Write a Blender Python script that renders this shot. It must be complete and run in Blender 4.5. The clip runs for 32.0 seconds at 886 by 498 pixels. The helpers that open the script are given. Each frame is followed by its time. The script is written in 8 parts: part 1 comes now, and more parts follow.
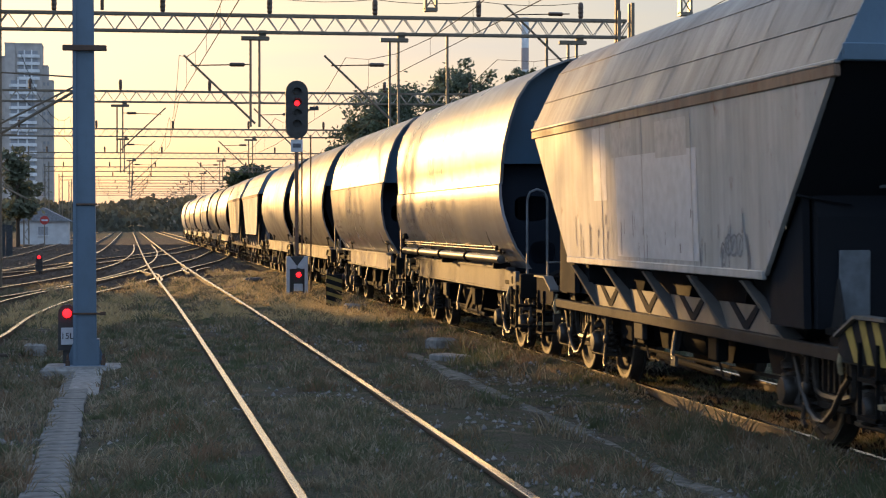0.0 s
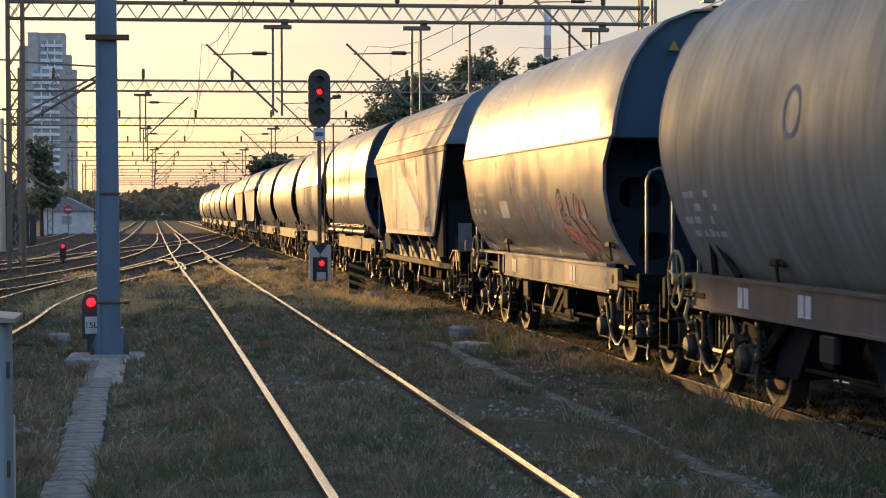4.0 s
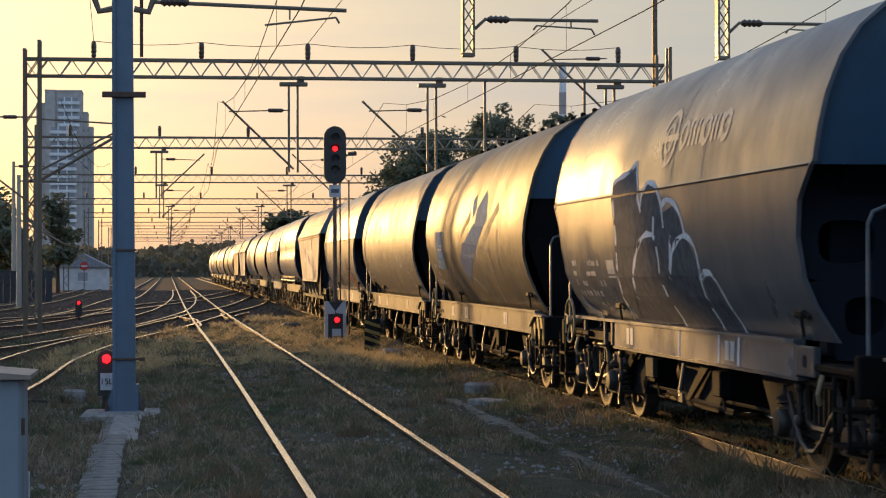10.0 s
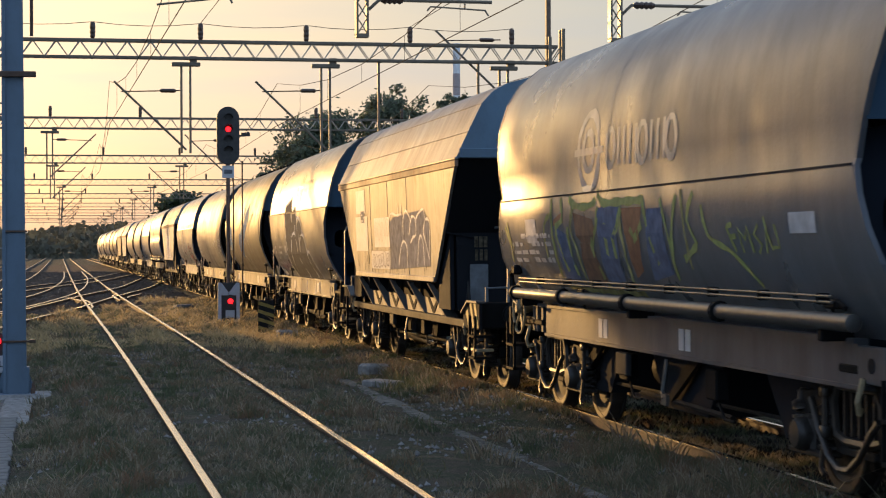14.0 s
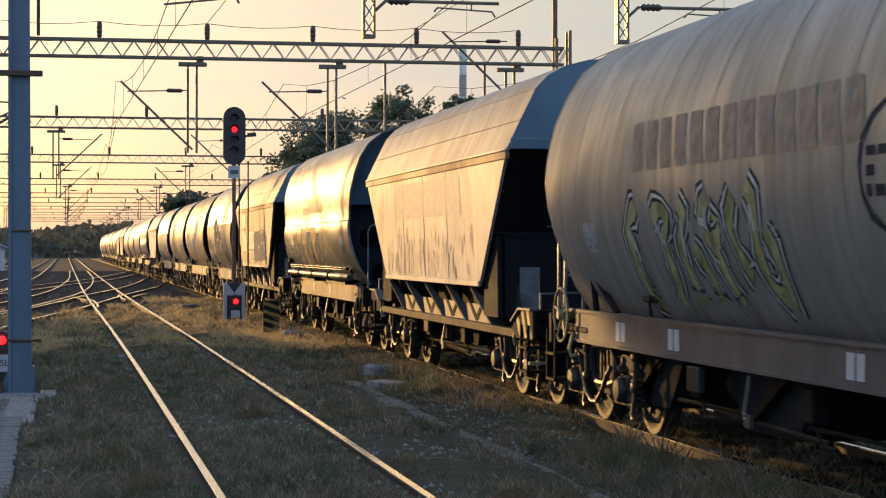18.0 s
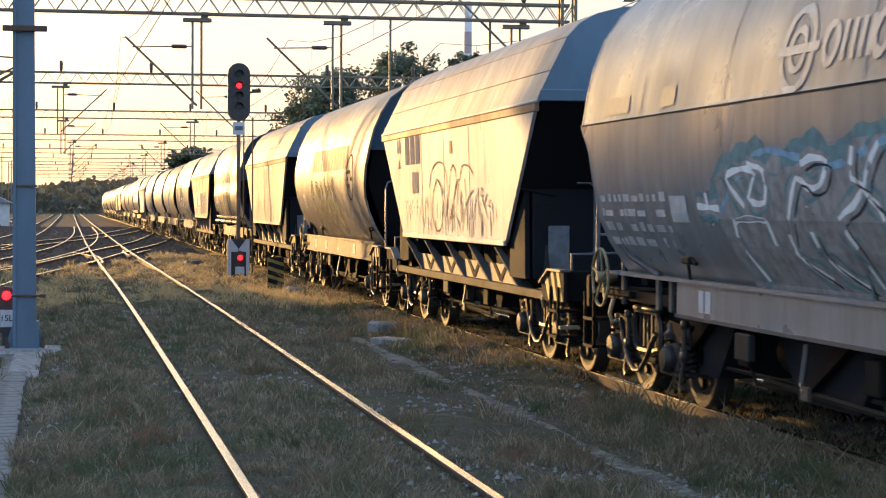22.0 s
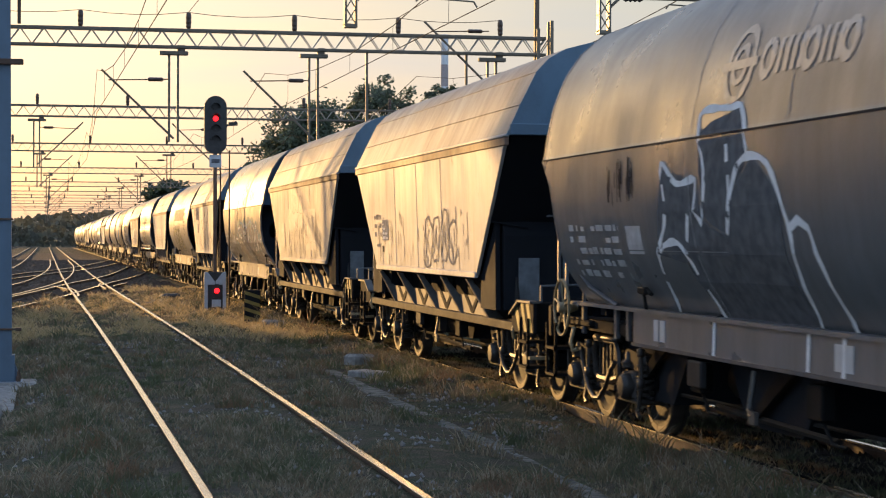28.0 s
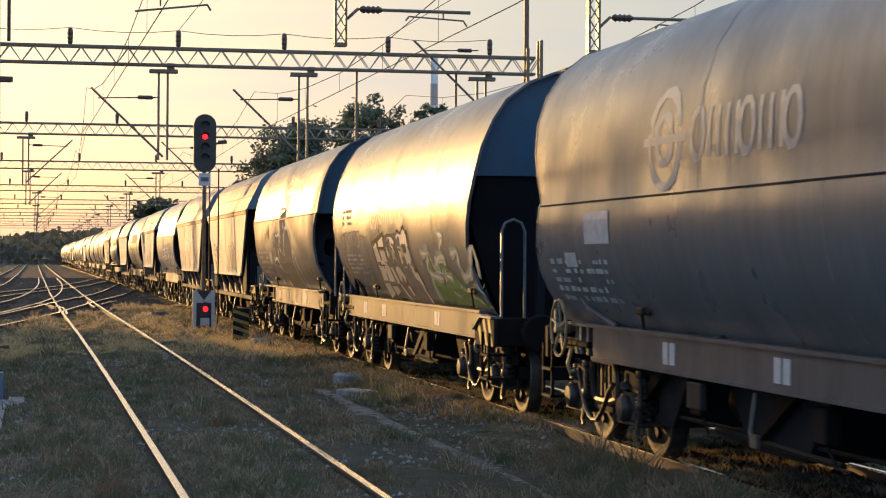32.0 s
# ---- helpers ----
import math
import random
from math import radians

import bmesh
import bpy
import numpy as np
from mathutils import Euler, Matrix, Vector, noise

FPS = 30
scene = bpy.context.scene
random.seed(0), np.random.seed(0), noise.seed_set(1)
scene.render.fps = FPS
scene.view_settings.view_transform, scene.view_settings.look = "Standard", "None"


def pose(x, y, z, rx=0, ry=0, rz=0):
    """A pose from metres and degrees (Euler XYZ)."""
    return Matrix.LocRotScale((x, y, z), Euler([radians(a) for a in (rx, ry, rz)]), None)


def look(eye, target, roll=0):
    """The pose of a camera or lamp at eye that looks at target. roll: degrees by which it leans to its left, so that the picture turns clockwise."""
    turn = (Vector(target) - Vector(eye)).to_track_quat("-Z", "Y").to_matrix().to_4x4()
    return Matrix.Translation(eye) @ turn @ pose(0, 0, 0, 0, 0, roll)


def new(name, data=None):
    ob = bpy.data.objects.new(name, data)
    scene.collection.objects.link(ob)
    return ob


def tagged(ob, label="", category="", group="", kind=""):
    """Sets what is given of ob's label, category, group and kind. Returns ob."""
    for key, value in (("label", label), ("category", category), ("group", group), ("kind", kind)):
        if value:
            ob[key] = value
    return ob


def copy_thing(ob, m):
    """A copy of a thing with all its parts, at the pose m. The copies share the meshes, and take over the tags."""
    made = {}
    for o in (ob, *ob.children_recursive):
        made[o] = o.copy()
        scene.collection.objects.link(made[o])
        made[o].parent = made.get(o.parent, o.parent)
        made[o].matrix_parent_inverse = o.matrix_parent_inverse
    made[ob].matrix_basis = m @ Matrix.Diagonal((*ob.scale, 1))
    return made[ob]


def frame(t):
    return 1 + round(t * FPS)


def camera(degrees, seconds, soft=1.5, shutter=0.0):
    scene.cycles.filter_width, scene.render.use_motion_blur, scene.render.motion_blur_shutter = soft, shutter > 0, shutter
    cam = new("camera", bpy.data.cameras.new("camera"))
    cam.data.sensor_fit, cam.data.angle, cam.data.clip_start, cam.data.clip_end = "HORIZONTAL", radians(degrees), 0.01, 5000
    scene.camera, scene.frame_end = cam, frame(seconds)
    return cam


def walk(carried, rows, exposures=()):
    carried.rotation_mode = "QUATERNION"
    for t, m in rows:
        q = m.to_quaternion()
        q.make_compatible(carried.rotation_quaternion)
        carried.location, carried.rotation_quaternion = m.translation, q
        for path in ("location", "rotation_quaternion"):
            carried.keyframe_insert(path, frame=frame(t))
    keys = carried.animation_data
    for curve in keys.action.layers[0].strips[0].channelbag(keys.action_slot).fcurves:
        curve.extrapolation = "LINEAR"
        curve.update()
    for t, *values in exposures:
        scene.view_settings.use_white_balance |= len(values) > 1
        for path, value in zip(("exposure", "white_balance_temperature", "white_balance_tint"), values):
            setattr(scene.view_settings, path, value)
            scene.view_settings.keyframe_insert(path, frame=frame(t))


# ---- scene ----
cam = camera(25.61, 32.0, soft=1.15, shutter=0.25)
EYE = (0.0, 0.0, 1.8)


def aim(yaw, pitch, roll):
    """Camera pose from degrees: yaw to the left of +y, pitch up, roll."""
    a, b = radians(yaw), radians(pitch)
    way = Vector((-math.sin(a) * math.cos(b), math.cos(a) * math.cos(b), math.sin(b)))
    return look(EYE, Vector(EYE) + way * 50, roll)


PATH = [
    (0.0, aim(-9.149, -0.751, -0.012)),
    (0.5, aim(-9.116, -0.834, -0.048)),
    (1.0, aim(-9.080, -0.901, -0.127)),
    (1.5, aim(-9.019, -0.952, -0.217)),
    (2.0, aim(-8.938, -1.033, -0.223)),
    (2.5, aim(-8.828, -1.115, -0.210)),
    (3.0, aim(-8.724, -1.123, -0.149)),
    (3.5, aim(-8.621, -1.129, -0.156)),
    (5.5, aim(-8.044, -0.865, -0.368)),
    (6.0, aim(-7.967, -0.773, -0.375)),
    (6.5, aim(-7.805, -0.578, -0.309)),
    (7.0, aim(-7.750, -0.372, -0.283)),
    (7.5, aim(-7.681, -0.115, -0.193)),
    (8.0, aim(-7.690, 0.094, -0.106)),
    (8.5, aim(-7.751, 0.283, -0.068)),
    (9.0, aim(-7.839, 0.316, -0.000)),
    (9.5, aim(-7.903, 0.419, -0.198)),
    (10.0, aim(-8.030, 0.566, -0.180)),
    (10.5, aim(-8.099, 0.645, -0.132)),
    (11.0, aim(-8.311, 0.644, -0.034)),
    (11.5, aim(-9.720, -0.064, 0.115)),
    (11.6, aim(-10.368, -0.248, 0.079)),
    (11.8, aim(-11.658, -0.407, 0.057)),
    (11.9, aim(-11.783, -0.457, 0.061)),
    (12.0, aim(-11.951, -0.365, 0.093)),
    (12.5, aim(-11.988, 0.071, -0.042)),
    (13.0, aim(-12.080, 0.232, -0.213)),
    (13.5, aim(-11.631, 0.209, -0.279)),
    (14.0, aim(-11.142, -0.003, -0.238)),
    (14.5, aim(-10.751, 0.001, -0.121)),
    (16.5, aim(-10.134, 0.063, -0.050)),
    (17.0, aim(-10.219, 0.024, 0.019)),
    (17.5, aim(-10.800, 0.033, 0.055)),
    (18.0, aim(-10.979, 0.031, 0.039)),
    (18.5, aim(-11.323, 0.041, -0.013)),
    (19.0, aim(-11.579, -0.214, -0.086)),
    (19.5, aim(-11.611, -0.642, -0.062)),
    (20.0, aim(-11.547, -0.893, 0.105)),
    (20.5, aim(-11.305, -1.022, 0.214)),
    (21.0, aim(-11.017, -1.180, 0.236)),
    (21.5, aim(-10.918, -1.267, 0.276)),
    (22.0, aim(-10.854, -1.226, 0.281)),
    (22.5, aim(-10.801, -1.126, 0.234)),
    (23.0, aim(-10.716, -1.015, 0.170)),
    (23.5, aim(-10.633, -0.884, 0.153)),
    (24.0, aim(-10.679, -0.701, 0.227)),
    (24.5, aim(-10.761, -0.595, 0.241)),
    (25.0, aim(-10.817, -0.441, 0.260)),
    (25.5, aim(-10.861, -0.345, 0.233)),
    (27.5, aim(-11.508, -0.190, 0.206)),
    (28.0, aim(-11.530, -0.266, 0.198)),
    (28.5, aim(-11.629, -0.316, 0.193)),
    (29.0, aim(-11.655, -0.290, 0.192)),
    (29.5, aim(-11.680, -0.215, 0.206)),
    (30.0, aim(-11.730, -0.059, 0.211)),
    (30.5, aim(-11.738, 0.055, 0.282)),
    (31.0, aim(-11.820, 0.192, 0.345)),
    (31.5, aim(-11.875, 0.332, 0.371)),
    (32.0, aim(-11.849, 0.293, 0.370)),
]
# the clip's camera brightens where the train darkens the view
walk(cam, PATH, [(0, 1.2), (4, 1.15), (8, 0.84), (11.3, 0.84), (12.0, 1.45), (12.8, 1.04), (18.8, 1.12), (19.6, 1.7), (20.5, 1.9), (21.5, 1.85), (22.5, 1.5), (23.5, 1.3), (25, 1.2), (32, 1.2)])


# ---- world, sun, exposure ----
SUN_AZ, SUN_EL = 22.0, 7.5          # degrees to the left of the tracks, and above the horizon
world = bpy.data.worlds.new("sky")
scene.world = world
world.use_nodes = True
wn, wl = world.node_tree.nodes, world.node_tree.links
sky = wn.new("ShaderNodeTexSky")
sky.sky_type, sky.sun_disc = "NISHITA", False
sky.sun_elevation, sky.sun_rotation = radians(SUN_EL), radians(-SUN_AZ)
sky.air_density, sky.dust_density, sky.ozone_density = 1.0, 3.0, 1.5
# thin high cloud veils the whole sky, in soft streaks
veil_co, veil_map, veil_tex, veil_ramp, veil_mix = (wn.new("ShaderNode" + k) for k in ("TexCoord", "Mapping", "TexNoise", "ValToRGB", "Mix"))
veil_map.inputs["Scale"].default_value = (1.6, 1.6, 14.0)
veil_tex.inputs["Scale"].default_value, veil_tex.inputs["Detail"].default_value = 1.4, 6
veil_ramp.color_ramp.elements[0].position, veil_ramp.color_ramp.elements[0].color = 0.35, (0.42, 0.42, 0.42, 1)
veil_ramp.color_ramp.elements[1].position, veil_ramp.color_ramp.elements[1].color = 0.70, (0.70, 0.70, 0.70, 1)
veil_mix.data_type = "RGBA"
veil_mix.inputs[7].default_value = (2.1, 2.6, 3.6, 1)
wl.new(veil_co.outputs["Generated"], veil_map.inputs[0]), wl.new(veil_map.outputs[0], veil_tex.inputs[0]), wl.new(veil_tex.outputs[0], veil_ramp.inputs[0])
haze = wn.new("ShaderNodeMix")     # evening dust warms the low sky
haze.data_type, haze.blend_type = "RGBA", "MULTIPLY"
haze.inputs[0].default_value, haze.inputs[7].default_value = 1.0, (0.91, 0.765, 0.485, 1)
wl.new(sky.outputs[0], haze.inputs[6])
high, high_ramp = wn.new("ShaderNodeSeparateXYZ"), wn.new("ShaderNodeValToRGB")     # the dust thins out with height
high_ramp.color_ramp.elements[0].position, high_ramp.color_ramp.elements[0].color = 0.16, (1, 1, 1, 1)
high_ramp.color_ramp.elements[1].position, high_ramp.color_ramp.elements[1].color = 0.60, (0.1, 0.1, 0.1, 1)
wl.new(veil_co.outputs["Generated"], high.inputs[0]), wl.new(high.outputs[2], high_ramp.inputs[0])
sunward, sun_ramp, warm = wn.new("ShaderNodeVectorMath"), wn.new("ShaderNodeValToRGB"), wn.new("ShaderNodeMath")
sunward.operation, warm.operation = "DOT_PRODUCT", "MULTIPLY"
sunward.inputs[1].default_value = (-math.sin(radians(SUN_AZ)), math.cos(radians(SUN_AZ)), 0)
sun_ramp.color_ramp.elements[0].position, sun_ramp.color_ramp.elements[0].color = 0.42, (0.1, 0.1, 0.1, 1)
sun_ramp.color_ramp.elements[1].position, sun_ramp.color_ramp.elements[1].color = 0.70, (1, 1, 1, 1)
wl.new(veil_co.outputs["Generated"], sunward.inputs[0]), wl.new(sunward.outputs["Value"], sun_ramp.inputs[0])
wl.new(high_ramp.outputs[0], warm.inputs[0]), wl.new(sun_ramp.outputs[0], warm.inputs[1]), wl.new(warm.outputs[0], haze.inputs[0])
lift = wn.new("ShaderNodeMix")     # the veil is brighter and bluer overhead
lift.data_type = "RGBA"
lift.inputs[6].default_value, lift.inputs[7].default_value = (3.3, 4.4, 6.5, 1), (2.1, 2.6, 3.4, 1)
wl.new(warm.outputs[0], lift.inputs[0]), wl.new(lift.outputs[2], veil_mix.inputs[7])
wl.new(veil_ramp.outputs[0], veil_mix.inputs[0]), wl.new(haze.outputs[2], veil_mix.inputs[6]), wl.new(veil_mix.outputs[2], wn["Background"].inputs[0])
wn["Background"].inputs[1].default_value = 0.10
sun = new("sun", bpy.data.lights.new("sun", "SUN"))
sun.data.energy, sun.data.angle, sun.data.color = 1.65, radians(0.6), (1.0, 0.56, 0.19)
sun.matrix_world = look((-math.sin(radians(SUN_AZ)) * 100, math.cos(radians(SUN_AZ)) * 100, math.tan(radians(SUN_EL)) * 100), (0, 0, 0))


# ---- materials ----
def material(name):
    m = bpy.data.materials.new(name)
    m.use_nodes = True
    return m, m.node_tree.nodes, m.node_tree.links, m.node_tree.nodes["Principled BSDF"]


def ramp(n, stops):
    r = n.new("ShaderNodeValToRGB")
    r.color_ramp.elements.remove(r.color_ramp.elements[1])
    for k, (p, c) in enumerate(stops):
        e = r.color_ramp.elements[0] if k == 0 else r.color_ramp.elements.new(p)
        e.position, e.color = p, (*c, 1) if len(c) == 3 else c
    return r


def noise_tex(n, l, scale, detail=4, stretch=None, rough=0.55, space="Object"):
    t, c = n.new("ShaderNodeTexNoise"), n.new("ShaderNodeTexCoord")
    t.inputs["Scale"].default_value, t.inputs["Detail"].default_value, t.inputs["Roughness"].default_value = scale, detail, rough
    if stretch:
        mp = n.new("ShaderNodeMapping")
        mp.inputs["Scale"].default_value = stretch
        l.new(c.outputs[space], mp.inputs[0]), l.new(mp.outputs[0], t.inputs[0])
    else:
        l.new(c.outputs[space], t.inputs[0])
    return t


def mix(n, l, fac, a, b, kind="MIX"):
    m = n.new("ShaderNodeMix")
    m.data_type, m.blend_type = "RGBA", kind
    for sock, v in ((m.inputs[0], fac), (m.inputs[6], a), (m.inputs[7], b)):
        if isinstance(v, (int, float)):
            sock.default_value = v
        elif isinstance(v, tuple):
            sock.default_value = (*v, 1)
        else:
            l.new(v, sock)
    return m.outputs[2]


def bump(n, l, p, height, strength, distance=0.01):
    b = n.new("ShaderNodeBump")
    b.inputs["Strength"].default_value, b.inputs["Distance"].default_value = strength, distance
    l.new(height, b.inputs["Height"])
    l.new(b.outputs[0], p.inputs["Normal"])


def paint(name, colour, rough=0.4, dirt=0.5, metal=0.0, rust=0.0, waves=0.25, gloss=0.35):
    """Weathered paint: vertical grime streaks, blotches, rust spots and slightly dented sheet."""
    m, n, l, p = material(name)
    dark = tuple(c * 0.45 + 0.012 for c in colour)
    streak = noise_tex(n, l, 2.2, 6, (0.6, 2.6, 0.22))
    blot = noise_tex(n, l, 0.9, 5)
    fine = noise_tex(n, l, 28, 3)
    r1 = ramp(n, [(0.38, (0, 0, 0)), (0.66, (min(1.0, dirt * 1.15),) * 3)])
    r2 = ramp(n, [(0.42, (0, 0, 0)), (0.75, (dirt * 0.6,) * 3)])
    l.new(streak.outputs[0], r1.inputs[0]), l.new(blot.outputs[0], r2.inputs[0])
    c = mix(n, l, r1.outputs[0], colour, dark)
    c = mix(n, l, r2.outputs[0], c, tuple(c0 * k for c0, k in zip(dark, (1.3, 1.1, 0.85))))
    scuff = noise_tex(n, l, 7.0, 6, (0.6, 1.3, 0.5), 0.7)
    r4 = ramp(n, [(0.50, (0, 0, 0)), (0.66, (dirt * 0.55,) * 3)])
    l.new(scuff.outputs[0], r4.inputs[0])
    c = mix(n, l, r4.outputs[0], c, dark)
    if rust:
        spot = noise_tex(n, l, 3.5, 8, (1, 1, 0.6), 0.7)
        r3 = ramp(n, [(0.66 - rust * 0.25, (0, 0, 0)), (0.72, (1, 1, 1))])
        l.new(spot.outputs[0], r3.inputs[0])
        c = mix(n, l, r3.outputs[0], c, (0.16, 0.065, 0.03))
    l.new(c, p.inputs["Base Color"])
    rr = ramp(n, [(0.3, (max(0.05, rough - 0.1),) * 3), (0.75, (min(1, rough + 0.18),) * 3)])
    l.new(blot.outputs[0], rr.inputs[0]), l.new(rr.outputs[0], p.inputs["Roughness"])
    p.inputs["Metallic"].default_value, p.inputs["Specular IOR Level"].default_value = metal, gloss
    add = n.new("ShaderNodeMath")
    add.operation = "MULTIPLY_ADD"
    dent = noise_tex(n, l, 1.1, 2, (0.5, 1.0, 0.45))
    l.new(dent.outputs[0], add.inputs[0])
    add.inputs[1].default_value = 14.0
    l.new(fine.outputs[0], add.inputs[2])
    bump(n, l, p, add.outputs[0], waves, 0.006)
    return m


def simple(name, colour, rough=0.6, metal=0.0, vary=0.3, scale=8.0, strength=0.2):
    m, n, l, p = material(name)
    t = noise_tex(n, l, scale, 5)
    r = ramp(n, [(0.3, tuple(c * (1 - vary) for c in colour)), (0.7, tuple(min(1, c * (1 + vary)) for c in colour))])
    l.new(t.outputs[0], r.inputs[0]), l.new(r.outputs[0], p.inputs["Base Color"])
    p.inputs["Roughness"].default_value, p.inputs["Metallic"].default_value = rough, metal
    if rough > 0.75:        # dull, dusty surfaces have hardly any gloss
        p.inputs["Specular IOR Level"].default_value = 0.08
    bump(n, l, p, t.outputs[0], strength, 0.01)
    return m


def glow(name, colour, strength):
    m, n, l, p = material(name)
    p.inputs["Base Color"].default_value = (*(c * 0.5 for c in colour), 1)
    p.inputs["Emission Color"].default_value, p.inputs["Emission Strength"].default_value = (*colour, 1), strength
    return m


PAINT_WHITE = paint("hopper_white_paint", (0.44, 0.44, 0.43), 0.5, 0.5, rust=0.15)
PAINT_PALE = paint("hopper_pale_paint", (0.50, 0.50, 0.485), 0.5, 0.35, rust=0.1)
PAINT_DULL = paint("hopper_dull_paint", (0.25, 0.235, 0.215), 0.45, 0.65, rust=0.4)
PAINT_GREY = paint("tank_grey_paint", (0.125, 0.14, 0.162), 0.32, 0.4, gloss=0.48)
PAINT_SILVER = paint("tank_silver_paint", (0.215, 0.228, 0.25), 0.32, 0.5, gloss=0.45)
PAINT_BEIGE = paint("tank_beige_paint", (0.27, 0.258, 0.24), 0.42, 0.65, gloss=0.25)
PAINT_BROWN = paint("tank_grimy_paint", (0.165, 0.15, 0.125), 0.44, 0.7, gloss=0.22)
ROOF = paint("roof_sheet", (0.27, 0.265, 0.26), 0.45, 0.6, waves=0.4)
RUST_BAND = paint("rusty_band", (0.26, 0.17, 0.12), 0.6, 0.6, rust=0.5)
# Backlit wagon ends: their shade is put into this black.
END_BLACK = paint("end_shade_black", (0.016, 0.019, 0.025), 0.7, 0.5, gloss=0.04)
# Upper end sheets and end plates: paint with the sky's blue tint put in.
END_BLUE = paint("end_sky_tinted_paint", (0.03, 0.082, 0.145), 0.42, 0.5)
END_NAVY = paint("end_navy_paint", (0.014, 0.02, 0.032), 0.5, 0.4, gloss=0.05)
FRAME_DARK = paint("underframe_dark", (0.009, 0.0095, 0.0105), 0.6, 0.5, gloss=0.04)
FRAME_GREY = paint("sill_grey_paint", (0.085, 0.092, 0.105), 0.42, 0.55, rust=0.04, gloss=0.2)
SILL_DARK = paint("hopper_sill_paint", (0.035, 0.035, 0.036), 0.45, 0.5, rust=0.05, gloss=0.05)
CHUTE = paint("chute_grey_paint", (0.135, 0.132, 0.128), 0.45, 0.5, rust=0.1)
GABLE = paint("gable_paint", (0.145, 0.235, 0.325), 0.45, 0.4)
BOGIE = paint("bogie_grime", (0.019, 0.018, 0.0175), 0.5, 0.6, rust=0.04, gloss=0.05)
BOGIE_DUST = paint("oily_dust", (0.03, 0.026, 0.023), 0.42, 0.6, rust=0.04, waves=0.1, gloss=0.4)
WHEEL = simple("wheel_steel", (0.018, 0.0165, 0.015), 0.6, 0.1)
# Paler than the wheel: the sunlit rim edge is put into the colour.
RIM = simple("sunlit_rim_steel", (0.09, 0.08, 0.07), 0.4, 0.6, 0.25)
TREAD = simple("polished_tread", (0.5, 0.48, 0.45), 0.22, 1.0, 0.1)
RAIL_GREY = simple("handrail_paint", (0.13, 0.15, 0.17), 0.4)
LATCH_GREY = simple("latch_plate_paint", (0.15, 0.17, 0.19), 0.5)
RAIL_PALE = simple("pale_handrail_paint", (0.20, 0.22, 0.235), 0.4)
INK_STENCIL = simple("worn_stencil", (0.10, 0.085, 0.06), 0.8, 0, 0.6, 20)
INK_TAG = simple("faded_red_tag", (0.20, 0.05, 0.04), 0.6)
PIPE_DARK = simple("dirty_pipe", (0.06, 0.059, 0.057), 0.42)
YELLOW = simple("worn_yellow_paint", (0.30, 0.22, 0.055), 0.5)
CREAM = simple("cream_paint", (0.25, 0.20, 0.115), 0.5)
BLACK = simple("black_paint", (0.02, 0.02, 0.022), 0.8)
LABEL_WHITE = simple("white_marking", (0.44, 0.46, 0.48), 0.5, 0, 0.12)
LABEL_DARK = simple("dark_marking", (0.10, 0.11, 0.13), 0.5)


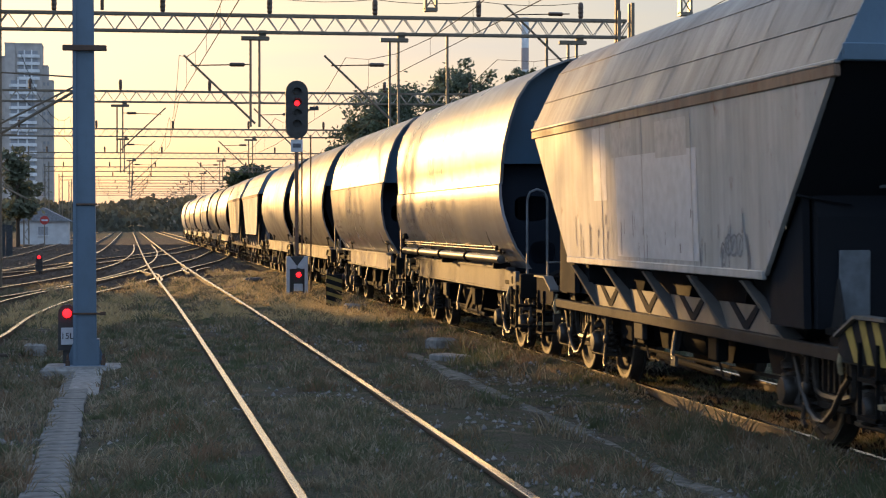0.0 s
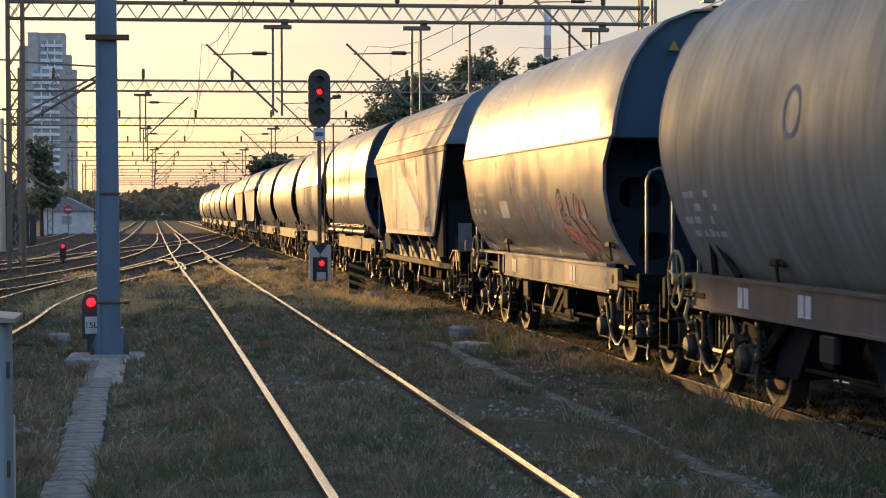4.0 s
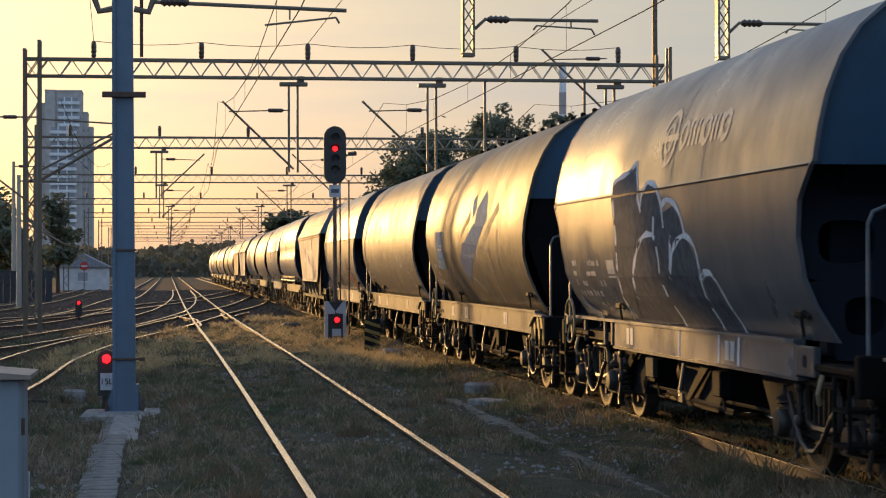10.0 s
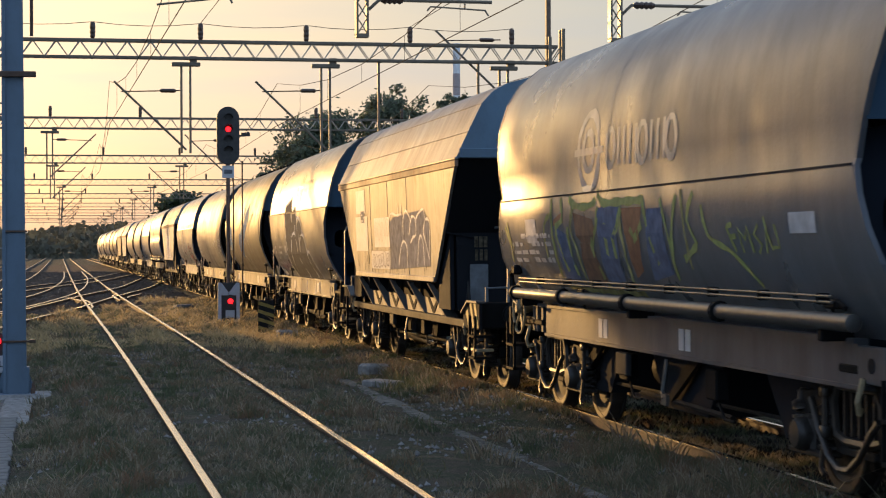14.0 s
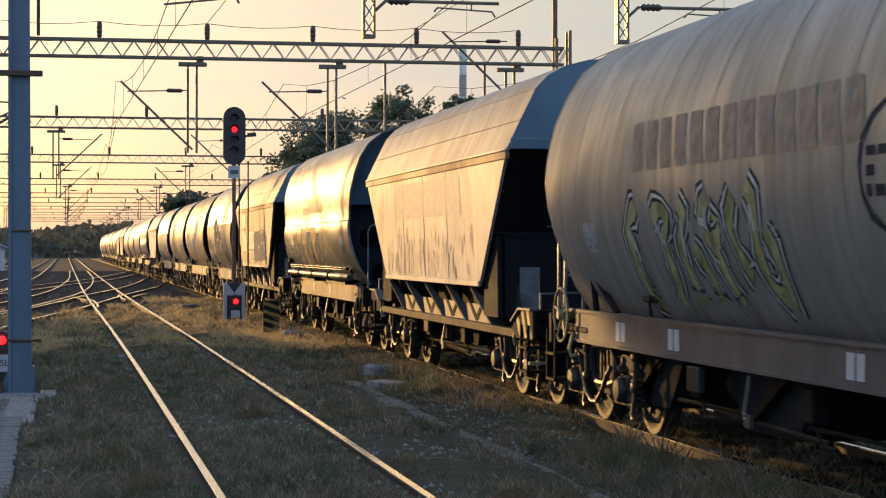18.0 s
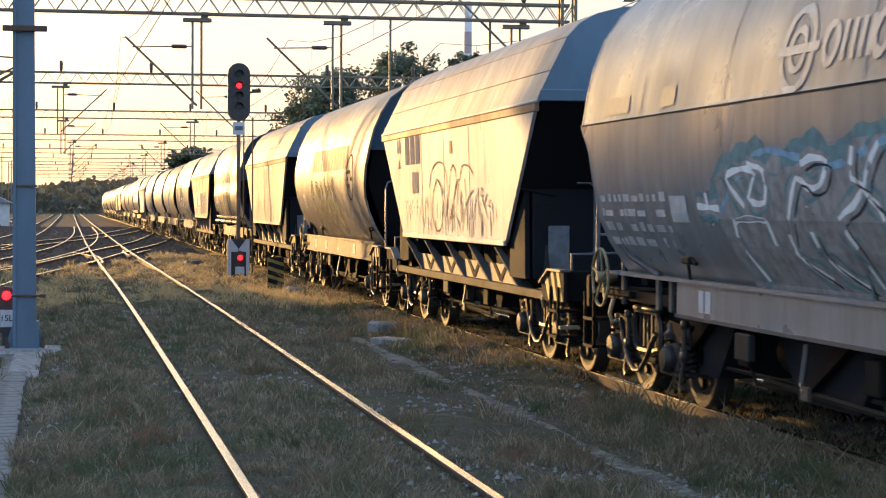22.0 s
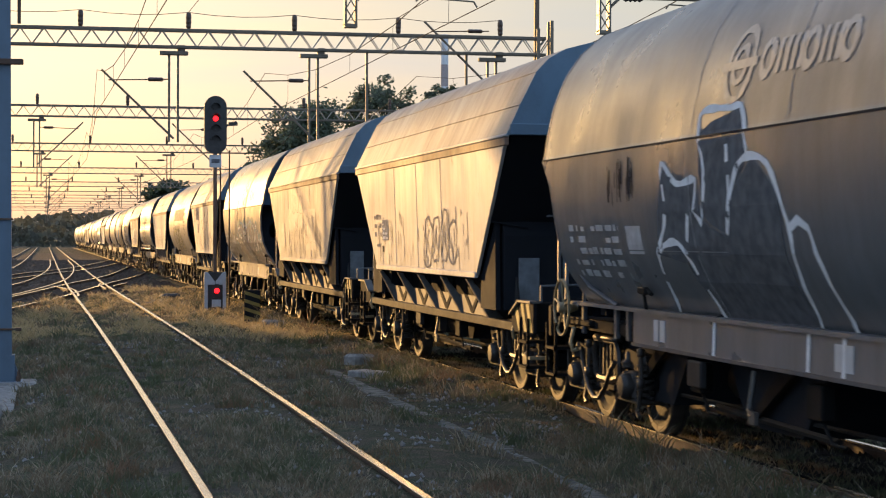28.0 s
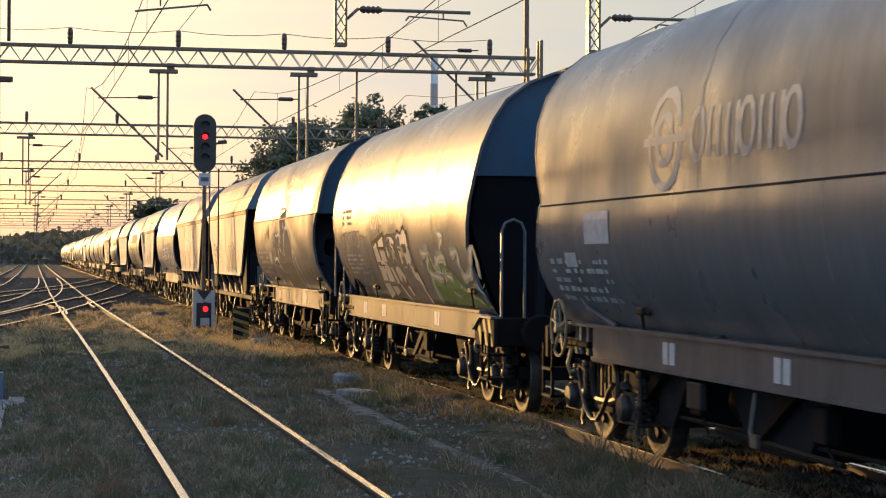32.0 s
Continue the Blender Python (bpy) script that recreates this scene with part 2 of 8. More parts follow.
# ---- mesh helpers ----
class Geo:
    """Vertices and faces of one mesh."""

    def __init__(self):
        self.v, self.f = [], []

    def add(self, verts, faces):
        k = len(self.v)
        self.v += [tuple(p) for p in verts]
        self.f += [tuple(i + k for i in f) for f in faces]
        return self

    def box(self, x0, x1, y0, y1, z0, z1, c=0.0):
        if c <= 0:
            vs = [(x, y, z) for x in (x0, x1) for y in (y0, y1) for z in (z0, z1)]
            return self.add(vs, [(0, 1, 3, 2), (4, 6, 7, 5), (0, 4, 5, 1), (2, 3, 7, 6), (0, 2, 6, 4), (1, 5, 7, 3)])
        ring = lambda i, z: [(x0 + i + c, y0 + i, z), (x1 - i - c, y0 + i, z), (x1 - i, y0 + i + c, z), (x1 - i, y1 - i - c, z),
                             (x1 - i - c, y1 - i, z), (x0 + i + c, y1 - i, z), (x0 + i, y1 - i - c, z), (x0 + i, y0 + i + c, z)]
        vs = ring(c, z0) + ring(0, z0 + c) + ring(0, z1 - c) + ring(c, z1)
        fs = [tuple(range(7, -1, -1)), tuple(range(24, 32))]
        for r in range(3):
            fs += [(r * 8 + i, r * 8 + (i + 1) % 8, r * 8 + 8 + (i + 1) % 8, r * 8 + 8 + i) for i in range(8)]
        return self.add(vs, fs)

    def prism(self, poly, axis, a, b):
        """A polygon in the plane across an axis, pushed from a to b."""
        put = {"x": lambda p, h: (h, p[0], p[1]), "y": lambda p, h: (p[0], h, p[1]), "z": lambda p, h: (p[0], p[1], h)}[axis]
        n = len(poly)
        vs = [put(p, a) for p in poly] + [put(p, b) for p in poly]
        return self.add(vs, [tuple(range(n - 1, -1, -1)), tuple(range(n, 2 * n))] + [(i, (i + 1) % n, n + (i + 1) % n, n + i) for i in range(n)])

    def tube(self, pts, r, n=6, r1=None):
        pts = [Vector(p) for p in pts]
        rings = []
        for i, p in enumerate(pts):
            d = ((pts[min(i + 1, len(pts) - 1)] - p).normalized() + (p - pts[max(i - 1, 0)]).normalized()).normalized()
            a = d.orthogonal().normalized() if i == 0 else (rings_a - d * rings_a.dot(d)).normalized()
            rings_a, b = a, d.cross(a)
            rad = r if r1 is None else r + (r1 - r) * i / (len(pts) - 1)
            rings.append([p + (a * math.cos(2 * math.pi * k / n) + b * math.sin(2 * math.pi * k / n)) * rad for k in range(n)])
        vs = [q for ring in rings for q in ring]
        fs = [tuple(range(n - 1, -1, -1)), tuple(range((len(pts) - 1) * n, len(pts) * n))]
        for i in range(len(pts) - 1):
            fs += [(i * n + k, i * n + (k + 1) % n, (i + 1) * n + (k + 1) % n, (i + 1) * n + k) for k in range(n)]
        return self.add(vs, fs)

    def lathe(self, prof, axis, centre, n=16):
        """Profile of (radius, height) turned about an axis through centre."""
        put = {"x": lambda c, s, h: (h, c, s), "y": lambda c, s, h: (c, h, s), "z": lambda c, s, h: (c, s, h)}[axis]
        vs = []
        for r, h in prof:
            for k in range(n):
                q = put(r * math.cos(2 * math.pi * k / n), r * math.sin(2 * math.pi * k / n), h)
                vs.append((q[0] + centre[0], q[1] + centre[1], q[2] + centre[2]))
        fs = [tuple(range(n)), tuple(range((len(prof) - 1) * n, len(prof) * n))]
        for i in range(len(prof) - 1):
            fs += [(i * n + k, i * n + (k + 1) % n, (i + 1) * n + (k + 1) % n, (i + 1) * n + k) for k in range(n)]
        return self.add(vs, fs)

    def mesh(self, name, mat, smooth=None):
        me = bpy.data.meshes.new(name)
        me.from_pydata(self.v, [], self.f)
        bm = bmesh.new()
        bm.from_mesh(me)
        bmesh.ops.recalc_face_normals(bm, faces=bm.faces[:])
        bm.to_mesh(me)
        bm.free()
        if smooth is not None:
            me.shade_smooth()
            me.set_sharp_from_angle(angle=radians(smooth))
        me.materials.append(mat)
        return me


def part(name, geo, mat, parent, label="", smooth=None):
    """One mesh object under a thing or part."""
    ob = new(name, geo if isinstance(geo, bpy.types.Mesh) else geo.mesh(name, mat, smooth))
    ob.parent = parent
    if label:
        ob["label"] = label
    return ob


def thing(name, label, category, group="", at=None):
    ob = tagged(new(name), label, category, group)
    if at is not None:
        ob.matrix_basis = at
    return ob


def solid(name, geo, mat, label, category, group="", kind="", smooth=None):
    return tagged(new(name, geo.mesh(name, mat, smooth)), label, category, group, kind)


# ---- ground and tracks ----
GROUND = -0.17


def ground_material():
    m, n, l, p = material("dry_grass_ground")
    big, mid, fine = noise_tex(n, l, 0.16, 6), noise_tex(n, l, 1.3, 6, None, 0.65), noise_tex(n, l, 22, 5)
    r = ramp(n, [(0.30, (0.040, 0.038, 0.034)), (0.44, (0.092, 0.078, 0.060)), (0.54, (0.058, 0.064, 0.042)), (0.64, (0.125, 0.100, 0.072)), (0.74, (0.165, 0.150, 0.125))])
    l.new(mid.outputs[0], r.inputs[0])
    g = ramp(n, [(0.58, (0, 0, 0)), (0.70, (0.7, 0.7, 0.7))])
    l.new(big.outputs[0], g.inputs[0])
    gravel = ramp(n, [(0.38, (0.05, 0.05, 0.05)), (0.52, (0.12, 0.118, 0.112)), (0.66, (0.26, 0.255, 0.25))])
    l.new(fine.outputs[0], gravel.inputs[0])
    c = mix(n, l, g.outputs[0], r.outputs[0], gravel.outputs[0])
    grit = noise_tex(n, l, 60, 3, None, 0.7)
    gr = ramp(n, [(0.36, (0.35, 0.35, 0.36)), (0.52, (1, 1, 1)), (0.66, (1.9, 1.85, 1.75))])
    l.new(grit.outputs[0], gr.inputs[0])
    c = mix(n, l, 0.8, c, gr.outputs[0], "MULTIPLY")
    l.new(c, p.inputs["Base Color"])
    p.inputs["Roughness"].default_value, p.inputs["Specular IOR Level"].default_value = 0.95, 0.05
    bump(n, l, p, fine.outputs[0], 0.8, 0.03)
    return m


GROUND_MAT = ground_material()


def dip(x, y):
    """A shallow hollow round the mast's footing."""
    a, b = (x + 0.9) / 1.7, (y - 26.5) / 4.5
    return 0.10 * max(0.0, 1 - a * a) * max(0.0, 1 - b * b) ** 0.7


def ground_z(x, y):
    """Height of the ground: nearly level with the rails of the grassed track."""
    near = 1.0 if -12 < x < 18 and 0 < y < 91 else 0.0
    h = GROUND - dip(x, y) + near * (0.05 * noise.noise((x * 0.5, y * 0.5, 0)) + 0.03 * noise.noise((x * 1.7, y * 1.7, 3)))
    d = abs(x - (TRACK_S - max(0, y - 20) * 0.0045))
    if d < 2.2 and 0 < y < 62:
        k = min(1.0, (2.2 - d) / 0.8) * min(1.0, (62 - y) / 6)
        h = h * (1 - k) + (-0.055 + 0.25 * (h - GROUND)) * k
    if 5.3 < x < 5.81 and 0 < y < 130:         # dirt lies up to the rail of the train's track, but for one short stretch
        free = max(0.0, min(1.0, (y - 15.8) / 1.5, (22.0 - y) / 1.5))
        h = max(h, -0.085 + 0.02 * noise.noise((x * 3, y * 0.8, 9))) * (1 - free) + (GROUND - 0.02) * free
    elif abs(x - TRACK_T) < 1.0:
        h = min(h, GROUND - 0.01)
    return h


def build_ground():
    g = Geo()
    xs = sorted(set([-3000, -900, -300, -120, -60, -30] + [i * 0.6 for i in range(-20, 30)] + [0.2, 0.5, 0.8, 1.0, 1.3, 1.5, 2.2, 2.5, 2.8, 3.3, 5.2, 5.5, 5.65, 5.79, 5.83] + [30, 60, 120, 300, 900, 3000]))
    ys = sorted(set([-300, -60, -10] + [i * 0.7 for i in range(0, 130)] + [120, 160, 220, 300, 500, 900, 1600, 4000]))
    for y in ys:
        for x in xs:
            g.v.append((x, y, ground_z(x, y)))
    w = len(xs)
    g.f += [(j * w + i, j * w + i + 1, (j + 1) * w + i + 1, (j + 1) * w + i) for j in range(len(ys) - 1) for i in range(w - 1)]
    solid("ground", g, GROUND_MAT, "dry brown-green grass and gravel ground between railway tracks", "ground", kind="structure", smooth=60)


TRACK_S, TRACK_T = 1.87, 6.6
RAIL_SIDE = simple("rusty_rail", (0.085, 0.052, 0.036), 0.75, 0.0)
SLEEPER = simple("weathered_sleeper", (0.085, 0.07, 0.06), 0.85)
BALLAST = simple("brown_ballast", (0.07, 0.056, 0.047), 0.95, 0, 0.7, 16, 1.0)


def smooth_line(pts, step=2.5):
    """Points along a smooth line through plan points, by Catmull-Rom."""
    pts = [Vector((p[0], p[1], p[2] if len(p) > 2 else 0)) for p in pts]
    ext = [pts[0] * 2 - pts[1]] + pts + [pts[-1] * 2 - pts[-2]]
    out = []
    for i in range(1, len(ext) - 2):
        a, b, c, d = ext[i - 1:i + 3]
        k = max(1, int((c - b).length / step))
        for j in range(k):
            t = j / k
            out.append(0.5 * (2 * b + (c - a) * t + (2 * a - 5 * b + 4 * c - d) * t * t + (3 * b - a - 3 * c + d) * t ** 3))
    return out + [pts[-1]]


def sweep(g, line, profile, side):
    """A profile of (across, up) carried along a line, shifted sideways."""
    n = len(profile)
    k0 = len(g.v)
    for i, p in enumerate(line):
        d = (line[min(i + 1, len(line) - 1)] - line[max(i - 1, 0)]).normalized()
        o = Vector((d.y, -d.x, 0))
        for a, b in profile:
            g.v.append(tuple(p + o * (side + a) + Vector((0, 0, b))))
    for i in range(len(line) - 1):
        for k in range(n):
            g.f.append((k0 + i * n + k, k0 + i * n + (k + 1) % n, k0 + (i + 1) * n + (k + 1) % n, k0 + (i + 1) * n + k))


RAIL_BODY = [(-0.062, -0.16), (0.062, -0.16), (0.062, -0.148), (0.012, -0.13), (0.012, -0.04), (0.032, -0.03), (0.030, -0.008), (0.022, -0.004), (-0.022, -0.004), (-0.030, -0.008), (-0.032, -0.03), (-0.012, -0.04), (-0.012, -0.13), (-0.062, -0.148)]
RAIL_TOP = [(-0.034, -0.012), (0.034, -0.012), (0.033, -0.003), (0.026, 0.0), (-0.026, 0.0), (-0.033, -0.003)]


def build_track(pts, label, sleepers=None, step=2.5):
    line = smooth_line(pts, step)
    t = thing("railway_track", label, "railway track", "tracks of the yard")
    for side in (-0.752, 0.752):
        g, top = Geo(), Geo()
        sweep(g, line, RAIL_BODY, side)
        sweep(top, line, RAIL_TOP, side)
        rail = part("rail", g, RAIL_SIDE, t, "rusty steel rail")
        part("rail_head", top, TREAD, rail, "polished running surface")
    if sleepers:
        dist, nxt = 0.0, 0.0
        me = Geo().box(-1.25, 1.25, -0.12, 0.12, -0.28, -0.145, 0.02).mesh("sleeper", SLEEPER)
        for a, b in zip(line, line[1:]):
            d = b - a
            while nxt < dist + d.length:
                q = a + d * ((nxt - dist) / d.length)
                if sleepers[0] < q.y < sleepers[1]:
                    s = part("sleeper", me, SLEEPER, t)
                    s.matrix_basis = pose(q.x, q.y, q.z + random.uniform(-0.02, 0.0), 0, 0, math.degrees(math.atan2(-d.x, d.y)) + random.uniform(-1.5, 1.5))
                nxt += 0.62
            dist += d.length


build_ground()
build_track([(TRACK_S, -20), (TRACK_S, 20), (1.79, 45), (1.59, 78), (1.52, 120), (1.52, 230), (1.6, 600)], "straight track with shiny rail heads in dry grass", (60, 130))
build_track([(TRACK_T, -60, -0.05), (TRACK_T, 60, -0.05), (TRACK_T, 800, -0.05)], "track under the grain train", (8, 70))
build_track([(-3.9, 14), (-2.86, 30), (-2.6, 40), (-1.83, 50), (-0.2, 62.5), (1.57, 79), (3.95, 100), (6.5, 135)], "curved turnout track crossing to the train's track", (30, 130))
build_track([(-8.0, 36), (-4.6, 46), (-2.9, 56), (-1.3, 69), (0.2, 90), (1.0, 125), (1.15, 170)], "turnout track curving away to the yard", (36, 130))
build_track([(-16, 44), (-6.2, 62), (-3.6, 80), (-0.5, 103), (2.4, 124), (6.4, 170)], "diagonal crossover track between the lines", (50, 130))
build_track([(-9, 66), (-5.2, 74), (-3.7, 82), (-3.1, 106), (-2.4, 190), (-2.4, 600)], "siding track running to the distance", (60, 130))
build_track([(-30, 62), (-12, 78), (-7.5, 100), (-7, 200), (-7, 600)], "outer siding track in brown ballast")


def check_rails():
    t = thing("check_rails", "short shiny check rails at the track crossing", "rail")
    for pts in ([(0.98, 62), (1.05, 63.5), (1.02, 70), (0.9, 72)], [(0.80, 70.5), (0.72, 72), (0.35, 75.5), (0.15, 76)], [(2.2, 72), (2.12, 73.5), (2.1, 79), (2.2, 80.5)], [(2.55, 75), (2.62, 76.5), (3.1, 80), (3.3, 81)]):
        line = smooth_line(pts, 1.2)
        g, top = Geo(), Geo()
        sweep(g, line, RAIL_BODY, 0), sweep(top, line, RAIL_TOP, 0)
        part("rail_head", top, TREAD, part("rail", g, RAIL_SIDE, t))


check_rails()


def ballast_bed():
    g = Geo()
    pts = [(x, y) for y in range(40, 260, 3) for x in range(-16, 18, 2)]
    cols = len(range(-16, 18, 2))
    for x, y in pts:
        edge = -2.2 - 0.12 * (y - 62) if y < 62 else -16
        g.v.append((x + 1.2 * noise.noise((x * .3, y * .3, 1)), y, GROUND + 0.02 + 0.05 * noise.noise((x * 0.7, y * 0.7, 5))))
    for i in range(len(pts) // cols - 1):
        for j in range(cols - 1):
            x, y = pts[i * cols + j]
            if (y > 66 and x < 4) or (y > 130) or (y > 48 and x < -3 + (y - 48) * 0.2 - 3):
                g.f.append((i * cols + j, i * cols + j + 1, (i + 1) * cols + j + 1, (i + 1) * cols + j))
    solid("ballast", g, BALLAST, "rusty brown ballast under the turnouts", "ballast", kind="structure", smooth=60)


ballast_bed()


def shaded_bed():
    """Ballast between and beside the rails of the train's track, coloured dark for shade."""
    xs, ys = [5.88, 6.1, 6.4, 6.7, 7.0, 7.3, 7.5, 7.7, 7.95], [0.5 * k for k in range(0, 180)]
    g = Geo()
    for y in ys:
        for x in xs:
            g.v.append((x, y, -0.165 + 0.03 * noise.noise((x * 2.5, y * 1.7, 13)) - (0.05 if x in (5.88, 7.95) else 0)))
    n = len(xs)
    g.f += [(j * n + i, j * n + i + 1, (j + 1) * n + i + 1, (j + 1) * n + i) for j in range(len(ys) - 1) for i in range(n - 1)]
    rnd = random.Random(77)
    for _ in range(9000):
        x, y, q = rnd.uniform(5.9, 7.9), 4 + 60 * rnd.random() ** 1.5, rnd.uniform(0.02, 0.045)
        c = Vector((x, y, -0.155))
        g.add([c + Vector((q * a * rnd.uniform(0.7, 1.4), q * b * rnd.uniform(0.7, 1.4), q * e * rnd.uniform(0.6, 1.1))) for a, b, e in ((1, -0.6, -0.3), (0, 1, -0.3), (-1, -0.6, -0.3), (0, 0, 1.2))], [(0, 1, 3), (1, 2, 3), (2, 0, 3)])
    solid("track_bed", g, simple("shaded_ballast", (0.035, 0.030, 0.026), 0.9, 0, 0.5, 14, 0.8), "ballast under the grain train, darkened for the shade there", "ballast", kind="structure")


shaded_bed()


# ---- hopper wagons ----
SEC_ROUND = [(0, 4.16), (0.45, 4.12), (0.76, 4.0), (1.05, 3.78), (1.22, 3.52), (1.36, 3.2), (1.44, 2.88), (1.47, 2.70), (1.49, 2.55), (1.49, 2.30), (1.455, 2.02), (1.37, 1.75), (1.24, 1.46), (1.06, 1.18), (0.85, 1.02)]
SEC_SEAM = [(0, 4.16), (0.55, 4.12), (0.86, 4.0), (1.09, 3.8), (1.26, 3.55), (1.38, 3.25), (1.45, 2.95), (1.485, 2.72), (1.49, 2.70), (1.51, 2.665), (1.51, 2.40), (1.49, 2.1), (1.43, 1.76), (1.32, 1.52), (1.20, 1.34), (1.12, 1.22)]
SEC_LOW_SEAM = [(0, 4.16), (0.6, 4.12), (0.93, 4.0), (1.18, 3.8), (1.34, 3.55), (1.44, 3.25), (1.49, 2.95), (1.50, 2.70), (1.49, 2.43), (1.51, 2.385), (1.515, 2.2), (1.495, 1.98), (1.43, 1.74), (1.33, 1.52), (1.20, 1.34), (1.12, 1.22)]
# how far the ends draw in (or bulge out, below zero) at each height
ENDS_ROUND = [(4.2, 0.0), (2.8, 0.0), (2.4, 0.15), (1.9, 0.42), (1.0, 0.45)]
ENDS_SEAM = [(4.2, 0.0), (2.68, 0.0), (2.40, 0.32), (2.1, 0.42), (1.0, 0.45)]
ENDS_LOW_SEAM = [(4.2, -0.40), (3.2, -0.36), (2.9, -0.22), (2.42, 0.0), (2.15, -0.08), (1.75, -0.25), (1.0, -0.25)]
SEC_ROOF = [(0, 4.13), (0.5, 4.11), (0.80, 4.03), (1.0, 3.92), (1.15, 3.76), (1.33, 3.40), (1.50, 3.04)]
A_TOP, A_BOT = (1.50, 3.04), (1.44, 1.42)


def half_width(sec, z):
    if sec == "angular":
        k = (z - A_BOT[1]) / (A_TOP[1] - A_BOT[1])
        return A_BOT[0] + (A_TOP[0] - A_BOT[0]) * k
    for (a, za), (b, zb) in zip(sec, sec[1:]):
        if zb <= z <= za:
            return a + (b - a) * (za - z) / (za - zb)
    return sec[-1][0]


def draw_in(ends, z):
    for (za, a), (zb, b) in zip(ends, ends[1:]):
        if zb <= z <= za:
            return a + (b - a) * (za - z) / (za - zb)
    return ends[-1][1]


def loft(g, sec, y0, y1, rows=1, ends=None):
    """Both halves of a section, from y0 to y1, open at the ends."""
    ring = [(-x, z) for x, z in reversed(sec)] + [(x, z) for x, z in sec[1:]]
    n, k = len(ring), len(g.v)
    for r in range(rows + 1):
        y = y0 + (y1 - y0) * r / rows
        g.v += [(x, y * (1 - draw_in(ends, z) / y1) if ends else y, z) for x, z in ring]
    g.f += [(k + r * n + i, k + r * n + i + 1, k + (r + 1) * n + i + 1, k + (r + 1) * n + i) for r in range(rows) for i in range(n - 1)]
    return ring


def wheelset_mesh():
    g = Geo()
    for s in (-1, 1):
        c = (s * 0.75, 0, 0)
        g.lathe([(0.08, -0.09), (0.15, -0.085), (0.16, -0.04), (0.34, -0.025), (0.38, -0.06), (0.455, -0.065), (0.46, 0.06), (0.40, 0.065), (0.37, 0.03), (0.17, 0.035), (0.15, 0.07), (0.08, 0.075)], "x", c, 24)
        g.lathe([(0.465, -s * 0.06), (0.487, -s * 0.065), (0.487, -s * 0.085), (0.45, -s * 0.09)], "x", c, 24)
        for k in range(3):      # bolted brake rings, uneven round the hub
            a = 2 * math.pi * k / 3
            g.box(s * 0.795 - 0.02, s * 0.795 + 0.02, 0.25 * math.cos(a) - 0.04, 0.25 * math.cos(a) + 0.04, 0.25 * math.sin(a) - 0.04, 0.25 * math.sin(a) + 0.04)
    g.tube([(-0.95, 0, 0), (0.95, 0, 0)], 0.075, 10)
    return g.mesh("wheelset", WHEEL, 35)


def rim_mesh():
    """The worn outer face and tread of one wheel, a ring about the axle."""
    g, n = Geo(), 28
    prof = [(0.395, -0.075), (0.452, -0.078), (0.463, -0.066), (0.463, 0.05)]
    for r, x in prof:
        g.v += [(x, r * math.cos(2 * math.pi * k / n), r * math.sin(2 * math.pi * k / n)) for k in range(n)]
    g.f += [(i * n + k, i * n + (k + 1) % n, (i + 1) * n + (k + 1) % n, (i + 1) * n + k) for i in range(3) for k in range(n)]
    return g.mesh("wheel_rim", RIM, 35)


